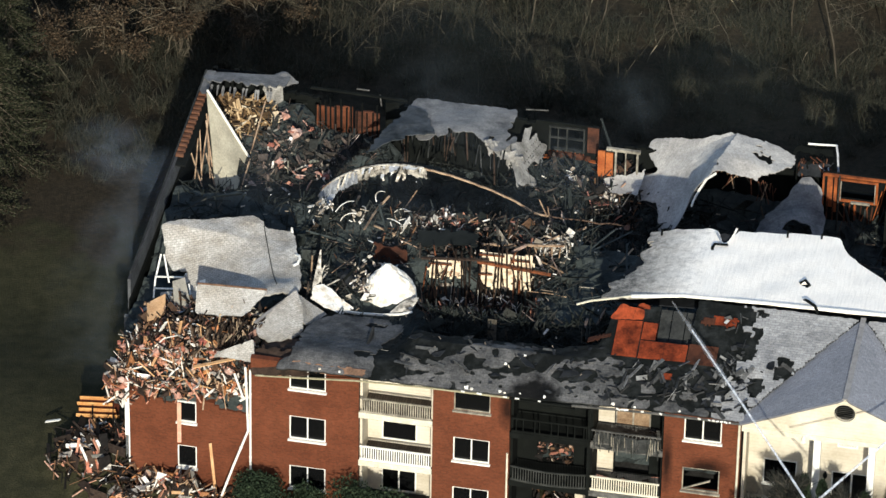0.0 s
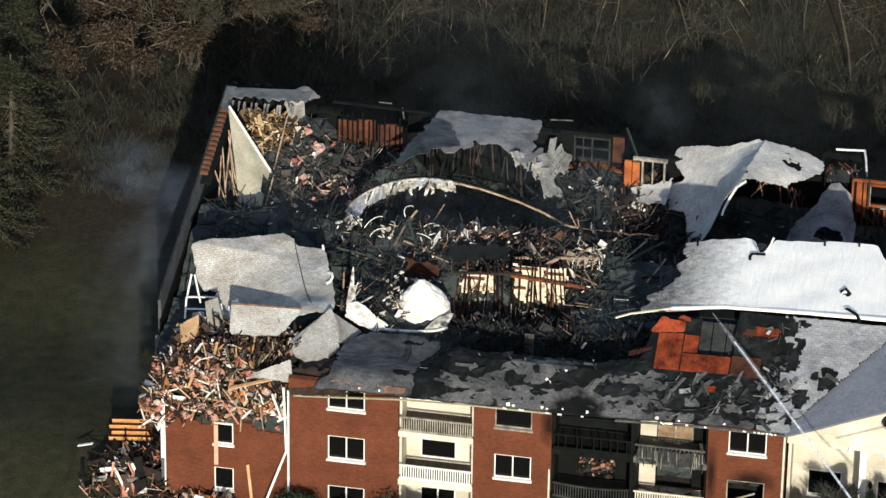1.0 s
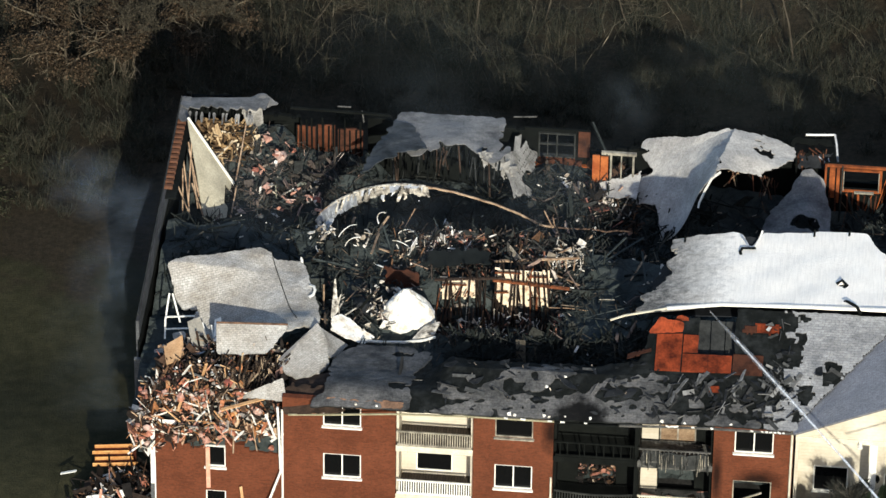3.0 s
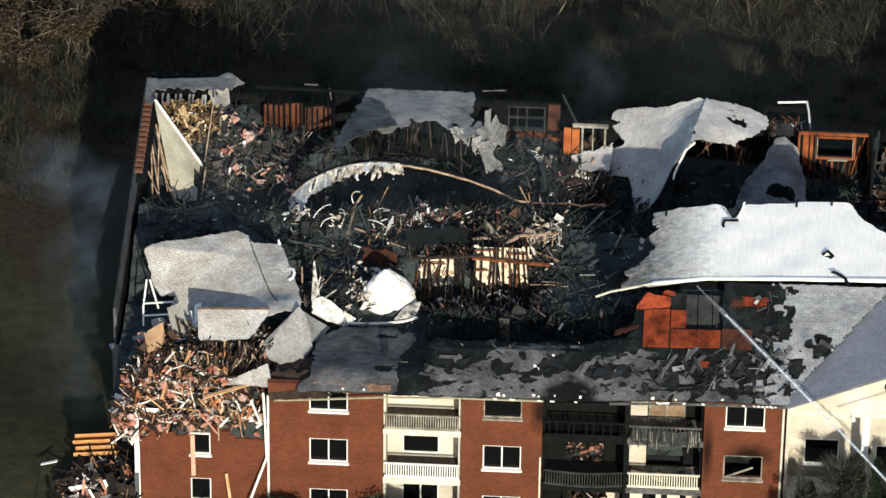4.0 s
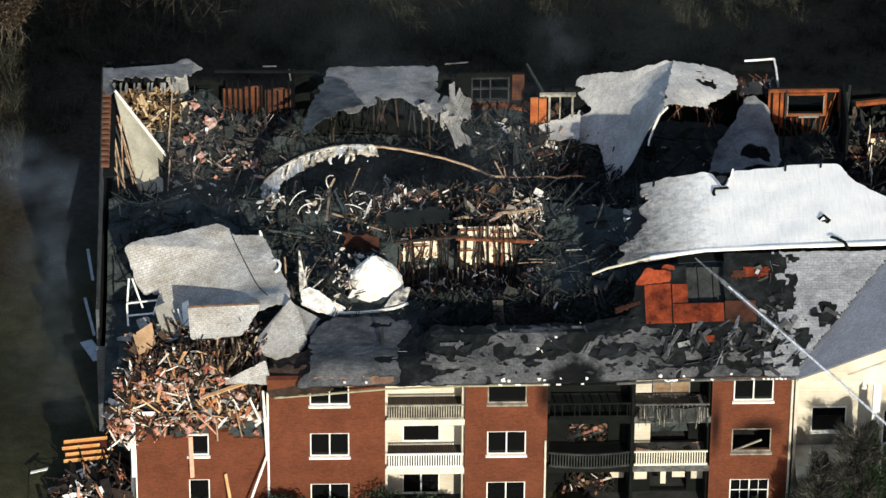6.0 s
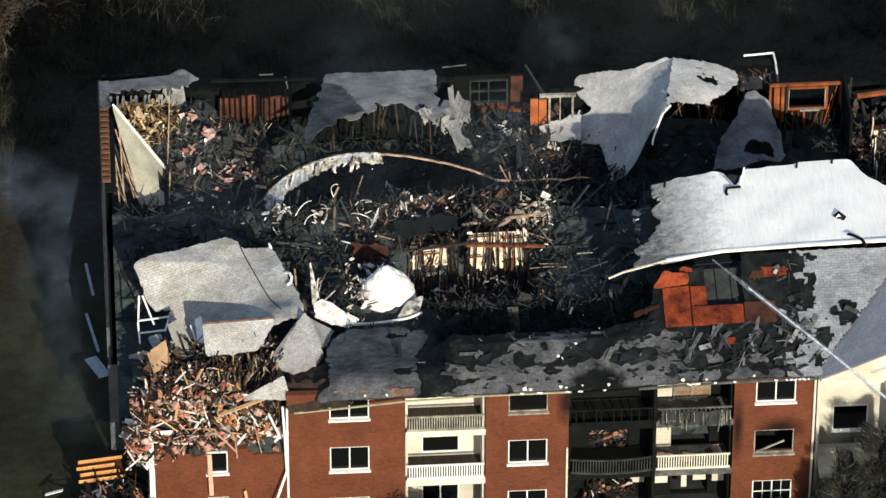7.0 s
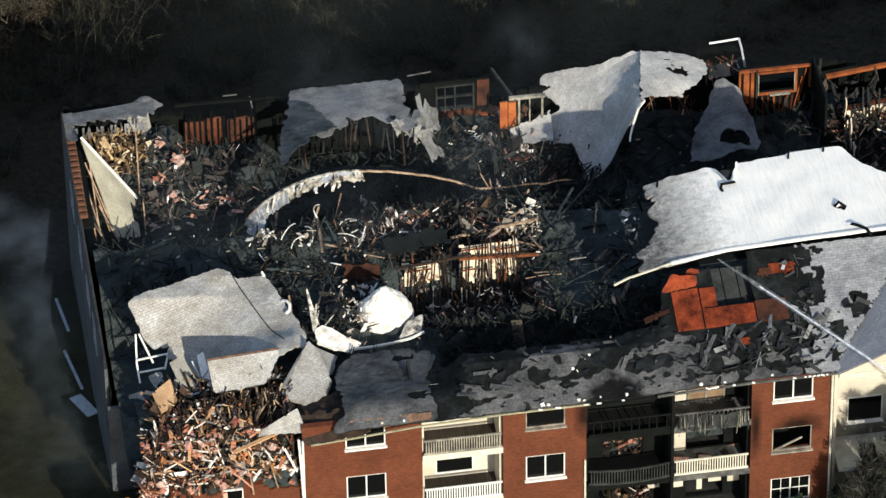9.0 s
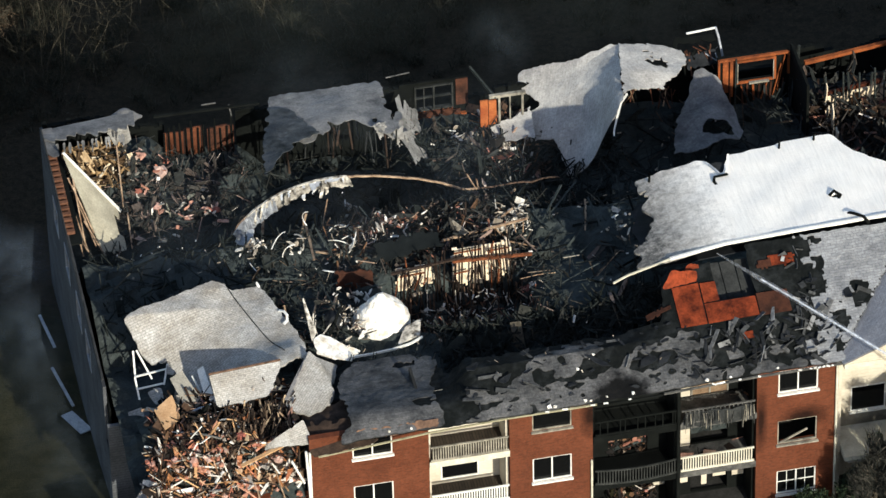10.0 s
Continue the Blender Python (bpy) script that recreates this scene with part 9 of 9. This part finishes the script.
# ---- water and smoke ----
def veil(name, colour, top, scale, radial=False, stretch=(1, 1, 1)):
    """Thin spray or smoke: mostly clear, uneven."""
    m = bpy.data.materials.new(name)
    m.use_nodes = True
    nt = m.node_tree
    nt.nodes.clear()
    out = nt.nodes.new("ShaderNodeOutputMaterial")
    mix = nt.nodes.new("ShaderNodeMixShader")
    clear = nt.nodes.new("ShaderNodeBsdfTransparent")
    body = nt.nodes.new("ShaderNodeBsdfDiffuse")
    body.inputs[0].default_value = (*colour, 1)
    co = nt.nodes.new("ShaderNodeTexCoord")
    mp = nt.nodes.new("ShaderNodeMapping")
    mp.inputs["Scale"].default_value = stretch
    nt.links.new(co.outputs["Object"], mp.inputs[0])
    fac = ramp(nt, noise_node(nt, scale, 4, 0.55, mp.outputs[0]), [(0.3, (0, 0, 0)), (0.75, (top, top, top))])
    if radial:
        ln = nt.nodes.new("ShaderNodeVectorMath")
        ln.operation = "LENGTH"
        flat = nt.nodes.new("ShaderNodeMapping")
        flat.inputs["Scale"].default_value = (1, 1, 0)
        nt.links.new(co.outputs["Object"], flat.inputs[0])
        nt.links.new(flat.outputs[0], ln.inputs[0])
        edge = ramp(nt, ln.outputs["Value"], [(0.0, (1, 1, 1)), (0.45, (0.35, 0.35, 0.35)), (0.95, (0, 0, 0))])
        fac = blend(nt, fac, edge, 1.0, "MULTIPLY")
    nt.links.new(fac, mix.inputs[0])
    nt.links.new(clear.outputs[0], mix.inputs[1])
    nt.links.new(body.outputs[0], mix.inputs[2])
    nt.links.new(mix.outputs[0], out.inputs[0])
    return m


def build_water():
    core = veil("water_jet", (0.92, 0.94, 0.97), 0.95, 3.0)
    mist = veil("water_mist", (0.93, 0.93, 0.93), 0.2, 2.2)
    for end, src, lab in (((20.5, 5.45, 11.3), (34.4, -22.0, 15.6), "white jet of water playing on the burnt roof"), ((36.0, 4.0, 10.6), (30.2, -14.0, 15.6), "second white jet of water aimed at the roof")):
        a, b = Vector(src), Vector(end)
        pts = [a.lerp(b, t / 20) + Vector((0, 0, 0.25 * math.sin(math.pi * t / 20))) for t in range(21)]
        th = thing("water_jet", lab, "water jet", src, "water jets", "stuff")
        part("core", pipe(bmesh.new(), pts[:19], [0.065 - 0.03 * t / 20 for t in range(19)], 8), core, th)
        part("mist", pipe(bmesh.new(), pts, [(0.05 + 0.12 * (t / 20) ** 2.2 * (1 + 0.3 * rough_at(t * 0.8, 2.0))) * (1 - 0.8 * smooth(0.85, 1.0, t / 20)) for t in range(21)], 10), mist, th)


build_water()


def build_smoke():
    thick = veil("thin_smoke", (0.22, 0.29, 0.39), 0.2, 1.7, True)
    drift = veil("drifting_smoke", (0.16, 0.2, 0.24), 0.07, 1.7, True)
    plume = veil("grey_smoke", (0.17, 0.21, 0.25), 0.12, 1.7, True)
    light = veil("faint_smoke", (0.22, 0.25, 0.28), 0.05, 1.9, True)
    # broad veil added to brighten the dark ground behind the house
    haze = veil("black_lifting_haze", (0.13, 0.16, 0.155), 0.08, 1.2, True)
    rows = ((-9.6, 21.2, 3.0, 3.0, 2.2, 10, thick), (-12.2, 22.8, 3.4, 3.2, 2.2, -20, thick), (-10.0, 17.0, 2.2, 3.0, 2.6, 30, thick), (-10.2, 13.0, 1.8, 3.6, 3.0, 12, plume), (-9.6, 8.6, 1.6, 3.4, 2.8, -8, plume), (14.9, 28.2, 6.6, 2.2, 2.2, 30, plume), (4.4, 26.2, 7.6, 3.4, 2.4, 15, drift), (16.6, -0.3, 9.5, 2.2, 1.3, 8, light),
            # these wide wisps are spread mainly to lift the blacks
            (-3.2, 16.4, 7.4, 5.4, 4.0, 5, drift), (12.5, 21.0, 7.2, 4.8, 3.2, 8, drift), (10.5, 17.0, 8.2, 4.6, 2.8, -6, drift), (7.0, 22.8, 7.6, 4.0, 2.6, -10, drift), (5.0, 14.5, 8.4, 5.0, 3.2, 4, light), (4.0, 32.0, 8.5, 13.0, 6.0, 3, haze), (19.0, 31.5, 8.0, 12.0, 6.0, -3, haze))
    for i, (x, y, z, rx, ry, turn, mat) in enumerate(rows):
        bm = bmesh.new()
        bmesh.ops.create_icosphere(bm, subdivisions=4, radius=1.0)
        bmesh.ops.delete(bm, geom=[v for v in bm.verts if v.co.z < -0.02], context="VERTS")
        for v in bm.verts:
            v.co.z *= 0.25 * (1 + 0.5 * rough_at(v.co.x * 2 + i, v.co.y * 2, 1.0))
        for f in bm.faces:
            f.smooth = True
        ob = part("smoke_wisp", bm, mat)
        ob.location, ob.rotation_euler, ob.scale = (x, y, z), (radians(35), 0, radians(turn)), (rx, ry, 1.5)
        tagged(ob, "thin blue-grey smoke off the ruin, partly added to lift dark areas", "smoke", "smoke wisps", "stuff")


build_smoke()
